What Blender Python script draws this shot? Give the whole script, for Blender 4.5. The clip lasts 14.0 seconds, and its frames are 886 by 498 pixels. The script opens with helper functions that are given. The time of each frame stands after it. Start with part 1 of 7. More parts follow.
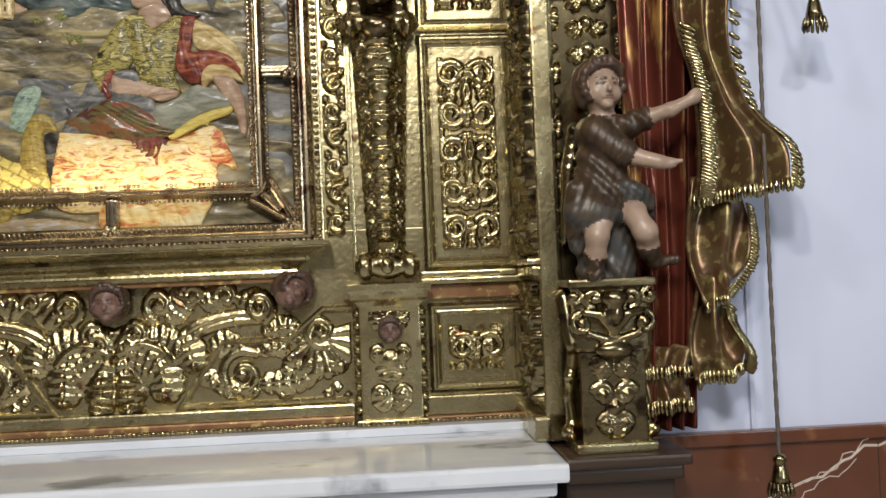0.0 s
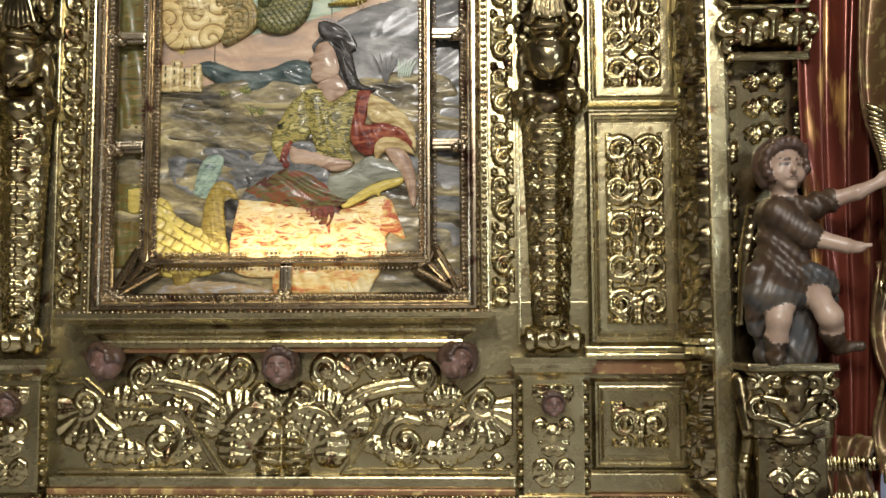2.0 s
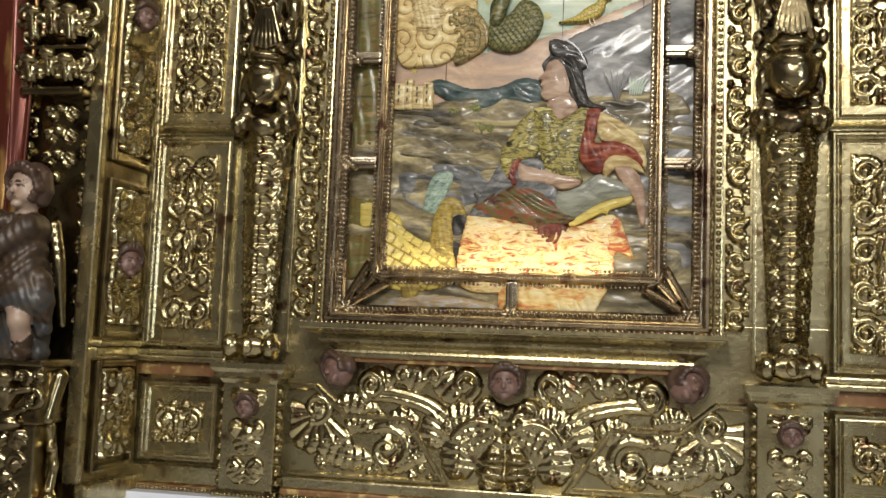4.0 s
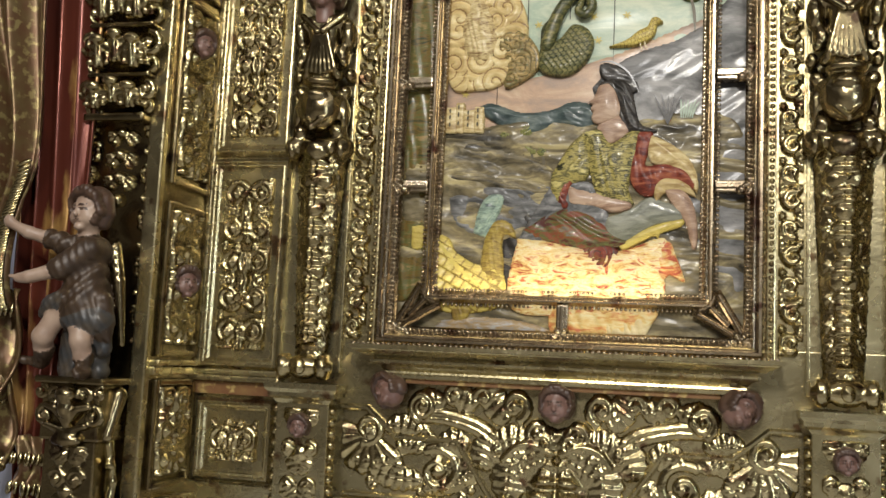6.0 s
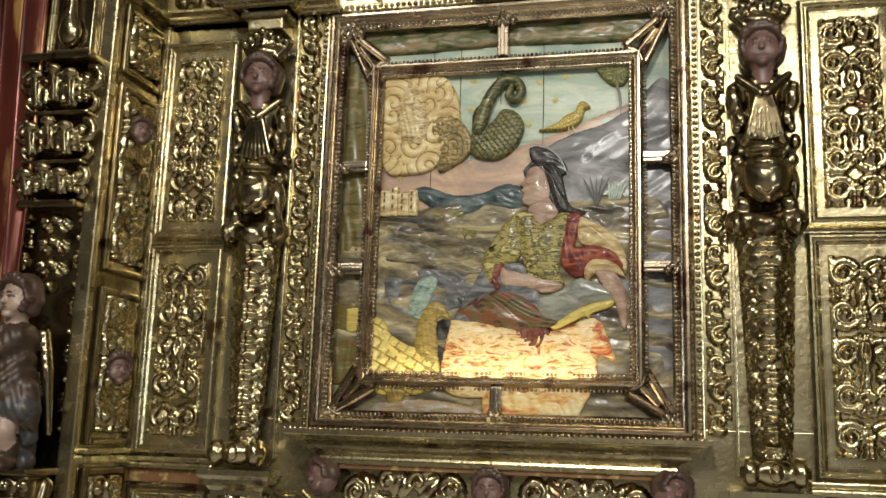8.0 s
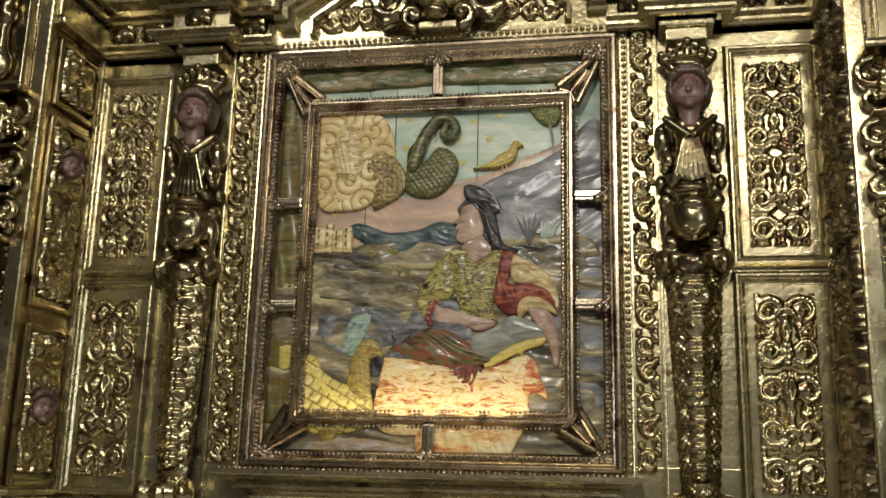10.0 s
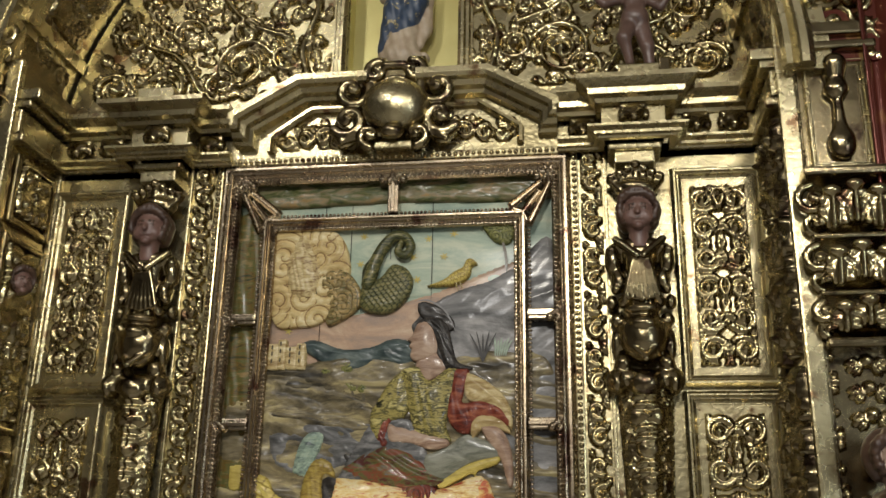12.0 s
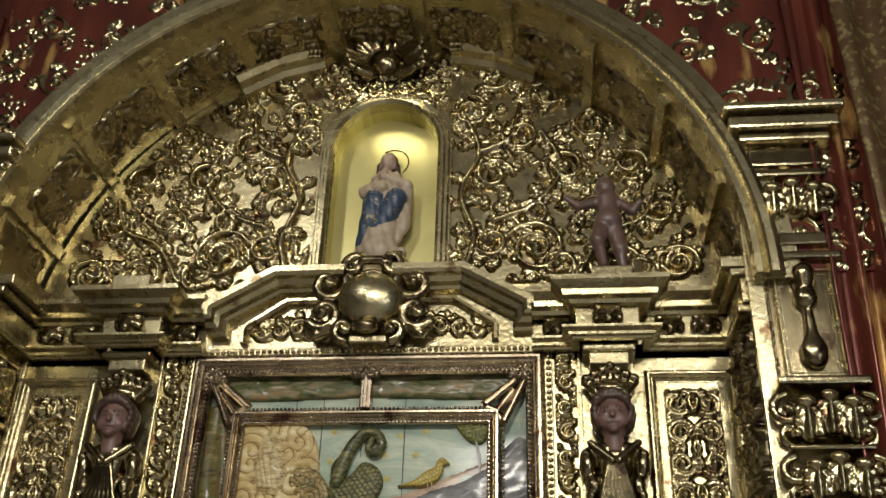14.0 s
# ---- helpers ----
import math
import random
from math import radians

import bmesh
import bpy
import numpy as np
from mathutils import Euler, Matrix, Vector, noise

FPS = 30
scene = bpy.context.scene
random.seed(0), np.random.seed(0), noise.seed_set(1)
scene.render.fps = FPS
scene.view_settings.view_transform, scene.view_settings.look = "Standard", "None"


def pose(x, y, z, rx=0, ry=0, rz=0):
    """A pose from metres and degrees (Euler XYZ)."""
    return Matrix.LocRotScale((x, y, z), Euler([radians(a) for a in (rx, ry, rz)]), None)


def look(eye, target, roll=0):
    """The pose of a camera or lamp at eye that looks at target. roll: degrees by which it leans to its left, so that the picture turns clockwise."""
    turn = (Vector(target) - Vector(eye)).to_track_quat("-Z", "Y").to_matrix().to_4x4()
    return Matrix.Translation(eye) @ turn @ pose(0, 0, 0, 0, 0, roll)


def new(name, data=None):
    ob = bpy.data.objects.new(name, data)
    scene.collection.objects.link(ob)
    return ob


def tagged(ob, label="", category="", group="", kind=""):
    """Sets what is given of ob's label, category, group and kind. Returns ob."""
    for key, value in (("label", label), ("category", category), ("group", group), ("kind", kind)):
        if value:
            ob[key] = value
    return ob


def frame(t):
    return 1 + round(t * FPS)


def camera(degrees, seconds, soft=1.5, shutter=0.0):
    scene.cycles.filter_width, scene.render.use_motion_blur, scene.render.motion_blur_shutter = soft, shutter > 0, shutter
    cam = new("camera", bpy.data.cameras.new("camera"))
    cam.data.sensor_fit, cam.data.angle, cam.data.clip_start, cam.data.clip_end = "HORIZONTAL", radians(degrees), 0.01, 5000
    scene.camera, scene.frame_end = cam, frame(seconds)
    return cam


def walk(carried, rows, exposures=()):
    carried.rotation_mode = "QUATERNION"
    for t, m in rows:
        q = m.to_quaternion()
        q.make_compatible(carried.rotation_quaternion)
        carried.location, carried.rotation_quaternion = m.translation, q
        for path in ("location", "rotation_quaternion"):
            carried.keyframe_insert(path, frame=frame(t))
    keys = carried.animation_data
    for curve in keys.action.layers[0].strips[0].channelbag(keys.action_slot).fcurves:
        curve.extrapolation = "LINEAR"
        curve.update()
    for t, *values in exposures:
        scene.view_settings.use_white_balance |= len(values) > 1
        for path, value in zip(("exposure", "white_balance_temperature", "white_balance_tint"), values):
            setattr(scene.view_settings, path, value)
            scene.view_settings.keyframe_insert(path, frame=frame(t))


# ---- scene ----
import functools

cam = camera(49.1, 14.0, soft=1.5)
METRES, EYE, TILT, LEAN, TURN = 1.0, 1.6, 0.0, 0.0, -4.0
ROWS = [
    (0.0, 0.0, 0.0, 0.0, 0.05, 1.33, 2.3),
    (0.5, -0.026, 0.0087, 0.0096, 1.3, 2.2, 2.13),
    (1.0, -0.0676, 0.0061, 0.0311, 2.75, 3.07, 1.37),
    (1.5, -0.1412, -0.0167, 0.0437, 3.86, 4.05, 0.86),
    (2.0, -0.2009, -0.0345, 0.0571, 6.29, 4.84, 0.25),
    (2.5, -0.3024, -0.0452, 0.0566, 8.34, 4.67, -0.65),
    (3.0, -0.3565, -0.0512, 0.0547, 10.82, 4.95, -1.09),
    (3.5, -0.3981, -0.0606, 0.0671, 13.27, 5.33, -1.86),
    (4.0, -0.4389, -0.079, 0.0689, 15.54, 5.48, -2.16),
    (6.5, -0.4277, -0.1088, 0.0806, 18.48, 7.37, -2.75),
    (7.0, -0.3709, -0.0967, 0.0957, 17.9, 8.65, -2.73),
    (7.5, -0.3089, -0.0858, 0.1122, 17.69, 10.04, -2.05),
    (10.0, -0.2226, -0.0715, 0.1061, 14.09, 13.29, -1.4),
    (10.5, -0.2008, -0.0746, 0.1219, 12.77, 14.91, -1.13),
    (11.0, -0.1703, -0.0781, 0.1332, 12.03, 16.88, -1.29),
    (11.5, -0.1732, -0.1074, 0.1846, 12.11, 17.56, -1.1),
    (12.0, -0.1795, -0.1033, 0.1874, 11.98, 18.9, -0.99),
    (12.5, -0.1884, -0.1071, 0.2029, 11.36, 21.11, -0.86),
    (13.0, -0.1607, -0.1109, 0.232, 11.12, 23.65, -0.47),
    (13.5, -0.1637, -0.115, 0.2509, 10.88, 26.43, -0.71),
    (14.0, -0.1804, -0.123, 0.2725, 10.0, 29.21, -1.64),
]
walk(cam, [(t, pose(0, 0, EYE, TILT, LEAN, TURN) @ pose(METRES * x, METRES * y, METRES * z, 90 + pitch, roll, yaw)) for t, x, y, z, yaw, pitch, roll in ROWS],
     exposures=((0.0, 0.10), (2.0, 0.24), (4.0, 0.16), (6.5, 0.20), (7.5, 0.10), (10.0, -0.27), (14.0, -0.50)))

# ---- light ----
def lamp(name, kind, place, target, energy, colour, size, size_y=0.0, spot=60, blend=0.6):
    data = bpy.data.lights.new(name, kind)
    data.energy, data.color = energy, colour
    if kind == "AREA":
        data.shape, data.size, data.size_y = "RECTANGLE", size, size_y or size
    else:
        data.shadow_soft_size = size
    if kind == "SPOT":
        data.spot_size, data.spot_blend = radians(spot), blend
    ob = new(name, data)
    ob.matrix_world = look(place, target)
    return ob


WARM, NEUTRAL, COOL = (1.0, 0.94, 0.80), (1.0, 0.97, 0.94), (0.80, 0.90, 1.0)
lamp("ceiling_lamp_light", "AREA", (-0.45, -0.7, 4.13), (-0.85, 3.4, 2.3), 52, WARM, 0.24, 0.16)
lamp("side_lamp_light", "AREA", (1.05, -0.5, 4.3), (-0.3, 3.4, 2.4), 38, NEUTRAL, 0.40, 0.20)
lamp("far_lamp_light", "AREA", (-2.7, -0.8, 5.8), (-1.3, 3.4, 2.6), 50, NEUTRAL, 0.50, 0.35)
# Unseen fill, added over the floor so the low gilding reflects something bright.
lamp("floor_fill_light", "AREA", (-0.9, -4.2, 5.2), (-0.9, -3.2, 0.0), 330, NEUTRAL, 1.0, 1.0)
lamp("window_daylight", "AREA", (3.4, -2.4, 2.3), (1.6, 3.2, 1.8), 58, COOL, 0.9, 1.5)
lamp("picture_lamp_light", "AREA", (-0.93, 3.40, 1.932), (-0.93, 3.50, 2.06), 0.80, (1.0, 0.90, 0.68), 0.84, 0.012)
lamp("picture_foot_light", "AREA", (-0.80, 3.425, 1.79), (-0.80, 3.51, 1.85), 0.05, (1.0, 0.88, 0.58), 0.70, 0.012)
# Unseen fill, added to brighten the niche lining from under the crest.
lamp("niche_fill_light", "AREA", (-0.90, 3.30, 4.745), (-0.90, 3.60, 4.15), 0.9, (1.0, 0.95, 0.72), 0.24, 0.03)
world = bpy.data.worlds.new("world")
world.use_nodes = True
scene.world = world
world.node_tree.nodes["Background"].inputs[0].default_value = (0.55, 0.6, 0.7, 1)
world.node_tree.nodes["Background"].inputs[1].default_value = 0.1


# ---- materials ----
def material(name, colour, second=None, rough=0.5, metal=0.0, scale=8.0, detail=60.0, bump=0.2, rough_var=0.07,
             third=None, third_scale=3.0, third_cut=0.58, stretch=(1, 1, 1), coat=0.0, spec=0.5, soft_mix=0.2, bump_dist=0.002):
    """Two colours mixed by a coarse noise, a third one in worn patches, a fine noise for the relief and the gloss."""
    m = bpy.data.materials.new(name)
    m.use_nodes = True
    n, l = m.node_tree.nodes, m.node_tree.links
    b = n["Principled BSDF"]
    tc, mp = n.new("ShaderNodeTexCoord"), n.new("ShaderNodeMapping")
    mp.inputs["Scale"].default_value = stretch
    geo = n.new("ShaderNodeNewGeometry")
    l.new(geo.outputs["Position"], mp.inputs["Vector"])

    def noise_node(s, d=4.0):
        t = n.new("ShaderNodeTexNoise")
        t.inputs["Scale"].default_value, t.inputs["Detail"].default_value = s, d
        l.new(mp.outputs["Vector"], t.inputs["Vector"])
        return t

    def ramp(src, lo, hi):
        r = n.new("ShaderNodeMapRange")
        r.inputs["From Min"].default_value, r.inputs["From Max"].default_value = lo, hi
        l.new(src, r.inputs["Value"])
        return r.outputs["Result"]

    def mix(f, a, c):
        x = n.new("ShaderNodeMix")
        x.data_type = "RGBA"
        l.new(f, x.inputs["Factor"])
        for sock, v in ((x.inputs["A"], a), (x.inputs["B"], c)):
            if isinstance(v, tuple):
                sock.default_value = (*v, 1)
            else:
                l.new(v, sock)
        return x.outputs["Result"]

    coarse, fine = noise_node(scale), noise_node(detail, 6.0)
    col = mix(ramp(coarse.outputs["Fac"], 0.5 - soft_mix, 0.5 + soft_mix), colour, second or tuple(c * 0.8 for c in colour))
    if third:
        patch = noise_node(third_scale, 8.0)
        col = mix(ramp(patch.outputs["Fac"], third_cut, third_cut + 0.08), col, third)
    l.new(col, b.inputs["Base Color"])
    b.inputs["Metallic"].default_value = metal
    r = n.new("ShaderNodeMapRange")
    r.inputs["To Min"].default_value, r.inputs["To Max"].default_value = max(0.03, rough - rough_var), min(1, rough + rough_var)
    l.new(noise_node(scale * 2.3, 5.0).outputs["Fac"], r.inputs["Value"])
    l.new(r.outputs["Result"], b.inputs["Roughness"])
    b.inputs["Coat Weight"].default_value = coat
    b.inputs["Coat Roughness"].default_value = 0.12
    b.inputs["Specular IOR Level"].default_value = spec
    if bump:
        bp = n.new("ShaderNodeBump")
        bp.inputs["Strength"].default_value, bp.inputs["Distance"].default_value = bump, bump_dist
        l.new(fine.outputs["Fac"], bp.inputs["Height"])
        l.new(bp.outputs["Normal"], b.inputs["Normal"])
    return m


GOLD = material("carved_gilding", (0.49, 0.41, 0.225), (0.31, 0.252, 0.13), rough=0.20, metal=1.0, scale=7, detail=90, bump=0.35,
                third=(0.15, 0.085, 0.045), third_scale=14, third_cut=0.60)
GOLD_FLAT = material("flat_gilding", (0.55, 0.48, 0.285), (0.39, 0.33, 0.18), rough=0.27, metal=0.97, scale=6, detail=60, bump=0.32,
                     third=(0.20, 0.12, 0.06), third_scale=11, third_cut=0.62, bump_dist=0.0045)
# Random wear, plus the shade of reveals and outer pilasters in its base tone.
GOLD_OLD_DARK = material("dark_worn_gilding", (0.37, 0.305, 0.17), (0.22, 0.172, 0.095), rough=0.21, metal=1.0, scale=10, detail=80, bump=0.4,
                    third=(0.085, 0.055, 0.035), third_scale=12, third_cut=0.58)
PALE_GOLD = material("pale_matt_gilding", (0.64, 0.58, 0.25), (0.55, 0.48, 0.19), rough=0.36, metal=0.75, scale=5, detail=40, bump=0.1)
BOLE = material("red_bole", (0.19, 0.08, 0.04), (0.28, 0.165, 0.065), rough=0.4, metal=0.35, scale=16, detail=70, bump=0.3,
                third=(0.55, 0.40, 0.15), third_scale=22, third_cut=0.56)
BRONZE = material("silvered_brown_frame", (0.44, 0.37, 0.26), (0.30, 0.235, 0.16), rough=0.26, metal=1.0, scale=14, detail=90, bump=0.25,
                  third=(0.13, 0.07, 0.05), third_scale=10, third_cut=0.60)
FLESH = material("painted_flesh", (0.20, 0.115, 0.088), (0.13, 0.07, 0.055), rough=0.42, scale=16, detail=60, bump=0.2, coat=0.08)
PALE_FLESH = material("pale_painted_flesh", (0.40, 0.29, 0.215), (0.27, 0.18, 0.13), rough=0.42, scale=16, detail=60, bump=0.2, coat=0.08)
DARK_FLESH = material("darkened_flesh", (0.15, 0.09, 0.07), (0.09, 0.055, 0.042), rough=0.36, scale=16, detail=60, bump=0.2)
HAIR = material("painted_dark_hair", (0.045, 0.025, 0.018), (0.09, 0.05, 0.03), rough=0.4, scale=30, detail=90, bump=0.4)
BROWN_CLOTH = material("painted_brown_robe", (0.036, 0.022, 0.014), (0.07, 0.042, 0.022), rough=0.42, metal=0.15, scale=22, detail=70, bump=0.3,
                       third=(0.12, 0.08, 0.04), third_scale=70, third_cut=0.64)
DARK_CLOTH = material("painted_dark_blue_skirt", (0.035, 0.04, 0.045), (0.08, 0.06, 0.04), rough=0.4, scale=20, detail=70, bump=0.25)
RED_CLOTH = material("gilded_red_drapery", (0.19, 0.048, 0.028), (0.08, 0.022, 0.016), rough=0.24, metal=0.45, scale=7, detail=60, bump=0.25,
                     third=(0.50, 0.30, 0.10), third_scale=9, third_cut=0.56, stretch=(1, 1, 0.25))
LINING = material("patterned_drapery_lining", (0.15, 0.105, 0.045), (0.125, 0.06, 0.03), rough=0.32, metal=0.5, scale=16, detail=60, bump=0.35,
                  third=(0.28, 0.22, 0.09), third_scale=30, third_cut=0.54)
BLUE_CLOTH = material("painted_blue_mantle", (0.025, 0.045, 0.085), (0.055, 0.075, 0.11), rough=0.4, scale=30, detail=70, bump=0.2,
                      third=(0.45, 0.36, 0.15), third_scale=40, third_cut=0.6)
WHITE_CLOTH = material("painted_white_robe", (0.50, 0.41, 0.29), (0.36, 0.27, 0.18), rough=0.45, scale=25, bump=0.2)
PLASTER = material("white_plaster", (0.66, 0.70, 0.86), (0.60, 0.645, 0.81), rough=0.75, scale=2.5, detail=25, bump=0.12)
MARBLE = material("grey_white_marble", (0.76, 0.79, 0.85), (0.64, 0.67, 0.74), rough=0.09, scale=3, detail=40, bump=0.03,
                  third=(0.28, 0.30, 0.34), third_scale=2.6, third_cut=0.585, stretch=(1, 1.6, 1), coat=0.2)
DADO = material("brown_marble", (0.15, 0.055, 0.028), (0.10, 0.036, 0.019), rough=0.2, scale=4, detail=30, bump=0.04,
                third=(0.27, 0.12, 0.06), third_scale=5, third_cut=0.60, coat=0.2)
VEIN = material("white_marble_vein", (0.68, 0.60, 0.52), (0.55, 0.44, 0.36), rough=0.25, scale=25, bump=0.05)
DARK_WOOD = material("dark_stained_wood", (0.03, 0.018, 0.012), (0.055, 0.032, 0.02), rough=0.35, scale=6, detail=50, bump=0.25, stretch=(0.3, 1, 3))
ROPE = material("dark_cord", (0.09, 0.075, 0.065), (0.14, 0.11, 0.09), rough=0.7, scale=40, detail=200, bump=0.5)
DIM = material("dark_room_wall", (0.25, 0.22, 0.18), (0.18, 0.16, 0.13), rough=0.8, scale=2, detail=20, bump=0.2)
CEILING = material("grey_limewash", (0.50, 0.47, 0.42), (0.40, 0.37, 0.33), rough=0.8, scale=2, detail=20, bump=0.2)
STONE = material("floor_stone", (0.36, 0.34, 0.305), (0.28, 0.26, 0.235), rough=0.35, scale=2, detail=30, bump=0.1)


# ---- building helpers ----
CX = -0.91


def link(name, mesh, mat, parent=None, label="", smooth=True):
    for mm in (mat if isinstance(mat, (list, tuple)) else [mat]):
        mesh.materials.append(mm)
    if smooth:
        mesh.shade_smooth()
    ob = new(name, mesh)
    if parent:
        ob.parent = parent
        ob.matrix_parent_inverse = parent.matrix_world.inverted()
    if label:
        ob["label"] = label
    return ob


def part(name, bm, mat, parent=None, label="", smooth=False):
    mesh = bpy.data.meshes.new(name)
    bmesh.ops.recalc_face_normals(bm, faces=bm.faces)
    bm.to_mesh(mesh)
    bm.free()
    return link(name, mesh, mat, parent, label, smooth)


def raw(name, verts, faces, mat, parent=None, label="", smooth=True, index=None):
    mesh = bpy.data.meshes.new(name)
    mesh.from_pydata(np.asarray(verts).tolist(), [], np.asarray(faces).tolist())
    if index is not None:
        mesh.polygons.foreach_set("material_index", np.asarray(index, dtype=np.int32))
    mesh.update()
    return link(name, mesh, mat, parent, label, smooth)


def thing(name, place, label, category, group="", kind=""):
    ob = new(name)
    ob.empty_display_size = 0.05
    ob.location = place
    ob.matrix_world = Matrix.Translation(place)
    return tagged(ob, label, category, group, kind)


def thick(ob, t):
    m = ob.modifiers.new("thickness", "SOLIDIFY")
    m.thickness, m.offset = t, 0
    return ob


def box_bm(x0, x1, y0, y1, z0, z1, bevel=0.003, bm=None):
    bm = bm or bmesh.new()
    m = Matrix.Translation(((x0 + x1) / 2, (y0 + y1) / 2, (z0 + z1) / 2)) @ Matrix.Diagonal((abs(x1 - x0), abs(y1 - y0), abs(z1 - z0), 1))
    r = bmesh.ops.create_cube(bm, size=1, matrix=m)
    if bevel:
        edges = list({e for v in r["verts"] for e in v.link_edges})
        bmesh.ops.bevel(bm, geom=edges, offset=bevel, segments=2, affect="EDGES", profile=0.6)
    return bm


def slab(name, x0, x1, y0, y1, z0, z1, mat, parent=None, label="", bevel=0.003):
    return part(name, box_bm(x0, x1, y0, y1, z0, z1, bevel), mat, parent, label)


def sweep(path, prof, to3d, closed=False):
    """Mitred sweep of a profile [(offset to the left, depth)] along a polyline; returns verts, faces."""
    P = [np.array(p, float) for p in path]
    n = len(P)
    rings = []
    for i in range(n):
        a = P[i] - P[i - 1] if (i or closed) else P[1] - P[0]
        b = P[(i + 1) % n] - P[i] if (i < n - 1 or closed) else P[-1] - P[-2]
        a, b = a / np.linalg.norm(a), b / np.linalg.norm(b)
        na, nb = np.array((-a[1], a[0])), np.array((-b[1], b[0]))
        mit = (na + nb) / (1 + na @ nb)
        rings.append([to3d(*(P[i] + mit * o), d) for o, d in prof])
    k = len(prof)
    verts = [v for r in rings for v in r]
    faces = []
    for i in range(n if closed else n - 1):
        j = (i + 1) % n
        for q in range(k):
            s = (q + 1) % k
            faces.append((i * k + q, i * k + s, j * k + s, j * k + q))
    if not closed:
        faces += [tuple(range(k)), tuple((n - 1) * k + q for q in reversed(range(k)))]
    return verts, faces


def swept(name, path, prof, to3d, mat, parent=None, label="", closed=False):
    v, f = sweep(path, prof, to3d, closed)
    mesh = bpy.data.meshes.new(name)
    mesh.from_pydata([tuple(map(float, p)) for p in v], [], f)
    bm = bmesh.new()
    bm.from_mesh(mesh)
    bpy.data.meshes.remove(mesh)
    return part(name, bm, mat, parent, label)


def rails(names, x0, x1, z0, z1, prof, y, mat, parent, label=""):
    """Four mitred rails round a rectangle that faces -y; profile: (inwards from the outer edge, towards the viewer)."""
    c = [(x0, z0), (x1, z0), (x1, z1), (x0, z1)]
    for i in range(4):
        a, b = np.array(c[i]), np.array(c[(i + 1) % 4])
        d = (b - a) / np.linalg.norm(b - a)
        nrm = np.array((-d[1], d[0]))
        verts = []
        for p, s in ((a, 1), (b, -1)):
            for o, h in prof:
                q = p + nrm * o + d * o * s
                verts.append((q[0], y - h, q[1]))
        k = len(prof)
        faces = [(q, (q + 1) % k, k + (q + 1) % k, k + q) for q in range(k)] + [tuple(range(k)), tuple(range(2 * k - 1, k - 1, -1))]
        mesh = bpy.data.meshes.new(names)
        mesh.from_pydata([tuple(map(float, v)) for v in verts], [], faces)
        bm = bmesh.new()
        bm.from_mesh(mesh)
        bpy.data.meshes.remove(mesh)
        part(names, bm, mat, parent, label if i == 0 else "")


def bezel(w, d, steps=3):
    """A stepped and rounded moulding, w wide and d proud."""
    return [(0, -0.004), (0, d * 0.55), (w * 0.10, d * 0.72), (w * 0.22, d), (w * 0.34, d), (w * 0.42, d * 0.78), (w * 0.50, d * 0.70),
            (w * 0.58, d * 0.74), (w * 0.66, d * 0.55), (w * 0.82, d * 0.36), (w * 0.90, d * 0.36), (w, d * 0.14), (w, -0.004)]


def smooth_pts(pts, n):
    """A smooth curve through a few control points (Catmull-Rom)."""
    P = np.array([pts[0], *pts, pts[-1]], float)
    out = []
    for i in range(1, len(P) - 2):
        for t in np.linspace(0, 1, n, endpoint=False):
            a, b, c, d = P[i - 1:i + 3]
            out.append(0.5 * (2 * b + (c - a) * t + (2 * a - 5 * b + 4 * c - d) * t * t + (3 * b - a - 3 * c + d) * t ** 3))
    out.append(P[-2])
    return np.array(out)


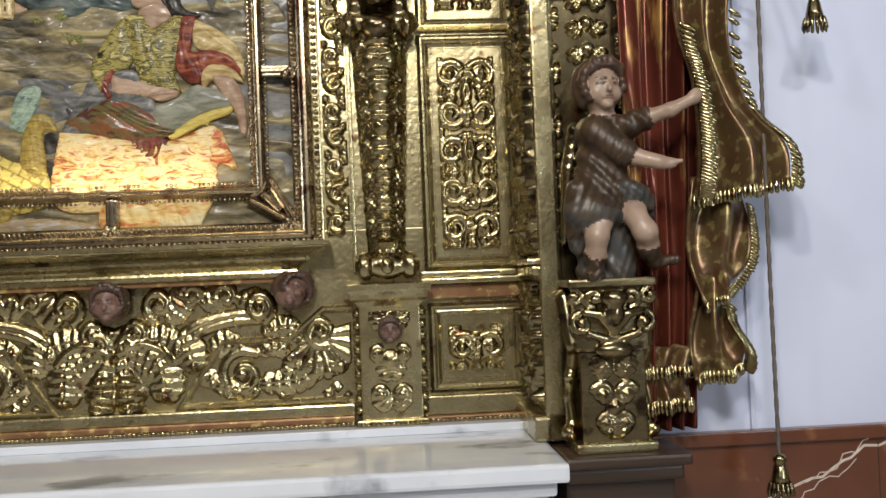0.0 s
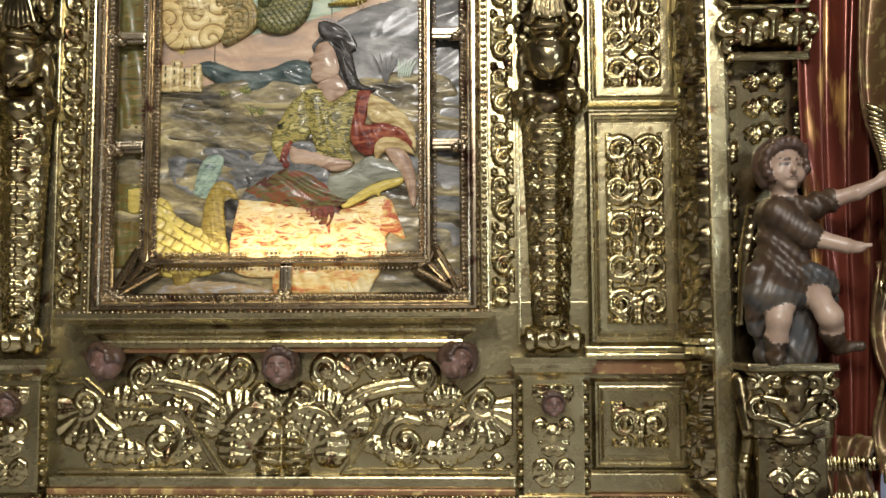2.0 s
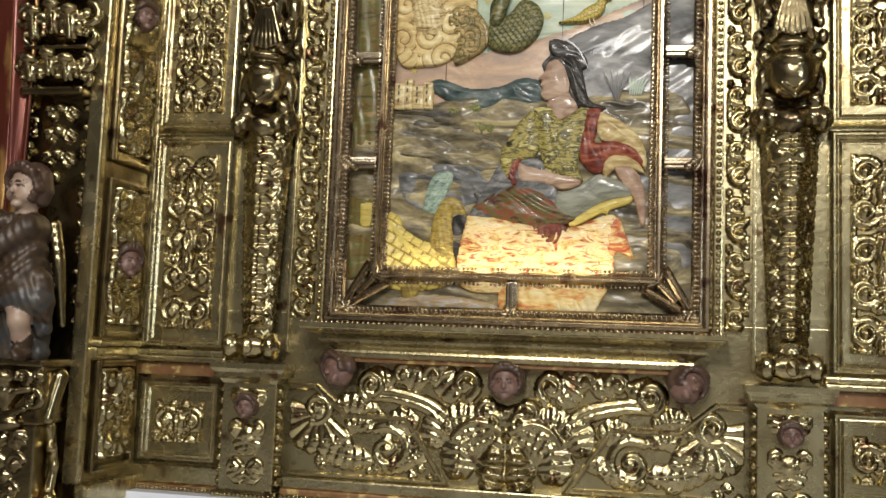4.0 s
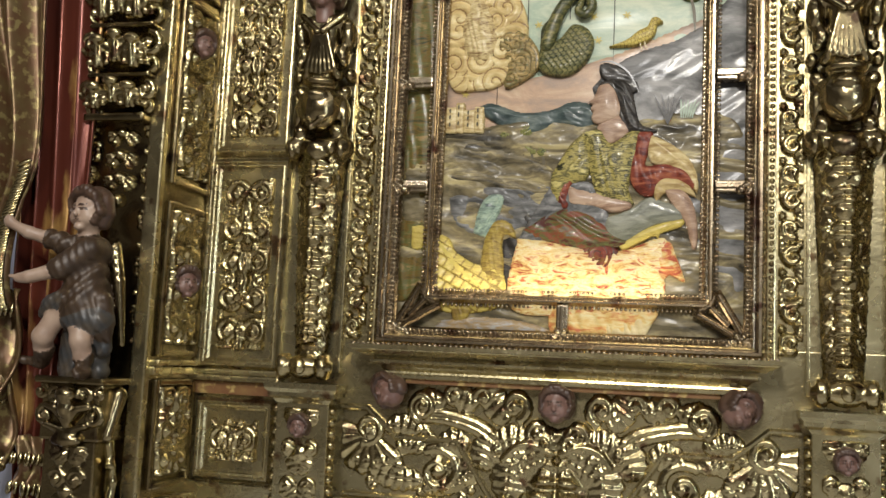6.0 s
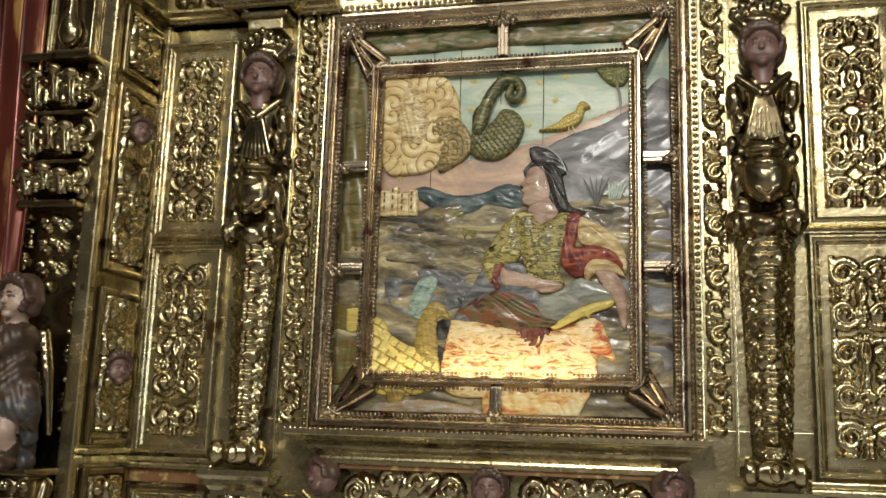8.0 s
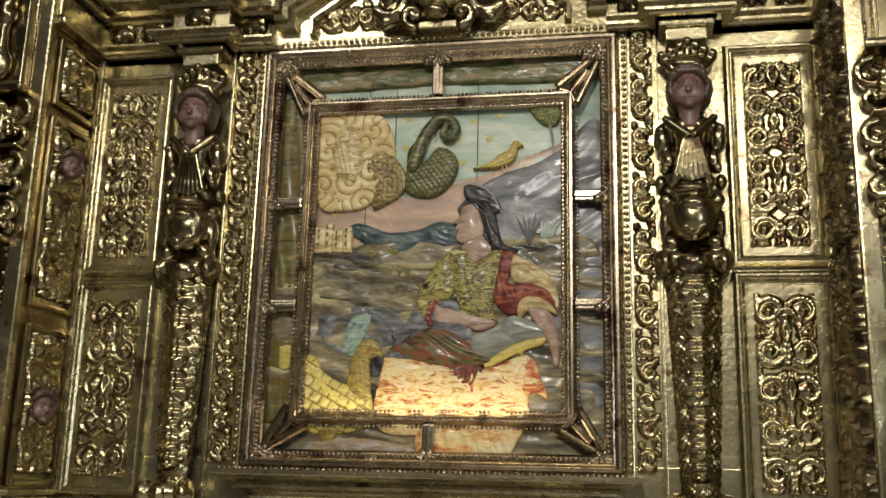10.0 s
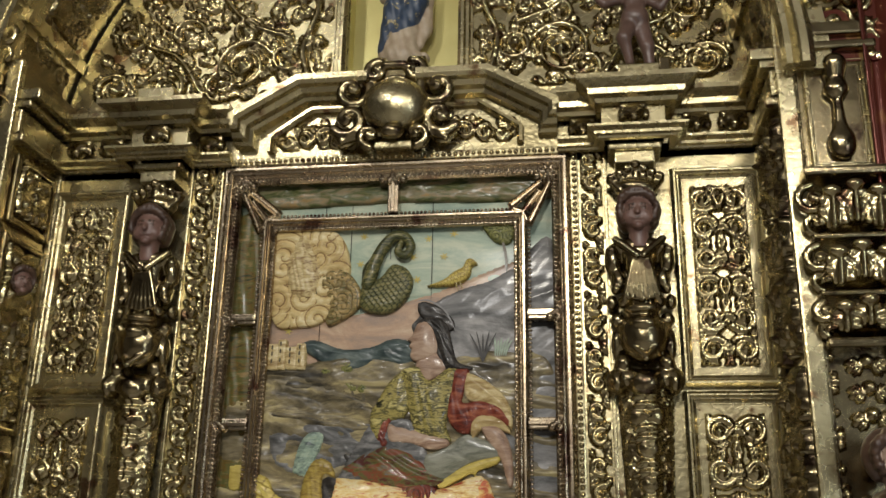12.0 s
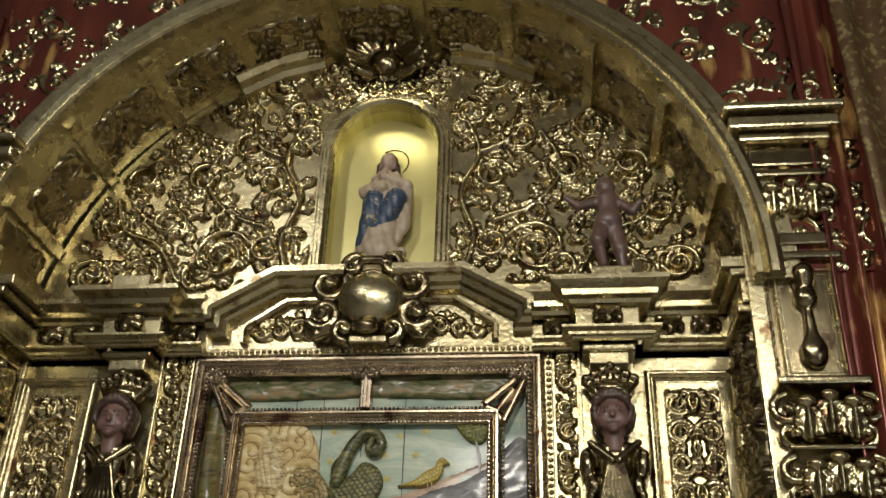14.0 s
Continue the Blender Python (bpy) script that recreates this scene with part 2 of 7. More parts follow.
class Relief:
    """A carved relief, w by h metres, as a height field that is cut out along its outline."""

    def __init__(self, w, h, cell=0.005):
        self.w, self.h, self.cell = w, h, cell
        self.nx, self.nz = int(w / cell) + 1, int(h / cell) + 1
        self.H = np.zeros((self.nz, self.nx))
        self.xs, self.zs = np.arange(self.nx) * cell - w / 2, np.arange(self.nz) * cell

    def win(self, x, z, r):
        i0, i1 = np.searchsorted(self.xs, (x - r, x + r))
        j0, j1 = np.searchsorted(self.zs, (z - r, z + r))
        return i0, i1, j0, j1

    def dab(self, x, z, r, h, base=0.0):
        i0, i1, j0, j1 = self.win(x, z, r)
        if i1 <= i0 or j1 <= j0:
            return
        d2 = ((self.xs[None, i0:i1] - x) ** 2 + (self.zs[j0:j1, None] - z) ** 2) / (r * r)
        v = np.where(d2 < 1, base + h * np.sqrt(np.clip(1 - d2, 0, 1)), 0)
        w = self.H[j0:j1, i0:i1]
        np.maximum(w, v, out=w)

    def stroke(self, pts, r0, r1, h0, h1=None, base=0.0):
        h1 = h0 if h1 is None else h1
        pts = np.asarray(pts, float)
        seg = np.linalg.norm(np.diff(pts, axis=0), axis=1)
        s = np.concatenate([[0], np.cumsum(seg)])
        n = max(3, int(s[-1] / max(0.003, min(r0, r1) * 0.35)))
        for t in np.linspace(0, 1, min(n, 160)):
            x, z = np.interp(t * s[-1], s, pts[:, 0]), np.interp(t * s[-1], s, pts[:, 1])
            self.dab(x, z, r0 + (r1 - r0) * t, h0 + (h1 - h0) * t, base)

    def groove(self, pts, r, depth):
        for x, z in pts:
            i0, i1, j0, j1 = self.win(x, z, r * 2)
            if i1 <= i0 or j1 <= j0:
                continue
            d2 = ((self.xs[None, i0:i1] - x) ** 2 + (self.zs[j0:j1, None] - z) ** 2) / (r * r)
            w = self.H[j0:j1, i0:i1]
            w[:] = np.where(w > 0, np.maximum(w - depth * np.exp(-d2 * 2), 0.002), 0)

    def scroll(self, x, z, R, a0, sgn=1, turns=1.5, r=0.012, h=0.016, eye=True):
        """A spiral that starts at angle a0 on the radius R and winds inwards to a boss."""
        t = np.linspace(0, 1, 60)
        rad = R * (1 - t * 0.82)
        a = a0 + sgn * t * turns * 2 * math.pi
        pts = np.stack([x + rad * np.cos(a), z + rad * np.sin(a)], 1)
        self.stroke(pts, r, r * 0.55, h * 0.8, h)
        if eye:
            self.dab(x, z, R * 0.30, h * 1.35)
        return pts

    def leaf(self, x, z, ang, L, W, curl=0.0, h=0.016, lobes=4):
        """A broad acanthus leaf: a curved midrib, a lobed outline and flutes that run out into the lobes."""
        n = max(7, min(34, int(L / (1.25 * self.cell))))
        k = max(3, min(11, int(2.0 * W / (1.25 * self.cell))))
        t = (np.arange(n) + 0.5) / n
        a = ang + curl * t
        mx, mz = x + np.cumsum(np.cos(a)) * L / n, z + np.cumsum(np.sin(a)) * L / n
        half = W * 0.85 * np.sin(np.pi * (0.12 + 0.86 * t)) ** 0.6 * (0.72 + 0.42 * np.abs(np.sin(lobes * np.pi * t)))
        r = max(1.25 * self.cell, W * 0.20)
        for i in range(n):
            for c in np.linspace(-1, 1, k):
                sweep_on = 0.45 * abs(c) * half[i]
                px = mx[i] - np.sin(a[i]) * c * half[i] + np.cos(a[i]) * sweep_on
                pz = mz[i] + np.cos(a[i]) * c * half[i] + np.sin(a[i]) * sweep_on
                flute = 0.80 + 0.20 * math.cos(lobes * 2 * math.pi * (t[i] - 0.25) + 2.2 * abs(c))
                self.dab(px, pz, r, h * (1.0 - 0.42 * c * c) * flute)
        self.groove(np.stack([mx, mz], 1), max(self.cell, W * 0.08), h * 0.30)
        self.dab(mx[-1], mz[-1], max(r, W * 0.26), h * 1.12)

    def flower(self, x, z, r, h=0.016, n=6, turn=0.0):
        for i in range(n):
            a = turn + i * 2 * math.pi / n
            self.stroke([(x, z), (x + math.cos(a) * r * 0.75, z + math.sin(a) * r * 0.75)], r * 0.18, r * 0.32, h * 0.6, h * 0.8)
        self.dab(x, z, r * 0.34, h * 1.3)

    def shell(self, x, z, r, ang, h=0.018, n=7, spread=2.2):
        for i in range(n):
            a = ang + (i / (n - 1) - 0.5) * spread
            self.stroke([(x, z), (x + math.cos(a) * r, z + math.sin(a) * r)], r * 0.08, r * 0.17, h * 0.6, h)
        self.dab(x, z, r * 0.22, h * 1.2)

    def thicken(self, k=1):
        """Fattens every carved stroke by k cells, softly."""
        for _ in range(k):
            H, o = self.H, self.H.copy()
            for dj, di in ((0, 1), (0, -1), (1, 0), (-1, 0)):
                o = np.maximum(o, np.roll(H, (dj, di), (0, 1)) * 0.90)
            o[0], o[-1], o[:, 0], o[:, -1] = 0, 0, 0, 0
            self.H = o
        return self

    def fill(self, n, size, h, seed=0, inside=None):
        """Small leaves and berries in the empty ground between the scrolls."""
        g2 = random.Random(seed)
        for _ in range(n):
            x, z = g2.uniform(-self.w / 2, self.w / 2), g2.uniform(0, self.h)
            j, i = min(self.nz - 1, int(z / self.cell)), min(self.nx - 1, int((x + self.w / 2) / self.cell))
            if self.H[j, i] > 0 or (inside and not inside(x, z)):
                continue
            if g2.random() < 0.7:
                self.leaf(x, z, g2.uniform(0, 6.28), size * g2.uniform(0.7, 1.3), size * 0.36, g2.uniform(-1.6, 1.6), h, 3)
            else:
                self.scroll(x, z, size * 0.45, g2.uniform(0, 6.28), g2.choice((-1, 1)), 1.2, size * 0.13, h)
        return self

    def mirror(self):
        self.H = np.maximum(self.H, self.H[:, ::-1])
        return self

    def build(self, name, place, mat, parent=None, label="", rough_carve=0.0015, seed=0):
        g = np.random.default_rng(seed)
        H = self.H
        X, Z = np.meshgrid(self.xs, self.zs)
        on = H > 0.0008
        quad = on[:-1, :-1] | on[1:, :-1] | on[:-1, 1:] | on[1:, 1:]
        J, I = np.nonzero(quad)
        ids = np.full(H.shape, -1)
        used = np.zeros(H.shape, bool)
        for dj, di in ((0, 0), (0, 1), (1, 1), (1, 0)):
            used[J + dj, I + di] = True
        ids[used] = np.arange(used.sum())
        H2 = H + np.where(on, g.normal(0, rough_carve * 0.35, H.shape), -0.003)
        v = np.stack(place(X[used], Z[used], H2[used]), 1)
        f = np.stack([ids[J, I], ids[J, I + 1], ids[J + 1, I + 1], ids[J + 1, I]], 1)
        return raw(name, v, f, mat, parent, label)


def flat(x, y, z):
    """Lays a relief on a plane that faces -y, its foot's middle at (x, y, z)."""
    return lambda X, Z, H: (x + X, y - H, z + Z)


def sidewards(x, y, z, way):
    """Lays a relief on a plane that faces along x (way 1 or -1)."""
    return lambda X, Z, H: (x + way * H, y + way * X, z + Z)


def candelabra(w, h, seed=0, cell=0.005, depth=0.016, top_shell=False):
    """Paired scrolls, leaves and birds in tiers either side of a middle line."""
    g = random.Random(seed)
    R = Relief(w, h, cell)
    n = max(1, round(h / (w * 0.60)))
    step = h / n
    for i in range(n):
        z = (i + 0.5) * step
        up = 1 if i % 2 else -1
        r = min(w * 0.235, step * 0.46)
        cx = w * 0.27 + g.uniform(-0.01, 0.01) * w
        pts = R.scroll(cx, z, r, math.pi * (1.0 + 0.18 * up), up, 1.5, w * 0.078, depth)
        R.groove(pts[::2], w * 0.016, depth * 0.25)
        R.dab(cx, z, r * 0.42, depth * 1.35)
        R.stroke(smooth_pts([(w * 0.07, z - up * step * 0.05), (w * 0.015, z + up * step * 0.25), (w * 0.05, z + up * step * 0.5)], 6), w * 0.060, w * 0.042, depth * 0.95)
        R.dab(w * 0.435, z + up * step * 0.40, w * 0.062, depth * 1.2)
        R.leaf(w * 0.16, z + up * step * 0.36, up * 0.35, w * 0.20, w * 0.085, up * 0.8, depth * 0.95, 3)
        R.leaf(w * 0.40, z - up * step * 0.22, -up * 1.3, step * 0.28, w * 0.08, up * 0.9, depth * 0.9, 3)
        if i % 3 == 0:
            R.leaf(0, z - step * 0.35, math.pi / 2, step * 0.6, w * 0.11, 0.0, depth * 1.2, 4)
        elif i % 3 == 1:
            R.shell(0, z - step * 0.16, w * 0.15, math.pi / 2, depth * 1.3)
        else:
            R.stroke(smooth_pts([(w * 0.02, z - step * 0.25), (w * 0.07, z), (w * 0.03, z + step * 0.25)], 6), w * 0.075, w * 0.05, depth * 1.3)
    if top_shell:
        R.shell(0, h - step * 0.34, w * 0.21, math.pi / 2, depth * 1.4, 9, 3.0)
    return R.fill(40, w * 0.17, depth * 0.85, seed, lambda x, z: 0 < x < w * 0.45).mirror().thicken(1)


def rinceau(w, h, seed=0, size=0.13, cell=0.006, depth=0.018, inside=None):
    """A dense field of scrolling stems, with leaves that break off outwards."""
    g = random.Random(seed)
    R = Relief(w, h, cell)
    rows = max(1, round(h / (size * 1.55)))
    cols = max(1, round(w / (size * 1.6)))
    for j in range(rows):
        for i in range(cols):
            x = -w / 2 + (i + 0.5 + (0.25 if j % 2 else -0.25) * (cols > 2)) * w / cols + g.uniform(-0.15, 0.15) * size
            z = (j + 0.5) * h / rows + g.uniform(-0.15, 0.15) * size
            if inside and not inside(x, z):
                continue
            s = 1 if (i + j) % 2 else -1
            a0 = g.uniform(0, 6.28)
            r = size * g.uniform(0.62, 0.85)
            pts = R.scroll(x, z, r, a0, s, g.uniform(1.3, 1.8), size * 0.085, depth)
            for k in (2, 14, 26, 38):
                px, pz = pts[k]
                out = math.atan2(pz - z, px - x) + s * 0.7 + g.uniform(-0.3, 0.3)
                R.leaf(px, pz, out, size * g.uniform(0.35, 0.55), size * 0.17, s * g.uniform(0.4, 1.3), depth * g.uniform(0.8, 1.1), 3)
            if g.random() < 0.5:
                R.flower(x, z, size * 0.22, depth * 1.2, 6)
    R.fill(int(w * h / size ** 2 * 5), size * 0.42, depth * 0.75, seed)
    R.thicken(1)
    if inside:
        X, Z = np.meshgrid(R.xs, R.zs)
        R.H *= np.vectorize(inside)(X, Z)
    return R


def beads(name, pts, r, mat, parent, label="", way=(0, -1, 0), squash=1.0):
    """Rows of small half-round beads, joined into one."""
    base_v = np.array([(math.cos(a) * math.sin(b), -math.cos(b), math.sin(a) * math.sin(b)) for b in (1.5, 0.85) for a in np.arange(8) * math.pi / 4] + [(0, -1, 0)])
    if way[0]:
        base_v = np.stack([-base_v[:, 1] * way[0], base_v[:, 0], base_v[:, 2]], 1)
    elif way[2]:
        base_v = np.stack([base_v[:, 0], base_v[:, 2], -base_v[:, 1] * way[2]], 1)
    base_f = [(i, (i + 1) % 8, 8 + (i + 1) % 8, 8 + i) for i in range(8)]
    tri = [(8 + i, 8 + (i + 1) % 8, 16, 16) for i in range(8)]
    v, f = [], []
    for k, p in enumerate(pts):
        v.append(base_v * r + np.array(p))
        f += [tuple(q + 17 * k for q in face) for face in base_f] + [tuple(q + 17 * k for q in face[:3]) for face in tri]
    mesh = bpy.data.meshes.new(name)
    mesh.from_pydata(np.concatenate(v).tolist(), [], f)
    ob = link(name, mesh, mat, parent, label)
    ob["kind"] = "stuff"
    return ob


def line(a, b, step):
    a, b = np.array(a, float), np.array(b, float)
    n = max(1, int(np.linalg.norm(b - a) / step))
    return [a + (b - a) * (i + 0.5) / n for i in range(n)]


# Organic forms: rounded solids blended together and skinned on a grid.
def cap(a, b, ra, rb=None, mat=0, k=0.012):
    return ("cap", np.array(a, float), np.array(b, float), ra, ra if rb is None else rb, mat, k)


def egg(c, r, mat=0, k=0.012):
    return ("egg", np.array(c, float), np.array(r if isinstance(r, (tuple, list)) else (r, r, r), float), 0, 0, mat, k)


def curl(x, y, z, R, a0, sgn=1, turns=1.2, r=0.02, mat=0, rise=0.0, k=0.003, n=14):
    """A rolled ribbon as a chain of short rounded pieces, winding inwards to a boss."""
    out, last = [], None
    for i in range(n + 1):
        t = i / n
        rad = R * (1 - 0.80 * t)
        a = a0 + sgn * t * turns * 2 * math.pi
        p = (x + rad * math.cos(a), y - rise * t, z + rad * math.sin(a))
        if last:
            out.append(cap(last, p, r * (1 - 0.45 * (i - 1) / n), r * (1 - 0.45 * t), mat, k))
        last = p
    return out + [egg((x, y - rise, z), R * 0.30, mat, k)]


def skin(name, prims, mats, cell, parent=None, label="", folds=None, m=None):
    lo = np.min([np.minimum(p[1], p[2] if p[0] == "cap" else p[1]) - (max(p[3], p[4]) if p[0] == "cap" else p[2]) for p in prims], 0) - cell * 3
    hi = np.max([np.maximum(p[1], p[2] if p[0] == "cap" else p[1]) + (max(p[3], p[4]) if p[0] == "cap" else p[2]) for p in prims], 0) + cell * 3
    n = np.ceil((hi - lo) / cell).astype(int) + 1
    ax = [lo[i] + np.arange(n[i]) * cell for i in range(3)]
    G = np.stack(np.meshgrid(*ax, indexing="ij"), -1)
    D, best, who = np.full(n, 9.0), np.full(n, 9.0), np.zeros(n, int)
    for p in prims:
        k = p[6]
        reach = (max(p[3], p[4]) if p[0] == "cap" else p[2]) + k * 1.5 + cell * 2.5
        a0 = np.minimum(p[1], p[2] if p[0] == "cap" else p[1]) - reach
        a1 = np.maximum(p[1], p[2] if p[0] == "cap" else p[1]) + reach
        i0 = np.clip(np.floor((a0 - lo) / cell).astype(int), 0, n - 1)
        i1 = np.clip(np.ceil((a1 - lo) / cell).astype(int) + 1, 1, n)
        w = tuple(slice(i0[i], i1[i]) for i in range(3))
        g = G[w]
        if p[0] == "cap":
            ba = p[2] - p[1]
            t = np.clip(((g - p[1]) @ ba) / (ba @ ba + 1e-9), 0, 1)
            d = np.linalg.norm(g - p[1] - t[..., None] * ba, axis=-1) - (p[3] + (p[4] - p[3]) * t)
        else:
            d = (np.linalg.norm((g - p[1]) / p[2], axis=-1) - 1) * np.min(p[2])
        hh = np.clip(0.5 + 0.5 * (D[w] - d) / k, 0, 1)
        D[w] = D[w] * (1 - hh) + d * hh - k * hh * (1 - hh)
        nearer = d < best[w]
        who[w] = np.where(nearer, p[5], who[w])
        best[w] = np.minimum(best[w], d)
    if folds:
        D = D + folds(G, who)
    S = D < 0
    c = np.zeros(np.array(n) - 1, int)
    acc, cnt = np.zeros((*c.shape, 3)), np.zeros(c.shape)
    corner = [(i, j, k) for i in (0, 1) for j in (0, 1) for k in (0, 1)]

    def sl(o):
        return tuple(slice(o[i], n[i] - 1 + o[i]) for i in range(3))
    for a in corner:
        for d in range(3):
            if a[d] == 0:
                b = list(a)
                b[d] = 1
                da, db = D[sl(a)], D[sl(b)]
                x = (da < 0) != (db < 0)
                t = np.where(x, da / np.where(x, da - db, 1), 0)
                pos = np.stack([np.full(c.shape, float(a[i])) for i in range(3)], -1)
                pos[..., d] += t
                acc += np.where(x[..., None], pos, 0)
                cnt += x
    act = cnt > 0
    ids = np.full(c.shape, -1)
    ids[act] = np.arange(act.sum())
    base = np.stack(np.nonzero(act), 1)
    v = lo + (base + acc[act] / cnt[act][:, None]) * cell
    faces, index = [], []
    for d in range(3):
        e = [slice(1, n[i] - 1) for i in range(3)]
        e2 = list(e)
        e[d], e2[d] = slice(0, n[d] - 1), slice(1, n[d])
        x = S[tuple(e)] != S[tuple(e2)]
        P = np.stack(np.nonzero(x), 1)
        off = np.ones(3, int)
        off[d] = 0
        P = P + off
        u, w = [i for i in range(3) if i != d]
        quad = []
        for du, dw in ((-1, -1), (0, -1), (0, 0), (-1, 0)):
            Q = P.copy()
            Q[:, u] += du
            Q[:, w] += dw
            quad.append(ids[Q[:, 0], Q[:, 1], Q[:, 2]])
        quad = np.stack(quad, 1)
        ins = S[P[:, 0], P[:, 1], P[:, 2]]
        flip = ins if d != 1 else ~ins
        quad[~flip] = quad[~flip][:, ::-1]
        faces.append(quad)
        index.append(who[P[:, 0], P[:, 1], P[:, 2]])
    f, index = np.concatenate(faces), np.concatenate(index)
    if m is not None:
        v = v @ np.array(m.to_3x3()).T + np.array(m.translation)
        if m.determinant() < 0:
            f = f[:, ::-1]
    return raw(name, v, f, mats, parent, label, True, index)


# ---- the room ----
def wall(name, x0, x1, y0, y1, z0, z1, mat, label):
    return tagged(slab(name, x0, x1, y0, y1, z0, z1, mat, None, "", 0), label, name.split("_")[0], kind="structure")


# Floor and ceiling stay out of view; their tones serve the gilding's reflections.
wall("floor", -8, 6, -9, 3.9, -0.2, 0, STONE, "dull grey stone floor of the chapel")
wall("ceiling", -8, 6, -9, 3.9, 7.4, 7.6, CEILING, "grey limewashed chapel ceiling")
# Unseen walls; the darkness of the room is put into their colour.
wall("wall_west", -8.2, -8, -9, 3.9, 0, 7.4, DIM, "unseen chapel side wall, toned down like an unlit room")
wall("wall_east", 6, 6.2, -9, 3.9, 0, 7.4, DIM, "unseen chapel side wall, toned down like an unlit room")
wall("wall_south", -8, 6, -9.2, -9, 0, 7.4, DIM, "unseen wall facing the altar, toned down like an unlit room")
wall("wall_north_right", 0.90, 6, 3.12, 3.9, 0, 7.4, PLASTER, "bluish white plaster wall beside the altarpiece")
wall("wall_north_left", -8, -2.74, 3.12, 3.9, 0, 7.4, PLASTER, "white plaster wall behind the painted drapery")
wall("wall_north_back", -2.74, 0.90, 3.70, 3.9, 0, 7.4, PLASTER, "plain masonry wall behind the gilded altarpiece")

dado = thing("dado", (2.2, 3.1, 0), "polished brown marble dado with a white vein", "dado", kind="structure")
slab("dado_panel", 0.86, 5, 3.095, 3.12, 0, 1.0, DADO, dado)
slab("dado_rail", 0.86, 5, 3.075, 3.12, 1.0, 1.045, DADO, dado, "brown marble capping strip", 0.006)
for x in (1.62, 2.6, 3.6):
    slab("joint_strip", x, x + 0.004, 3.0935, 3.1, 0, 1.0, DARK_WOOD, dado)
g = random.Random(5)
for k, (ax, az, bx, bz) in enumerate(((1.22, 0.80, 1.66, 1.0), (1.27, 0.76, 1.55, 0.93), (1.36, 0.86, 1.60, 0.99), (1.18, 0.70, 1.34, 0.86))):
    pts = [(ax + (bx - ax) * t + g.uniform(-0.012, 0.012), az + (bz - az) * t + g.uniform(-0.014, 0.014)) for t in np.linspace(0, 1, 12)]
    w = 0.0042 if k == 0 else 0.0018
    swept("marble_vein", pts, [(-w, 0), (-w * 0.4, 0.0005), (w * 0.7, 0.0005), (w, 0)], lambda a, b, d: (a, 3.0948 - d, b), VEIN, dado)

conduit = slab("wall_conduit", 1.205, 1.222, 3.106, 3.12, 1.045, 6.0, PLASTER)
tagged(conduit, "thin white cable trunking on the white wall", "cable trunking", kind="structure")

# ---- altar table ----
altar = thing("altar_table", (CX, 3.0, 0), "white grey-veined marble altar table below the altarpiece", "altar")
slab("altar_body", -2.28, 0.47, 2.78, 3.5, 0, 0.95, MARBLE, altar, "", 0.004)
slab("upper_moulding", -2.31, 0.49, 2.73, 3.5, 0.95, 0.995, MARBLE, altar, "", 0.012)
slab("altar_top", -2.33, 0.52, 2.69, 3.66, 0.995, 1.05, MARBLE, altar, "polished marble slab", 0.012)
slab("rear_step", -2.33, 0.52, 3.30, 3.60, 1.05, 1.078, MARBLE, altar, "", 0.004)

# ---- back boards of the altarpiece ----
board = thing("altarpiece_back", (CX, 3.6, 1.08), "flat gilded wooden backing of the altarpiece", "altarpiece", kind="structure")
slab("lower_board", CX - 1.46, CX + 1.46, 3.435, 3.56, 1.08, 1.76, GOLD_FLAT, board)
for s in (-1, 1):
    slab("side_board", CX + s * 0.66, CX + s * 1.46, 3.435, 3.56, 1.76, 3.42, GOLD_FLAT, board)
slab("upper_board", CX - 1.46, CX + 1.46, 3.435, 3.56, 3.355, 3.66, GOLD_FLAT, board)

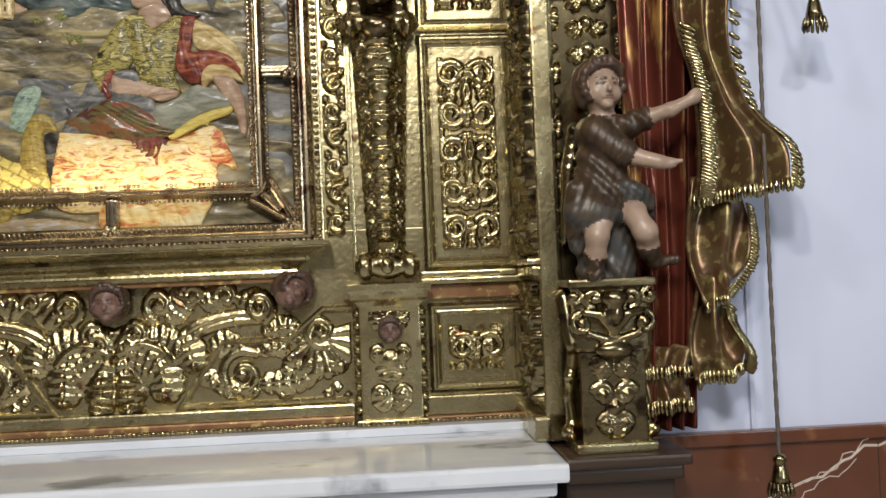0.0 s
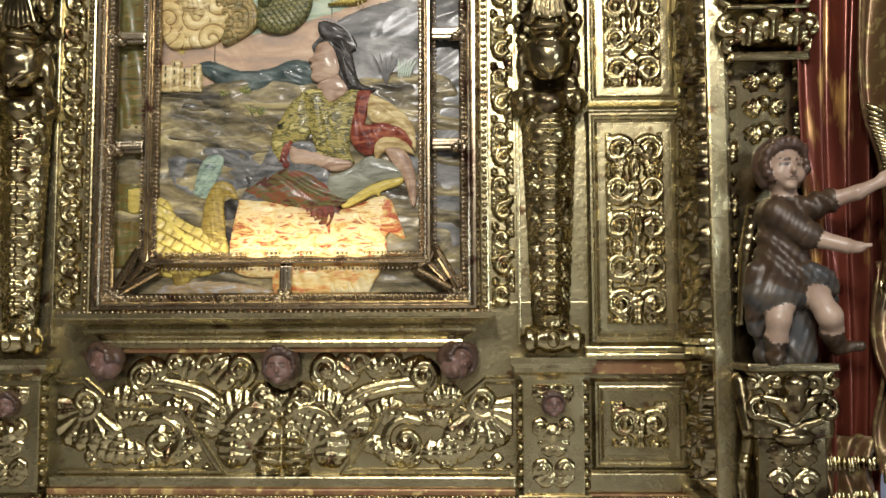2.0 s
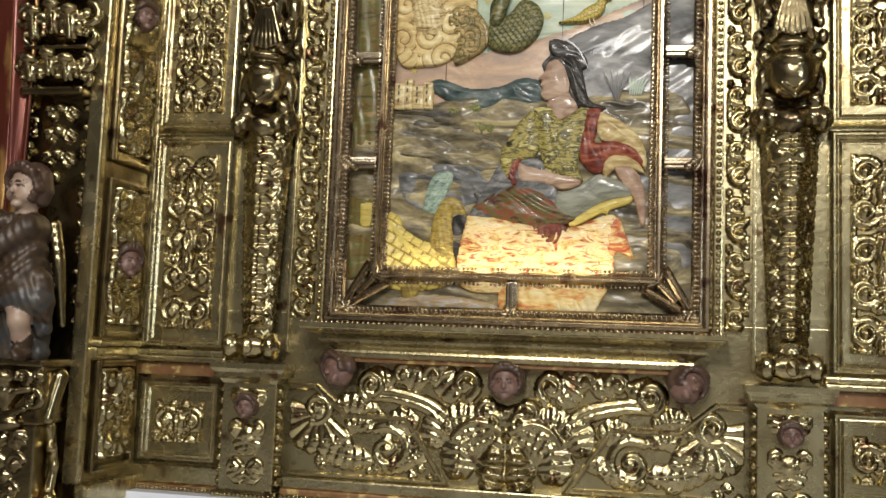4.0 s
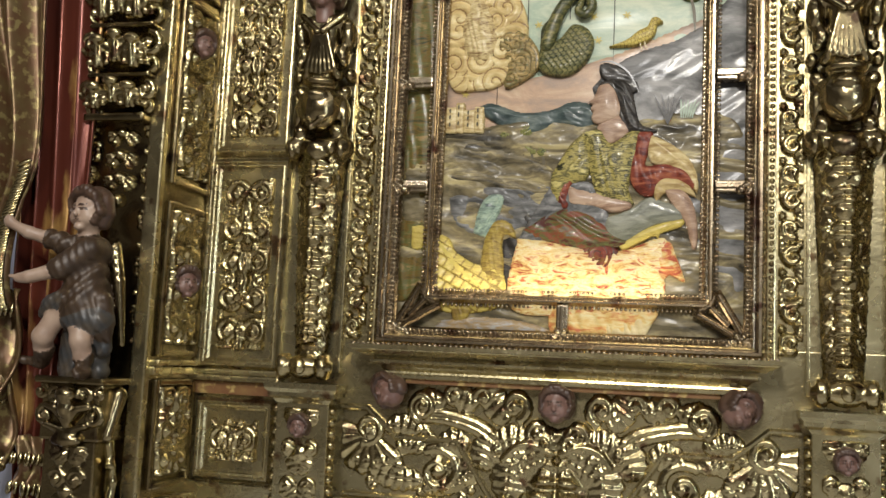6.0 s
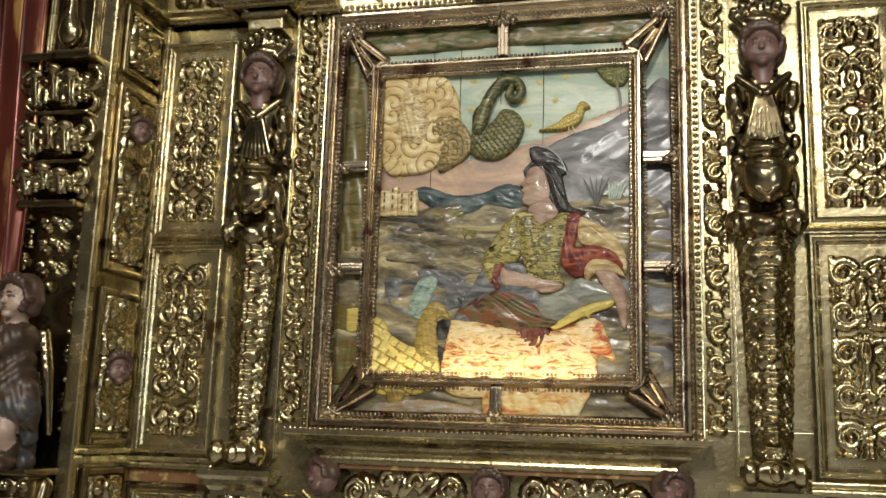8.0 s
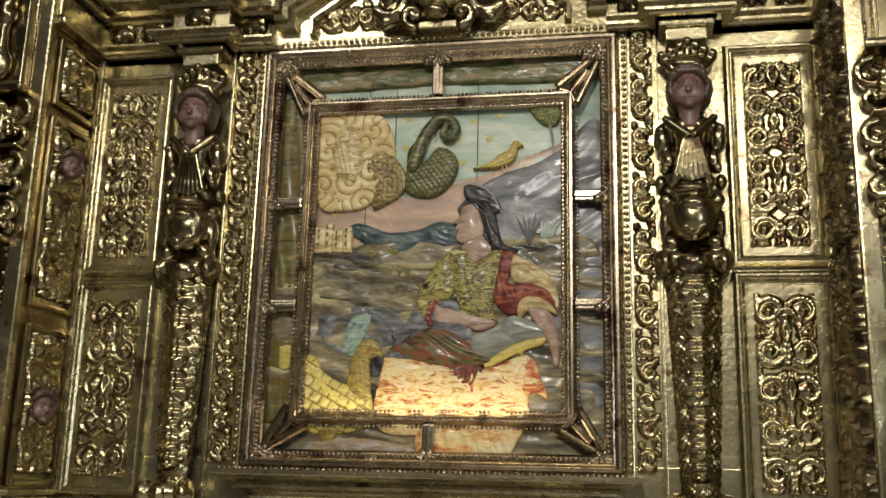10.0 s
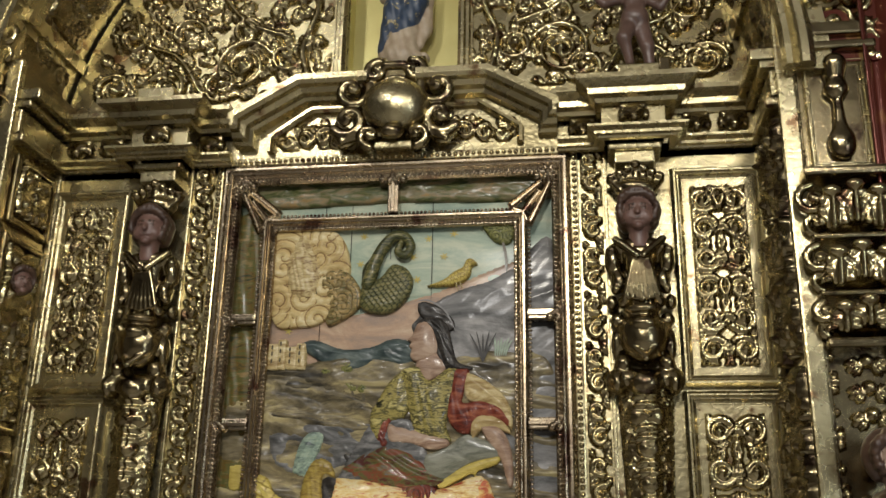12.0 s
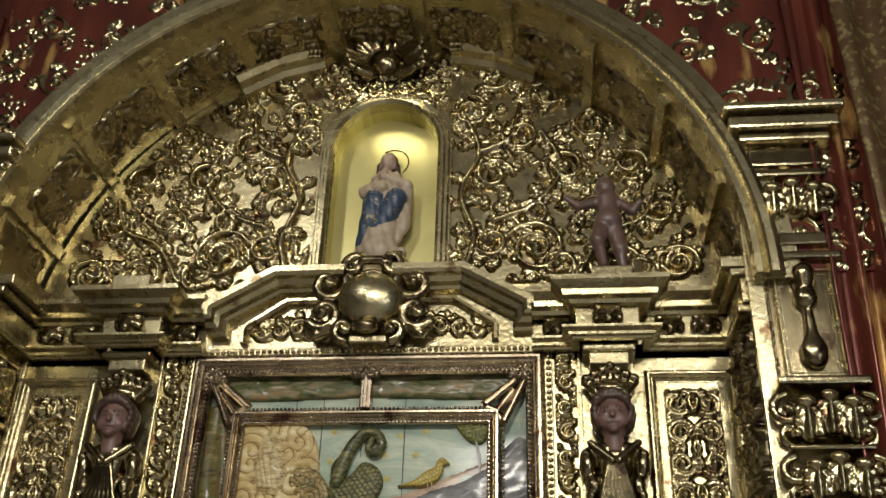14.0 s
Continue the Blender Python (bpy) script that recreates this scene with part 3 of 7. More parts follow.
# ---- predella ----
predella = thing("predella", (CX, 3.4, 1.08), "carved gilded predella with scrolling foliage under the picture", "predella")
slab("foot_rail", CX - 0.82, CX + 0.82, 3.37, 3.44, 1.078, 1.115, BOLE, predella, "worn reddish gilded foot rail", 0.006)
slab("foot_rail", CX - 0.82, CX + 0.82, 3.385, 3.44, 1.115, 1.155, GOLD_FLAT, predella, "", 0.006)
beads("foot_beading", line((CX - 0.82, 3.368, 1.088), (CX + 0.82, 3.368, 1.088), 0.016), 0.009, GOLD, predella)
for s in (-1, 1):
    # slanting panel mouldings that frame the side foliage
    path = [(CX + s * 0.80, 1.165), (CX + s * 0.22, 1.165), (CX + s * 0.37, 1.385), (CX + s * 0.60, 1.385), (CX + s * 0.72, 1.485), (CX + s * 0.82, 1.485)]
    pr = [(-0.012, -0.002), (-0.012, 0.010), (-0.004, 0.018), (0.004, 0.018), (0.012, 0.008), (0.012, -0.002)]
    swept("slanting_moulding", path, pr, lambda a, b, d: (a, 3.435 - d, b), GOLD_FLAT, predella)
    R = Relief(0.56, 0.30, 0.004)
    R.scroll(-0.10, 0.095, 0.085, 1.0, 1, 1.4, 0.013, 0.022)
    R.leaf(-0.10, 0.185, 2.6, 0.10, 0.04, 0.9, 0.02)
    R.leaf(-0.03, 0.16, 1.0, 0.09, 0.035, -1.6, 0.022)
    R.leaf(-0.04, 0.06, -0.1, 0.20, 0.04, 0.5, 0.02, 6)
    R.leaf(0.04, 0.10, 0.3, 0.20, 0.045, -0.5, 0.022, 5)
    R.leaf(-0.19, 0.06, 2.2, 0.06, 0.03, 0.6, 0.018)
    R.leaf(-0.05, 0.03, 3.0, 0.16, 0.03, -0.2, 0.018, 5)
    R.scroll(0.175, 0.235, 0.055, -1.2, -1, 1.5, 0.012, 0.026)
    R.shell(0.165, 0.215, 0.13, -1.15, 0.022, 8, 2.6)
    R.leaf(0.10, 0.25, 2.9, 0.12, 0.035, 0.7, 0.02)
    if s < 0:
        R.H = R.H[:, ::-1].copy()
    R.fill(60, 0.035, 0.013, 5, lambda x, z: z < 0.26 and z < 0.30 + (x - 0.05) * 1.2 and z < (x + 0.30) * 1.5)
    R.thicken(2).build("side_foliage", flat(CX + s * 0.535, 3.437, 1.175), GOLD, predella, "", seed=1)
R = Relief(1.60, 0.42, 0.004)
for s in (1,):
    R.scroll(0.075, 0.245, 0.035, 2.0, -1, 1.5, 0.010, 0.030)
    R.scroll(0.215, 0.185, 0.028, 2.6, 1, 1.4, 0.009, 0.026)
    R.stroke(smooth_pts([(0.22, 0.215), (0.30, 0.26), (0.42, 0.285), (0.50, 0.285)], 8), 0.026, 0.018, 0.020)
    R.groove(smooth_pts([(0.22, 0.215), (0.30, 0.26), (0.42, 0.285), (0.50, 0.285)], 14), 0.008, 0.012)
    R.scroll(0.50, 0.315, 0.048, -1.2, 1, 1.9, 0.012, 0.034)
    R.leaf(0.10, 0.22, 0.3, 0.12, 0.04, -0.9, 0.026)
    R.leaf(0.05, 0.17, -0.3, 0.13, 0.05, -0.5, 0.030, 5)
    R.leaf(0.13, 0.15, -0.9, 0.10, 0.045, -0.5, 0.026, 5)
    R.leaf(0.02, 0.16, -1.25, 0.13, 0.045, 0.2, 0.034, 5)
    R.leaf(0.045, 0.135, -1.75, 0.14, 0.042, 0.55, 0.055, 3)
    R.leaf(0.0, 0.25, -0.7, 0.10, 0.05, 0.5, 0.030, 4)
    R.leaf(0.02, 0.21, -0.15, 0.16, 0.055, -0.6, 0.034, 5)
    R.leaf(0.15, 0.19, -1.2, 0.15, 0.055, -0.5, 0.034, 5)
    R.scroll(0.045, 0.215, 0.030, 0.6, 1, 1.3, 0.010, 0.036)
    R.stroke(smooth_pts([(0.02, 0.19), (0.09, 0.215), (0.15, 0.20), (0.19, 0.16)], 6), 0.016, 0.010, 0.034)
    R.leaf(0.23, 0.24, -1.0, 0.11, 0.045, -0.4, 0.026, 4)
    R.scroll(0.155, 0.335, 0.05, -2.0, -1, 1.3, 0.012, 0.026)
    R.leaf(0.18, 0.29, 0.5, 0.12, 0.04, 1.0, 0.024)
    R.scroll(0.27, 0.355, 0.035, 0.2, 1, 1.3, 0.010, 0.024)
    R.scroll(0.385, 0.355, 0.04, 3.4, -1, 1.3, 0.011, 0.024)
    R.leaf(0.30, 0.335, 0.1, 0.10, 0.035, 0.9, 0.022)
    R.leaf(0.42, 0.345, -0.4, 0.09, 0.03, 0.9, 0.022)
R.fill(70, 0.05, 0.018, 6, lambda x, z: z > 0.27 and 0.08 < x < 0.62)
R.mirror().thicken(2).build("middle_foliage", lambda X, Z, H: (CX + X, 3.433 - H, 1.155 + Z * 1.10), GOLD, predella, "", seed=2)


def head_forms(s, neck=True, seed=0):
    """Plain rounded forms of a carved head of height s: skull, cheeks, brow, nose, chin, neck and locks of hair."""
    P = [egg((0, 0, 0), (0.36 * s, 0.40 * s, 0.48 * s), 0), cap((0, -0.36 * s, 0.08 * s), (0, -0.445 * s, -0.09 * s), 0.030 * s, 0.060 * s, 0, 0.04 * s), egg((0, -0.30 * s, -0.36 * s), (0.12 * s, 0.11 * s, 0.09 * s), 0, 0.06 * s),
         cap((-0.08 * s, -0.375 * s, -0.215 * s), (0.08 * s, -0.375 * s, -0.215 * s), 0.032 * s, None, 0, 0.02 * s)]
    for q in (-1, 1):
        P += [egg((q * 0.17 * s, -0.25 * s, -0.15 * s), (0.15 * s, 0.12 * s, 0.15 * s), 0, 0.08 * s), cap((q * 0.06 * s, -0.365 * s, 0.13 * s), (q * 0.22 * s, -0.31 * s, 0.12 * s), 0.040 * s, 0.03 * s, 0, 0.04 * s), egg((q * 0.14 * s, -0.325 * s, 0.03 * s), (0.060 * s, 0.042 * s, 0.034 * s), 0, 0.012 * s)]
    if neck:
        P.append(cap((0, -0.02 * s, -0.3 * s), (0, 0.05 * s, -0.72 * s), 0.20 * s, 0.24 * s, 0, 0.06 * s))
    for q in (-1, 1):
        P += [egg((q * 0.145 * s, -0.374 * s, 0.030 * s), (0.050 * s, 0.024 * s, 0.017 * s), 1, 0.004 * s), cap((q * 0.07 * s, -0.412 * s, 0.120 * s), (q * 0.22 * s, -0.362 * s, 0.125 * s), 0.013 * s, 0.009 * s, 1, 0.004 * s), cap((0, -0.412 * s, -0.212 * s), (q * 0.075 * s, -0.402 * s, -0.208 * s), 0.014 * s, 0.008 * s, 1, 0.004 * s)]
    gg = random.Random(seed)
    for a in np.linspace(-0.75, math.pi + 0.75, 17):
        r = 0.40 * s * gg.uniform(0.95, 1.10)
        up = max(0, math.sin(a))
        P.append(egg((math.cos(a) * r, -0.12 * s - 0.13 * s * up, 0.07 * s + math.sin(a) * 0.43 * s), (0.085 * s * gg.uniform(0.8, 1.3), 0.16 * s, 0.10 * s * gg.uniform(0.8, 1.3)), 1, 0.02 * s))
        P.append(egg((math.cos(a) * r * 0.92, 0.14 * s, 0.05 * s + math.sin(a) * 0.43 * s), (0.14 * s, 0.2 * s, 0.14 * s), 1, 0.05 * s))
    for k in range(7):
        a = math.pi * (0.12 + 0.76 * k / 6)
        P.append(cap((math.cos(a) * 0.20 * s, -0.34 * s, 0.40 * s), (math.cos(a) * 0.36 * s, -0.26 * s, 0.20 * s + 0.14 * s * math.sin(a)), 0.06 * s, 0.05 * s, 1, 0.015 * s))
    return P


def head(name, place, size, turn=0.0, tilt=0.0, parent=None, neck=True, roll=0.0, label="carved cherub head with dark painted hair"):
    m = pose(*place, tilt, roll, turn)
    return skin(name, head_forms(size, neck, int(abs(place[0] * 1000))), [FLESH, HAIR], size * 0.032, parent, label, m=m)


head("cherub_head", (CX, 3.37, 1.535), 0.130, 0, 0, predella, False)
head("cherub_head", (CX + 0.615, 3.37, 1.552), 0.130, 42, 0, predella, False, 50)
head("cherub_head", (CX - 0.615, 3.37, 1.552), 0.130, -42, 0, predella, False, -50)

# ---- shelf below the picture ----
shelf = thing("picture_shelf", (CX, 3.4, 1.6), "gilded moulded shelf carrying the framed picture", "shelf")
prof = [(-0.02, 1.600), (0.062, 1.600), (0.070, 1.604), (0.070, 1.616), (0.060, 1.620), (0.058, 1.628), (0.074, 1.644), (0.098, 1.655), (0.104, 1.660), (0.104, 1.668), (0.094, 1.671),
        (0.092, 1.678), (0.112, 1.682), (0.138, 1.692), (0.156, 1.702), (0.160, 1.706), (0.176, 1.708), (0.176, 1.722), (-0.02, 1.722)]
swept("shelf_moulding", [(CX + 0.58, 3.46), (CX + 0.58, 3.43), (CX - 0.58, 3.43), (CX - 0.58, 3.46)][::-1], [(-o, z) for o, z in prof], lambda a, b, d: (a, b, d), GOLD_FLAT, shelf)
slab("shelf_soffit", CX - 0.56, CX + 0.56, 3.375, 3.436, 1.585, 1.602, BOLE, shelf, "worn reddish underside", 0.004)
beads("shelf_roping", line((CX - 0.74, 3.262, 1.724), (CX + 0.74, 3.262, 1.724), 0.019), 0.008, BRONZE, shelf)

# ---- painting ----
PY = 3.52
painting = thing("framed_painting", (CX, 3.45, 1.722), "old framed panel painting of rocky landscape and red draped forms", "painting")


def paint(name, c1, c2, scale=14, third=None, tcut=0.55, stretch=(1, 1, 1), metal=0.0, tscale=18):
    m = material(name, c1, c2, rough=0.40, metal=metal, scale=scale, detail=55, bump=0.5, third=third, third_cut=tcut, third_scale=tscale, stretch=stretch, coat=0.16, spec=0.25, bump_dist=0.003)
    return m


def scale_of(name, pal, ang=0.0, grain=26.0):
    """One paint that wavers between several tones along a direction."""
    m = paint(name, pal[0], pal[-1], 30)
    n, l = m.node_tree.nodes, m.node_tree.links
    geo, mp, tx, rp = n.new("ShaderNodeNewGeometry"), n.new("ShaderNodeMapping"), n.new("ShaderNodeTexNoise"), n.new("ShaderNodeValToRGB")
    mp.inputs["Rotation"].default_value = (0, -ang, 0)
    mp.inputs["Scale"].default_value = (0.45, 1, 1.5)
    tx.inputs["Scale"].default_value, tx.inputs["Detail"].default_value, tx.inputs["Roughness"].default_value, tx.inputs["Distortion"].default_value = grain, 7.0, 0.65, 0.7
    l.new(geo.outputs["Position"], mp.inputs["Vector"])
    l.new(mp.outputs["Vector"], tx.inputs["Vector"])
    e = rp.color_ramp.elements
    while len(e) < len(pal):
        e.new(0.5)
    for k, c in enumerate(pal):
        e[k].position, e[k].color = 0.36 + 0.28 * k / max(1, len(pal) - 1), (*c, 1)
    l.new(tx.outputs["Fac"], rp.inputs["Fac"])
    l.new(rp.outputs["Color"], n["Principled BSDF"].inputs["Base Color"])
    return m


@functools.cache
def flat_paint(colour):
    return paint("line_paint", colour, tuple(c * 0.8 for c in colour), 30)


def uv(u, v):
    """A place on the picture: u to the right, v down, 0 to 1 inside the inner bars."""
    return CX - 0.48 + u * 0.96, 3.12 - v * 1.17


layer = [0]


def oval_pts(u, v, a, b, turn=0.0):
    c, s = math.cos(turn), math.sin(turn)
    return [(u + (a * math.cos(t) * c - b * math.sin(t) * s), v + 0.82 * (a * math.cos(t) * s + b * math.sin(t) * c)) for t in np.arange(10) * math.pi / 5]


def brush(name, strokes, mat, parent=None, rise=0.004):
    """Many tapering strokes, each (points in u, v; width), joined into one layer of paint."""
    if not strokes:
        return None
    v, f = [], []
    layer[0] += 1
    for k, (pts, w) in enumerate(strokes):
        C = np.array([uv(*p) for p in smooth_pts(pts, 5)])
        T = np.gradient(C, axis=0)
        T /= np.linalg.norm(T, axis=1)[:, None] + 1e-9
        Nn = np.stack([-T[:, 1], T[:, 0]], 1)
        n = len(C)
        half = w * 0.48 * np.sin(np.linspace(0.22, math.pi - 0.10, n)) ** 0.7
        y = PY - (0.0015 + 0.0002 * layer[0] + rise + 0.0000012 * (k % 60))
        b = len(v)
        for i in range(n):
            a, c = C[i] + Nn[i] * half[i], C[i] - Nn[i] * half[i]
            v += [(a[0], y, a[1]), (C[i][0], y - 0.00003, C[i][1]), (c[0], y, c[1])]
        for i in range(n - 1):
            for q in (0, 1):
                f.append((b + i * 3 + q, b + i * 3 + q + 1, b + i * 3 + q + 4, b + i * 3 + q + 3))
    ob = raw(name, v, f, flat_paint(mat), parent or painting)
    ob["kind"] = "stuff"
    return ob


def carve(name, ctrl, pal, ang=0.0, lift=0.006, pitch=0.05, amp=0.003, style="folds", seed=1, cell=0.005, grain=26.0):
    """A painted form carved in low relief: a rounded edge, and folds, ledges, scales or curls on its face."""
    layer[0] += 1
    g2 = np.random.default_rng(seed)
    poly = np.array([uv(u, v) for u, v in smooth_pts([*ctrl, ctrl[0]], 7)[:-1]])
    if callable(ang):
        ang = ang(*np.mean(ctrl, 0))
    xs, zs = (np.arange(poly[:, k].min() - cell, poly[:, k].max() + 2 * cell, cell) for k in (0, 1))
    X, Z = np.meshgrid(xs, zs)
    P = np.stack([X.ravel(), Z.ravel()], 1)
    best, near, odd = np.full(len(P), 9.0), P.copy(), np.zeros(len(P), int)
    for a, b in zip(poly, np.roll(poly, -1, 0)):
        t = np.clip(((P - a) @ (b - a)) / ((b - a) @ (b - a) + 1e-12), 0, 1)
        q = a + t[:, None] * (b - a)
        d = np.linalg.norm(P - q, axis=1)
        m = d < best
        best[m], near[m] = d[m], q[m]
        odd += ((a[1] > P[:, 1]) != (b[1] > P[:, 1])) & (P[:, 0] < (b[0] - a[0]) * (P[:, 1] - a[1]) / (b[1] - a[1] + 1e-12) + a[0])
    inn = (odd % 2 == 1)
    D = np.where(inn, best, 0)
    t = np.clip(D / max(1e-4, min(D.max(), 3.2 * lift + 0.004)), 0, 1)
    H = lift * np.sqrt(1 - (1 - t) ** 2)
    along = P[:, 0] * math.cos(ang) - P[:, 1] * math.sin(ang)
    across = P[:, 0] * math.sin(ang) + P[:, 1] * math.cos(ang)

    def waves(size, k=5):
        out = 0
        for _ in range(k):
            w = g2.uniform(0.6, 1.4) / size
            th = g2.uniform(0, 6.28)
            out = out + np.sin(along * w * math.cos(th) * 3.0 + across * w * math.sin(th) * 6.28 + g2.uniform(0, 6.28))
        return out / k ** 0.5

    def grains(size, stretch=2.6, octaves=4):
        """Smooth value noise in several octaves, drawn out along the form."""
        out, k = 0, 1.0
        for _ in range(octaves):
            p, q = along / (size * stretch), across / size
            p, q = p - p.min(), q - q.min()
            grid = g2.uniform(-1, 1, (int(p.max()) + 3, int(q.max()) + 3))
            i, j = p.astype(int), q.astype(int)
            a, b = p - i, q - j
            a, b = a * a * (3 - 2 * a), b * b * (3 - 2 * b)
            out = out + k * ((grid[i, j] * (1 - a) + grid[i + 1, j] * a) * (1 - b) + (grid[i, j + 1] * (1 - a) + grid[i + 1, j + 1] * a) * b)
            size, k = size * 0.5, k * 0.5
        return out
    # Outline paint in the grooves; it also puts their shade into the colour.
    groove_at = np.zeros(len(P), bool)
    if style == "folds":
        H += amp * t * (0.5 + 0.5 * np.sin(6.28 * across / pitch + 4.5 * grains(pitch * 1.6, 3.5, 2))) ** 0.8 + 0.15 * amp * t * grains(pitch * 0.4)
    elif style == "ledges":
        H += amp * t * (1.5 - 1.6 * np.abs(grains(pitch * 0.75)) + 0.5 * np.abs(grains(pitch * 2.0, 2.0, 1)))
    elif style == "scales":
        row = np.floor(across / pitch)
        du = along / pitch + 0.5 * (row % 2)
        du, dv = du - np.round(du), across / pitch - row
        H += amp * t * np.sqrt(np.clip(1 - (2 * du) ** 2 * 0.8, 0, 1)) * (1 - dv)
        groove_at = (np.abs(du) > 0.40) | (dv > 0.86)
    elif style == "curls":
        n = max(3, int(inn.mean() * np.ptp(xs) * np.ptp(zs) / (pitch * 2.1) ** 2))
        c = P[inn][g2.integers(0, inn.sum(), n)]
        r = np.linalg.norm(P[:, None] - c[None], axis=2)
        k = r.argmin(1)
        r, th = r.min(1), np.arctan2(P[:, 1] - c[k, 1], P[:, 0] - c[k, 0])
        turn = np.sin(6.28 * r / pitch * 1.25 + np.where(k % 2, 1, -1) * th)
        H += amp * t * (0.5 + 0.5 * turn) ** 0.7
        groove_at = turn < -0.88
    elif style == "smooth":
        H += amp * t * waves(pitch)
    near = np.where(inn[:, None], P, near)
    y = PY - (0.0015 + 0.0002 * layer[0]) - np.where(inn, np.maximum(H, 0.0004), -0.0012 - 0.0002 * layer[0])
    I = inn.reshape(X.shape)
    quad = I[:-1, :-1] | I[1:, :-1] | I[:-1, 1:] | I[1:, 1:]
    J, K = np.nonzero(quad)
    w = X.shape[1]
    f = np.stack([J * w + K, J * w + K + 1, (J + 1) * w + K + 1, (J + 1) * w + K], 1)
    used, f = np.unique(f, return_inverse=True)
    return raw(name, np.stack([near[:, 0], y, near[:, 1]], 1)[used], f.reshape(-1, 4), [scale_of(name + "_paint", pal if len(pal) < 3 else pal[1:], ang, grain), scale_of(name + "_groove_line_paint", pal[:2], ang, grain)] if groove_at.any() else scale_of(name + "_paint", pal, ang, grain), painting,
               index=groove_at[J * w + K].astype(int) if groove_at.any() else None)


T_SKY = [(0.25, 0.33, 0.26), (0.36, 0.44, 0.33), (0.52, 0.56, 0.41)]
T_DUSK = [(0.34, 0.25, 0.19), (0.48, 0.32, 0.21), (0.58, 0.43, 0.29)]
T_ROCK = [(0.035, 0.03, 0.02), (0.115, 0.095, 0.055), (0.22, 0.18, 0.10), (0.42, 0.35, 0.17)]
T_GREY = [(0.06, 0.06, 0.058), (0.14, 0.138, 0.132), (0.24, 0.232, 0.222), (0.38, 0.365, 0.345)]
T_BLUE = [(0.03, 0.045, 0.045), (0.075, 0.10, 0.095), (0.17, 0.20, 0.18)]
T_GREEN = [(0.035, 0.045, 0.018), (0.10, 0.11, 0.035), (0.26, 0.25, 0.08)]
T_SCALE = [(0.022, 0.026, 0.014), (0.075, 0.08, 0.03), (0.24, 0.21, 0.08)]
T_GLORY = [(0.17, 0.09, 0.035), (0.46, 0.32, 0.13), (0.62, 0.48, 0.22), (0.76, 0.65, 0.38)]
T_GOLD = [(0.16, 0.10, 0.025), (0.40, 0.30, 0.07), (0.62, 0.50, 0.13)]
T_RED = [(0.07, 0.015, 0.010), (0.19, 0.042, 0.025), (0.34, 0.115, 0.060)]
T_SKIRT = [(0.30, 0.035, 0.02), (0.50, 0.13, 0.05), (0.66, 0.45, 0.16), (0.74, 0.64, 0.36)]
T_TUNIC = [(0.015, 0.016, 0.008), (0.06, 0.055, 0.02), (0.42, 0.35, 0.11), (0.58, 0.50, 0.19)]
T_CREAM = [(0.30, 0.20, 0.08), (0.54, 0.42, 0.20), (0.70, 0.60, 0.36)]
T_SKIN = [(0.20, 0.12, 0.08), (0.36, 0.24, 0.165), (0.50, 0.37, 0.27)]
T_HAIR = [(0.012, 0.011, 0.010), (0.03, 0.026, 0.022), (0.07, 0.06, 0.05)]
T_PAGE = [(0.11, 0.115, 0.085), (0.20, 0.20, 0.15), (0.30, 0.30, 0.235)]

for i, (a, b) in enumerate(((-0.655, -0.36), (-0.358, -0.13), (-0.128, 0.11), (0.112, 0.38), (0.382, 0.655))):
    slab("plank", CX + a, CX + b, PY, PY + 0.02, 1.76, 3.355, scale_of("plank_paint", T_SKY), painting, "", 0.001)
# sky and landscape
carve("upper_sky", [(-0.17, -0.19), (0.5, -0.19), (1.17, -0.19), (1.17, 0.20), (0.5, 0.24), (-0.17, 0.2)], T_SKY, 0.05, 0.001, 0.2, 0.0006, "smooth", 1, 0.012, 9)
carve("dusk_sky", [(-0.17, 0.28), (0.2, 0.31), (0.5, 0.27), (0.75, 0.20), (1.0, 0.12), (1.17, 0.13), (1.17, 0.5), (0.5, 0.52), (-0.17, 0.5)], T_DUSK, -0.05, 0.001, 0.2, 0.0006, "smooth", 2, 0.012, 9)
for u, v in ((0.37, 0.02), (0.36, 0.12), (0.645, 0.035), (0.58, 0.10), (0.75, 0.02), (0.71, 0.10), (0.60, 0.18), (0.07, 0.35)):
    brush("gold_star", [([(u - math.cos(a) * 0.017, v - 0.8 * math.sin(a) * 0.017), (u, v), (u + math.cos(a) * 0.017, v + 0.8 * math.sin(a) * 0.017)], 0.006) for a in (0.2, 1.25, 2.3)], T_GOLD[2])
brush("panel_crack", [([(u, -0.17), (u + 0.001, 0.1), (u, b)], 0.0035) for u, b in ((0.20, 0.52), (0.315, 0.30), (0.66, 0.26), (0.485, 0.02))], T_HAIR[0])
carve("rocky_ground", [(-0.17, 0.46), (0.1, 0.47), (0.35, 0.43), (0.6, 0.45), (0.9, 0.42), (1.17, 0.5), (1.17, 1.15), (0.5, 1.16), (-0.17, 1.15)], T_ROCK, 0.12, 0.006, 0.15, 0.012, "ledges", 3, 0.006, 9)
layer[0] += 40
carve("grey_mountain", [(0.58, 0.34), (0.66, 0.27), (0.78, 0.22), (0.90, 0.19), (1.0, 0.145), (1.17, 0.09), (1.17, 0.96), (0.95, 0.92), (0.85, 0.6), (0.66, 0.5)], T_GREY, -0.6, 0.006, 0.20, 0.0035, "ledges", 4, 0.007, 6)
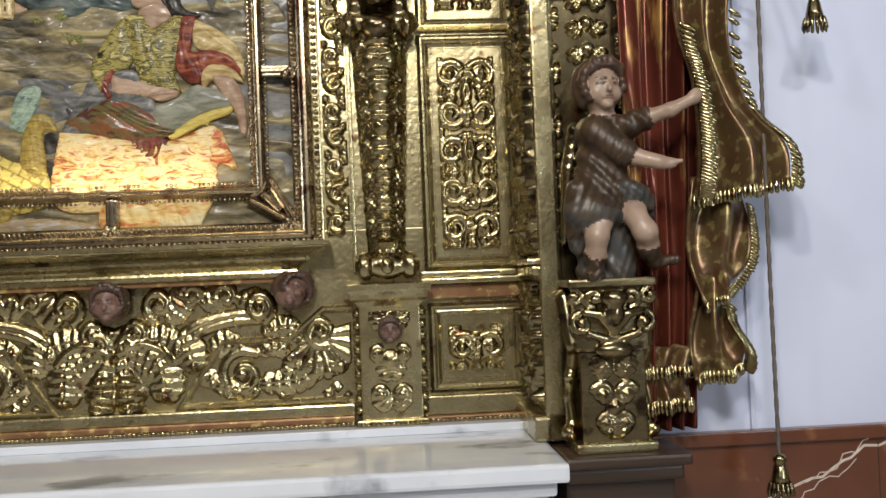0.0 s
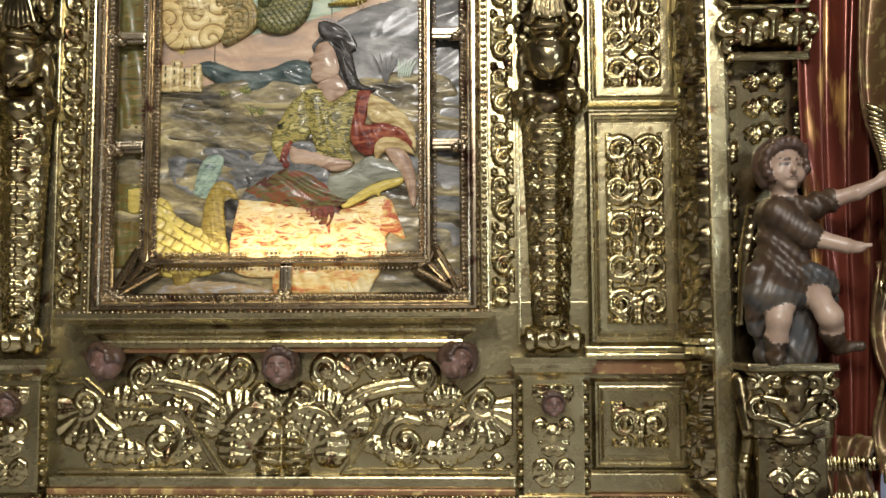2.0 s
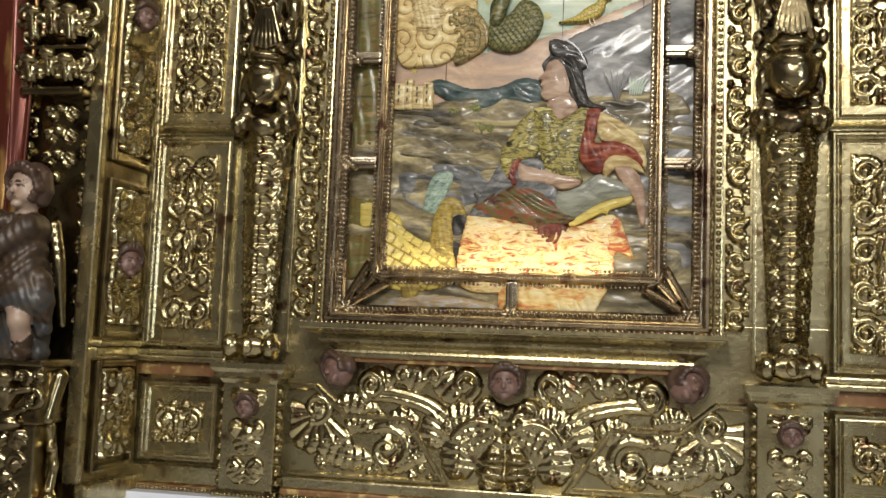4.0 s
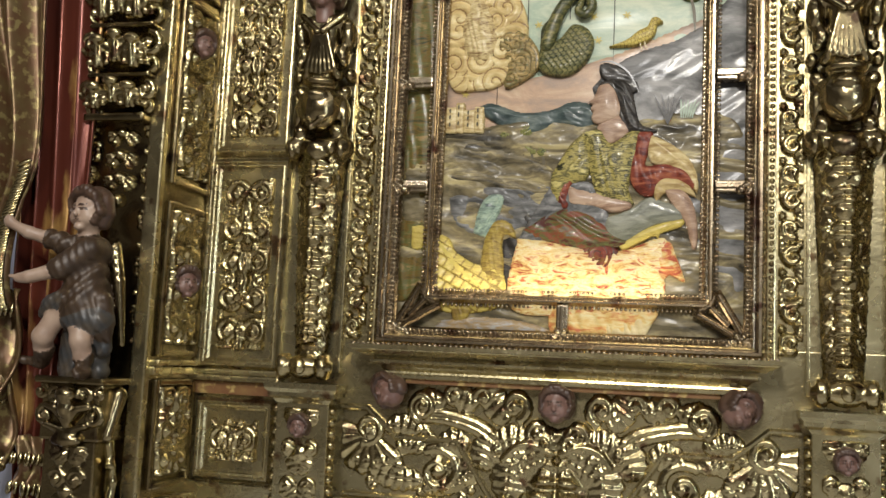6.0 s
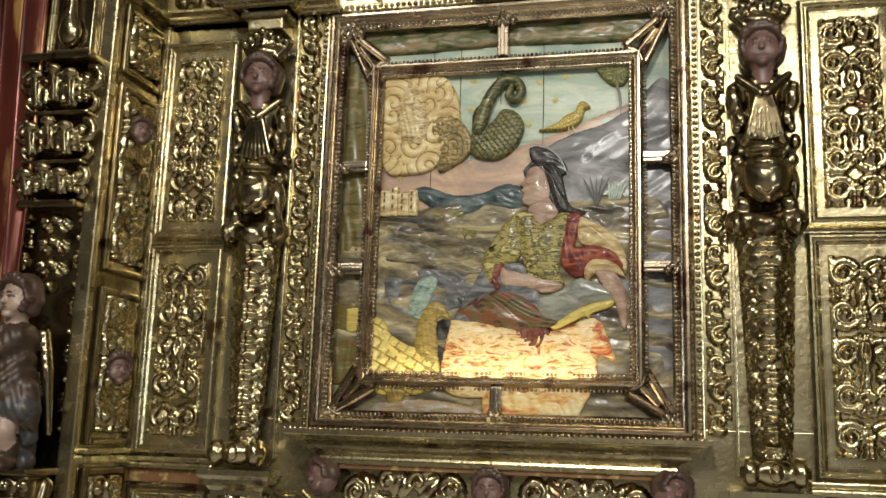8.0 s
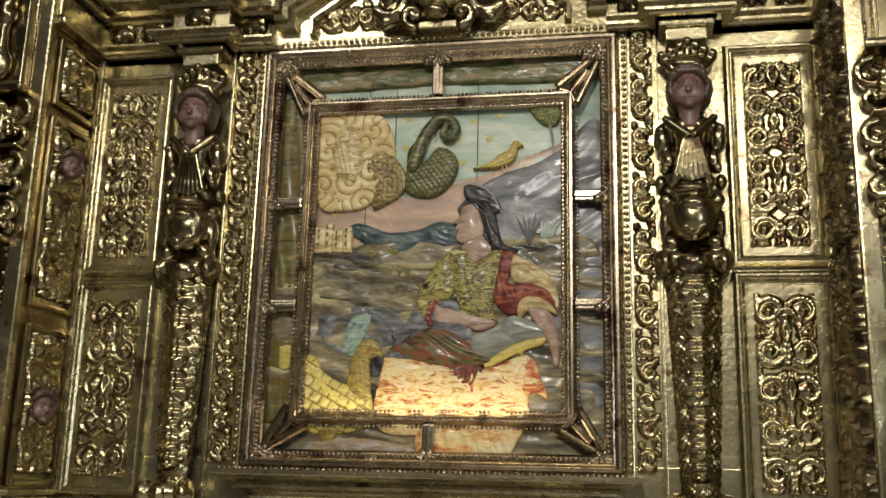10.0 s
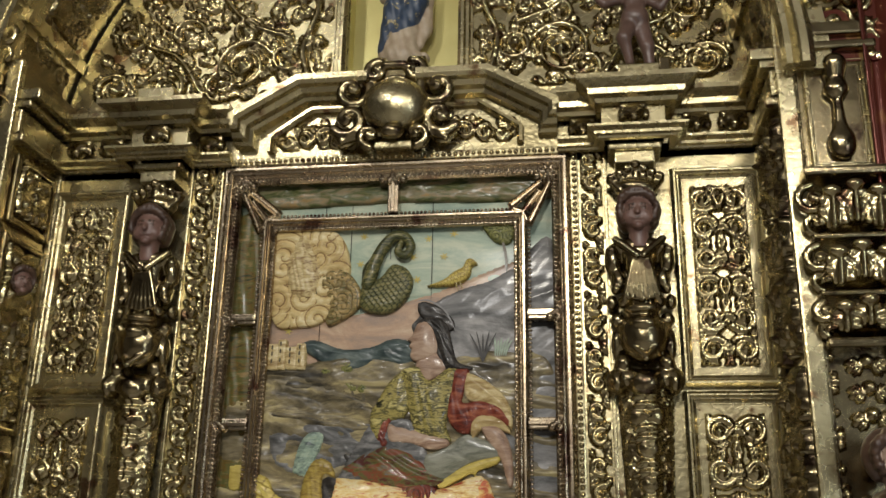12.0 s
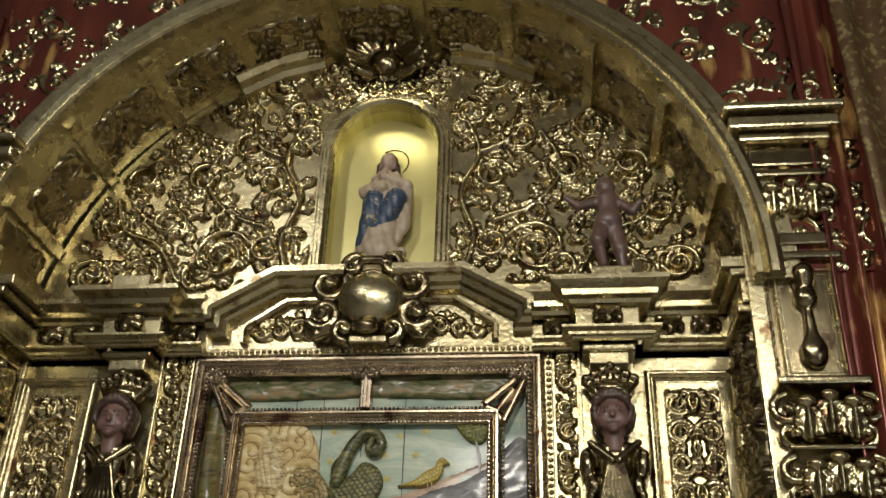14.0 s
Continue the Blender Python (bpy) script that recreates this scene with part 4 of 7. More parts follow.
carve("blue_hill", [(0.11, 0.405), (0.18, 0.383), (0.30, 0.415), (0.42, 0.41), (0.50, 0.385), (0.58, 0.395), (0.62, 0.45), (0.56, 0.48), (0.45, 0.46), (0.34, 0.50), (0.24, 0.47)], T_BLUE, 0.35, 0.006, 0.08, 0.007, "ledges", 5, 0.005, 16)
carve("near_slope", [(-0.03, 0.50), (0.12, 0.50), (0.30, 0.54), (0.44, 0.60), (0.50, 0.68), (0.36, 0.70), (0.1, 0.66), (-0.03, 0.64)], T_ROCK, 0.22, 0.006, 0.10, 0.009, "ledges", 6, 0.005, 14)
carve("dark_cleft", [(0.02, 0.70), (0.18, 0.66), (0.36, 0.66), (0.46, 0.66), (0.40, 0.76), (0.30, 0.82), (0.2, 0.84), (0.05, 0.80)], T_GREY[:3], 0.5, 0.005, 0.09, 0.009, "ledges", 7, 0.005, 14)
layer[0] += 30
carve("dark_hollow", [(0.25, 0.84), (0.34, 0.74), (0.44, 0.66), (0.46, 0.74), (0.36, 0.84), (0.33, 1.05), (0.24, 1.05)], T_HAIR, 1.2, 0.003, 0.05, 0.004, "folds", 8)
for k, (u, v, w) in enumerate(((0.255, 0.495, 0.036), (0.315, 0.475, 0.044), (0.345, 0.535, 0.040), (0.39, 0.545, 0.034))):
    brush("tree_stem", [([(u + 0.005, v + 0.09), (u + 0.012, v + 0.04), (u, v)], 0.010)], T_ROCK[1])
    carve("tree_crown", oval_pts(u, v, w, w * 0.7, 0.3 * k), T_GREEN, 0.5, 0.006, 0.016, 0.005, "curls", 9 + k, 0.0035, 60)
carve("tree_crown", [(0.86, -0.01), (1.0, -0.01), (0.985, 0.06), (0.92, 0.055)], T_GREEN, 0.5, 0.006, 0.018, 0.005, "curls", 10, 0.0035, 60)
brush("tree_stem", [([(0.95, 0.05), (0.965, 0.10), (0.97, 0.17)], 0.012)], T_ROCK[1])
carve("tree_trunk", [(-0.20, -0.06), (-0.11, -0.08), (-0.02, -0.06), (-0.02, 0.5), (-0.03, 1.0), (-0.11, 1.04), (-0.20, 1.0), (-0.20, 0.5)], [T_GREEN[0], T_GOLD[0], T_GREEN[1], T_CREAM[0]], 1.5, 0.004, 0.04, 0.003, "folds", 11, 0.006, 22)
carve("frieze_leafage", [(-0.14, -0.20), (0.5, -0.20), (1.14, -0.20), (1.14, -0.095), (0.5, -0.10), (-0.14, -0.095)], [T_GREEN[0], T_GREEN[1], T_ROCK[2], T_CREAM[0]], 0.0, 0.004, 0.06, 0.004, "ledges", 12, 0.006, 20)
brush("dark_shrub", [([(0.875, 0.47), (0.875 + 0.012 * k, 0.42), (0.875 + 0.026 * k, 0.375 - 0.008 * (k % 2))], 0.007) for k in range(-2, 3)], T_HAIR[1], None, 0.012)
brush("pale_grass", [([(0.94 + 0.008 * k, 0.45), (0.945 + 0.010 * k, 0.42), (0.95 + 0.014 * k, 0.39 + 0.008 * (k % 2))], 0.008) for k in range(-2, 4)], T_SKY[1], None, 0.012)
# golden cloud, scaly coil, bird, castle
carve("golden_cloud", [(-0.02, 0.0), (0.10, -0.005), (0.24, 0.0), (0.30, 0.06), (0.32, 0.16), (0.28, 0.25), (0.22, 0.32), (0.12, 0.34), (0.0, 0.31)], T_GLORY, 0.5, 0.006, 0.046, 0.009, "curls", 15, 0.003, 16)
layer[0] += 20
carve("pale_upright_form", [(0.09, 0.03), (0.12, 0.01), (0.16, 0.06), (0.20, 0.16), (0.17, 0.24), (0.08, 0.23), (0.05, 0.14), (0.07, 0.07)], [T_GLORY[0], T_CREAM[1], T_CREAM[2]], 1.3, 0.020, 0.030, 0.009, "folds", 16, 0.004, 40)
carve("dark_drape", [(0.13, 0.10), (0.18, 0.11), (0.205, 0.19), (0.18, 0.23), (0.14, 0.18)], T_SCALE, 1.2, 0.006, 0.018, 0.004, "folds", 17, 0.004, 50)
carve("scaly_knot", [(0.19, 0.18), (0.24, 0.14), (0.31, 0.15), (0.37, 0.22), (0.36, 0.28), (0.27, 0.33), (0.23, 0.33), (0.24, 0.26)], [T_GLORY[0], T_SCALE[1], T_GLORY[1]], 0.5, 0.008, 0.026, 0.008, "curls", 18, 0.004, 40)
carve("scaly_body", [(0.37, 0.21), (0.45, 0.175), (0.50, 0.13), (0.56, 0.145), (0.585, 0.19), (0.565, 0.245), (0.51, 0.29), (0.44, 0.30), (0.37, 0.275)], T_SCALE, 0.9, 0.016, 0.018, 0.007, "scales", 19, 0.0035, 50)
carve("scaly_wing", [(0.37, 0.20), (0.375, 0.14), (0.40, 0.11), (0.435, 0.085), (0.43, 0.14), (0.42, 0.19)], T_SCALE[:2], 1.3, 0.006, 0.018, 0.005, "folds", 49, 0.0035, 50)
tail = [uv(*p) for p in smooth_pts([(0.40, 0.20), (0.425, 0.13), (0.455, 0.075), (0.50, 0.032), (0.55, 0.035), (0.575, 0.07), (0.55, 0.10), (0.52, 0.085), (0.53, 0.058)], 5)]
skin("scaly_tail", [cap((*tail[k][:1], PY - 0.030, tail[k][1]), (*tail[k + 1][:1], PY - 0.030, tail[k + 1][1]), 0.027 - 0.016 * k / len(tail), None, 0, 0.004) for k in range(len(tail) - 1)], [scale_of("tail_paint", T_SCALE, 0.5, 50)], 0.0035, painting,
     folds=lambda G, w: 0.0012 * np.sin(G[..., 0] * 420) * np.sin(G[..., 2] * 420))
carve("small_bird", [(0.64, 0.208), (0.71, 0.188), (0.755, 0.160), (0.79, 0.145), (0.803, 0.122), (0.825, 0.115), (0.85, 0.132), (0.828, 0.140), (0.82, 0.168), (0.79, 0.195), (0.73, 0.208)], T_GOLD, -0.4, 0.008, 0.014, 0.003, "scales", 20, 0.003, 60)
brush("bird_leg", [([(0.765, 0.20), (0.768, 0.215), (0.775, 0.222)], 0.005), ([(0.78, 0.195), (0.785, 0.212), (0.795, 0.218)], 0.005)], T_GOLD[1])
for u, w, h in ((0.02, 0.05, 0.085), (0.055, 0.035, 0.10), (0.095, 0.05, 0.075), (0.135, 0.04, 0.085)):
    carve("castle_tower", [(u - w / 2, 0.485), (u - w / 2, 0.487 - h * 0.5), (u - w / 2, 0.487 - h), (u, 0.484 - h), (u + w / 2, 0.487 - h), (u + w / 2, 0.487 - h * 0.5), (u + w / 2, 0.485), (u, 0.487)], T_CREAM, 1.5, 0.006, 0.02, 0.001, "smooth", 21, 0.003, 40)
    for k in (0.25, 0.55, 0.8):
        brush("castle_opening", [([(u - 0.004, 0.487 - h * k), (u - 0.004, 0.478 - h * k), (u - 0.003, 0.472 - h * k)], 0.008)], T_ROCK[1], None, 0.008)
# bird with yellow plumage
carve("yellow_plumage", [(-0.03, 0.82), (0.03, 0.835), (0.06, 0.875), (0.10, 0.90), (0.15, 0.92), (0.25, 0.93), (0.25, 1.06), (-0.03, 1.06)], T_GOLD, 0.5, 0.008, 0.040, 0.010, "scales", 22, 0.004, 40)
brush("wing_quill", [([(-0.02 + 0.012 * k, 0.835 + 0.012 * k), (0.03 + 0.02 * k, 0.89 + 0.016 * k), (0.06 + 0.03 * k, 0.94 + 0.014 * k)], 0.012) for k in range(5)], T_GOLD[2], None, 0.015)
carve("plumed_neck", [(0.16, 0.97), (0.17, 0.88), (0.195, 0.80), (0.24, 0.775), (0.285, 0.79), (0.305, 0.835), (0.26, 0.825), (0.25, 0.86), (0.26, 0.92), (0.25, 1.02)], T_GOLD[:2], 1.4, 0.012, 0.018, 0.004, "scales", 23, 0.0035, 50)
carve("green_plume", [(0.13, 0.82), (0.15, 0.74), (0.19, 0.695), (0.25, 0.70), (0.23, 0.76), (0.19, 0.83)], [T_BLUE[1], T_SKY[0], T_SKY[1]], -1.0, 0.006, 0.02, 0.005, "folds", 24, 0.004, 40)
carve("plumage_tip", [(-0.125, 0.80), (-0.07, 0.80), (-0.075, 0.87), (-0.12, 0.87)], T_GOLD[1:], 0.1, 0.004, 0.02, 0.002, "scales", 25, 0.004)
# seated draped form with a book
carve("dark_mantle", [(0.31, 0.84), (0.38, 0.74), (0.45, 0.66), (0.60, 0.66), (0.66, 0.80), (0.50, 0.86)], T_GREY[:3], -0.8, 0.006, 0.06, 0.006, "folds", 26)
carve("dark_disc", oval_pts(0.685, 0.315, 0.092, 0.042, 0.62), T_HAIR, 0.5, 0.004, 0.03, 0.001, "smooth", 30, 0.004)
brush("disc_rim", [([(0.61, 0.262), (0.66, 0.262), (0.725, 0.30), (0.765, 0.365)], 0.007)], T_GREY[2])
carve("pale_neck", [(0.619, 0.455), (0.695, 0.436), (0.735, 0.49), (0.668, 0.53), (0.626, 0.518), (0.605, 0.486)], T_SKIN, 1.3, 0.012, 0.06, 0.001, "smooth", 29, 0.004, 20)
carve("pale_profile", [(0.654, 0.325), (0.612, 0.338), (0.599, 0.362), (0.590, 0.378), (0.571, 0.392), (0.586, 0.402), (0.578, 0.415), (0.588, 0.427), (0.583, 0.448), (0.609, 0.467), (0.661, 0.458), (0.70, 0.43), (0.69, 0.369)], T_SKIN, 1.3, 0.018, 0.07, 0.001, "smooth", 28, 0.0035, 16)
carve("dark_hair_form", [(0.605, 0.340), (0.63, 0.322), (0.69, 0.318), (0.735, 0.345), (0.752, 0.402), (0.775, 0.464), (0.838, 0.488), (0.792, 0.502), (0.723, 0.492), (0.69, 0.452), (0.676, 0.40), (0.652, 0.352)], T_HAIR, 1.1, 0.010, 0.020, 0.006, "folds", 27, 0.0035, 50)
carve("brocade_tunic", [(0.557, 0.49), (0.626, 0.482), (0.665, 0.527), (0.74, 0.486), (0.78, 0.50), (0.76, 0.58), (0.735, 0.67), (0.75, 0.725), (0.626, 0.71), (0.585, 0.626), (0.56, 0.56)], [T_TUNIC[3], T_TUNIC[0], T_TUNIC[2], T_TUNIC[1]], 1.3, 0.020, 0.05, 0.005, "folds", 31, 0.004, 30)
carve("brocade_sleeve", [(0.557, 0.49), (0.501, 0.536), (0.453, 0.603), (0.432, 0.637), (0.439, 0.69), (0.474, 0.72), (0.508, 0.665), (0.571, 0.645), (0.592, 0.581)], [T_TUNIC[3], T_TUNIC[1], T_TUNIC[2], T_TUNIC[0]], 2.2, 0.020, 0.045, 0.006, "folds", 32, 0.004, 30)
carve("red_cuff", [(0.448, 0.69), (0.488, 0.645), (0.535, 0.642), (0.508, 0.675), (0.505, 0.735), (0.474, 0.735)], T_RED, 1.0, 0.012, 0.022, 0.004, "folds", 33, 0.0035)
carve("red_mantle", [(0.75, 0.492), (0.82, 0.492), (0.806, 0.559), (0.80, 0.60), (0.875, 0.592), (0.972, 0.615), (0.99, 0.68), (0.93, 0.66), (0.861, 0.655), (0.82, 0.70), (0.765, 0.685), (0.734, 0.626)], T_RED, 1.3, 0.014, 0.04, 0.007, "folds", 34, 0.004)
carve("cream_sleeve", [(0.813, 0.50), (0.889, 0.53), (0.958, 0.578), (0.99, 0.637), (0.986, 0.690), (0.945, 0.640), (0.88, 0.605), (0.82, 0.595), (0.80, 0.55)], T_CREAM, 0.75, 0.016, 0.04, 0.006, "folds", 35, 0.004)
carve("gold_cuff", [(0.825, 0.66), (0.875, 0.632), (0.945, 0.648), (0.985, 0.70), (0.93, 0.685), (0.87, 0.69), (0.835, 0.72)], T_CREAM[:2], 0.3, 0.012, 0.025, 0.005, "folds", 36, 0.004)
carve("pale_forearm", [(0.508, 0.664), (0.571, 0.68), (0.668, 0.693), (0.737, 0.709), (0.745, 0.737), (0.681, 0.751), (0.598, 0.732), (0.529, 0.728), (0.501, 0.705)], T_SKIN, 0.3, 0.016, 0.07, 0.001, "smooth", 37, 0.004, 16)
carve("pale_forearm", [(0.861, 0.675), (0.93, 0.675), (0.972, 0.715), (0.992, 0.782), (0.992, 0.85), (0.972, 0.86), (0.944, 0.782), (0.896, 0.725)], T_SKIN, 1.1, 0.016, 0.07, 0.001, "smooth", 38, 0.004, 16)
carve("lap_cloth", [(0.325, 0.81), (0.432, 0.754), (0.515, 0.737), (0.598, 0.76), (0.668, 0.804), (0.74, 0.85), (0.598, 0.87), (0.432, 0.85)], [T_RED[0], T_GREEN[1], T_RED[1], T_GOLD[0], T_GREY[1]], 0.45, 0.012, 0.05, 0.008, "folds", 39, 0.004, 22)
carve("open_book_page", [(0.654, 0.765), (0.737, 0.740), (0.806, 0.702), (0.87, 0.715), (0.944, 0.740), (0.93, 0.775), (0.834, 0.79), (0.723, 0.845), (0.65, 0.815)], T_PAGE, -0.3, 0.010, 0.12, 0.003, "folds", 40, 0.004, 20)
carve("gold_page_edge", [(0.70, 0.855), (0.806, 0.797), (0.93, 0.768), (0.935, 0.792), (0.86, 0.815), (0.848, 0.845), (0.83, 0.825), (0.723, 0.868)], T_GOLD[1:], -0.45, 0.010, 0.012, 0.002, "folds", 41, 0.0035, 40)
carve("red_gold_skirt", [(0.31, 0.835), (0.432, 0.842), (0.585, 0.866), (0.723, 0.866), (0.84, 0.83), (0.885, 0.84), (0.875, 0.92), (0.855, 1.06), (0.58, 1.08), (0.29, 1.06)], [T_SKIRT[0], T_SKIRT[2], T_SKIRT[3], T_SKIRT[1]], 1.45, 0.012, 0.11, 0.009, "folds", 42, 0.005, 30)
for k, (u, w) in enumerate(((0.56, 0.028), (0.66, 0.040), (0.75, 0.036), (0.82, 0.030))):
    carve("red_skirt_fold", [(u - w * 0.5, 0.90), (u + w * 0.2, 0.885), (u + w * 0.9, 0.93), (u + w * 0.8, 1.0), (u + w * 0.9, 1.05), (u - w, 1.05), (u - w * 0.7, 0.97)], T_SKIRT[:3], 1.4, 0.010, 0.035, 0.006, "folds", 50 + k, 0.004, 36)
carve("dark_knee_swirl", [(0.52, 0.90), (0.565, 0.865), (0.64, 0.85), (0.70, 0.865), (0.72, 0.90), (0.66, 0.935), (0.57, 0.935)], [T_HAIR[2], T_RED[0], T_RED[1], T_GOLD[0]], 0.3, 0.010, 0.03, 0.007, "curls", 43, 0.004)
carve("red_flap", [(0.83, 0.85), (0.89, 0.838), (0.92, 0.89), (0.95, 0.965), (0.89, 0.945), (0.86, 0.98), (0.83, 0.94)], T_SKIRT, 0.9, 0.010, 0.03, 0.005, "folds", 44, 0.004)
# what shows below the lower bar
carve("skirt_foot", [(0.44, 1.04), (0.60, 1.045), (0.84, 1.04), (0.83, 1.10), (0.76, 1.13), (0.60, 1.145), (0.46, 1.15)], T_SKIRT[1:], 1.2, 0.008, 0.05, 0.006, "folds", 45, 0.004)
carve("pale_hem", [(0.60, 1.10), (0.72, 1.085), (0.84, 1.065), (0.82, 1.12), (0.80, 1.15), (0.73, 1.15), (0.64, 1.13)], T_CREAM[1:], 1.3, 0.008, 0.03, 0.005, "folds", 46, 0.004)
carve("pale_ground", [(0.02, 1.105), (0.2, 1.09), (0.40, 1.11), (0.44, 1.15), (0.02, 1.15)], [T_GREY[2], T_CREAM[0], T_GREY[3]], 0.1, 0.004, 0.04, 0.003, "ledges", 47, 0.004)
carve("yellow_claw", [(0.05, 1.05), (0.13, 1.05), (0.12, 1.10), (0.07, 1.11)], T_GOLD[:2], 1.3, 0.006, 0.02, 0.003, "folds", 48, 0.004)

# ---- frame with inner bars ----
pframe = painting
pw, p0, p1 = 0.705, 1.722, 3.385
rails("outer_rail", CX - pw, CX + pw, p0, p1, bezel(0.075, 0.055), 3.455, BRONZE, pframe)
rails("inner_bar", CX - 0.535, CX + 0.535, 1.892, 3.172, bezel(0.055, 0.046), 3.492, BRONZE, pframe)
for x0, x1, z0, z1 in ((CX - 0.022, CX + 0.022, 1.79, 1.895), (CX - 0.022, CX + 0.022, 3.17, 3.32)):
    slab("divider_bar", x0, x1, 3.446, 3.50, z0, z1, BRONZE, pframe, "", 0.006)
    slab("divider_ridge", CX - 0.008, CX + 0.008, 3.437, 3.46, z0, z1, BRONZE, pframe, "", 0.004)
for s in (-1, 1):
    for z in (2.335, 2.745):
        slab("divider_bar", CX + s * 0.53, CX + s * 0.64, 3.446, 3.50, z - 0.022, z + 0.022, BRONZE, pframe, "", 0.006)
        slab("divider_ridge", CX + s * 0.53, CX + s * 0.64, 3.437, 3.46, z - 0.008, z + 0.008, BRONZE, pframe, "", 0.004)
    for zc, sz in ((1.842, 1), (3.245, -1)):
        # corner brackets: four fluted bars that meet in the corner, open between them
        ix, iz, ox, oz = CX + s * 0.520, (1.905, 3.160)[sz < 0], CX + s * 0.648, (1.778, 3.330)[sz < 0]
        for (xa, za), (xb, zb), w in (((ix - s * 0.055, iz - sz * 0.02), (ox, oz), 0.015), ((ix + s * 0.02, iz + sz * 0.055), (ox, oz), 0.015), ((ix, iz), ((ix + ox) / 2, (iz + oz) / 2), 0.013), ((ix - s * 0.055, iz - sz * 0.02), (ix, iz), 0.012), ((ix + s * 0.02, iz + sz * 0.055), (ix, iz), 0.012)):
            pr = [(-w, 0), (-w, 0.016), (-w * 0.5, 0.024), (-w * 0.15, 0.017), (w * 0.15, 0.017), (w * 0.5, 0.024), (w, 0.016), (w, 0)]
            swept("corner_bracket", [(xa, za), (xb, zb)], pr, lambda a, b, d: (a, 3.468 - d, b), BRONZE, pframe)
for x, z in ((CX, p0 + 0.055), (CX, p1 - 0.06), *[(CX + s * 0.66, z) for s in (-1, 1) for z in (2.335, 2.745)], *[(CX + s * 0.62, z) for s in (-1, 1) for z in (p0 + 0.06, p1 - 0.07)]):
    R = Relief(0.12, 0.09, 0.004)
    R.flower(0, 0.045, 0.035, 0.02, 6)
    R.dab(0.042, 0.03, 0.016, 0.018)
    R.dab(-0.042, 0.03, 0.016, 0.018)
    R.build("frame_rosette", flat(x, 3.438, z - 0.045), BRONZE, pframe)
bp = []
for off, step in ((0.062, 0.017), (0.008, 0.020)):
    a, b, c, d = CX - pw + off, CX + pw - off, p0 + off, p1 - off
    y = 3.428 if off > 0.03 else 3.424
    bp += line((a, y, c), (b, y, c), step) + line((a, y, d), (b, y, d), step) + line((a, y, c), (a, y, d), step) + line((b, y, c), (b, y, d), step)
beads("outer_beading", bp, 0.0075, BRONZE, pframe)
bp = []
for off in (-0.006, 0.050):
    a, b, c, d, y = CX - 0.535 + off, CX + 0.535 - off, 1.892 + off, 3.172 - off, 3.472
    bp += line((a, y, c), (b, y, c), 0.016) + line((a, y, d), (b, y, d), 0.016) + line((a, y, c), (a, y, d), 0.016) + line((b, y, c), (b, y, d), 0.016)
beads("inner_beading", bp, 0.0065, BRONZE, pframe)
for s in (-1, 1):
    slab("gilt_border", CX + s * 0.705, CX + s * 0.735, 3.42, 3.45, 1.722, 3.40, GOLD_FLAT, pframe, "", 0.006)
beads("gilt_beading", sum([line((CX + s * 0.72, 3.418, 1.73), (CX + s * 0.72, 3.418, 3.40), 0.024) for s in (-1, 1)], []) + line((CX - 0.7, 3.418, 3.402), (CX + 0.7, 3.418, 3.402), 0.024), 0.010, GOLD, pframe)
slab("gilt_border", CX - 0.735, CX + 0.735, 3.42, 3.45, 3.386, 3.42, GOLD_FLAT, pframe, "", 0.006)

# ---- upright foliage borders ----
for s in (-1, 1):
    strip = thing("foliage_border", (CX + s * 0.785, 3.43, 1.74), "narrow upright border of gilded curling leaves", "carved border", "upright foliage borders")
    R = Relief(0.085, 1.66, 0.004)
    n = 17
    for i in range(n):
        z = (i + 0.5) * 1.66 / n
        q = 1 if i % 2 else -1
        R.scroll(q * 0.004, z, 0.033, 1.2 * q, q, 1.25, 0.013, 0.030)
        R.leaf(q * 0.02, z - 0.01, -1.57 + q * 0.5, 0.05, 0.022, q * 0.9, 0.026, 3)
        R.leaf(-q * 0.02, z + 0.015, 1.57 + q * 0.9, 0.05, 0.024, -q * 1.2, 0.022, 3)
        R.dab(q * 0.03, z + 0.045, 0.012, 0.022)
    R.thicken(1).build("leaf_carving", flat(CX + s * 0.785, 3.432, 1.74), GOLD, strip, seed=4)
    slab("edge_fillet", CX + s * 0.832, CX + s * 0.845, 3.41, 3.44, 1.61, 3.42, GOLD_FLAT, strip, "", 0.003)


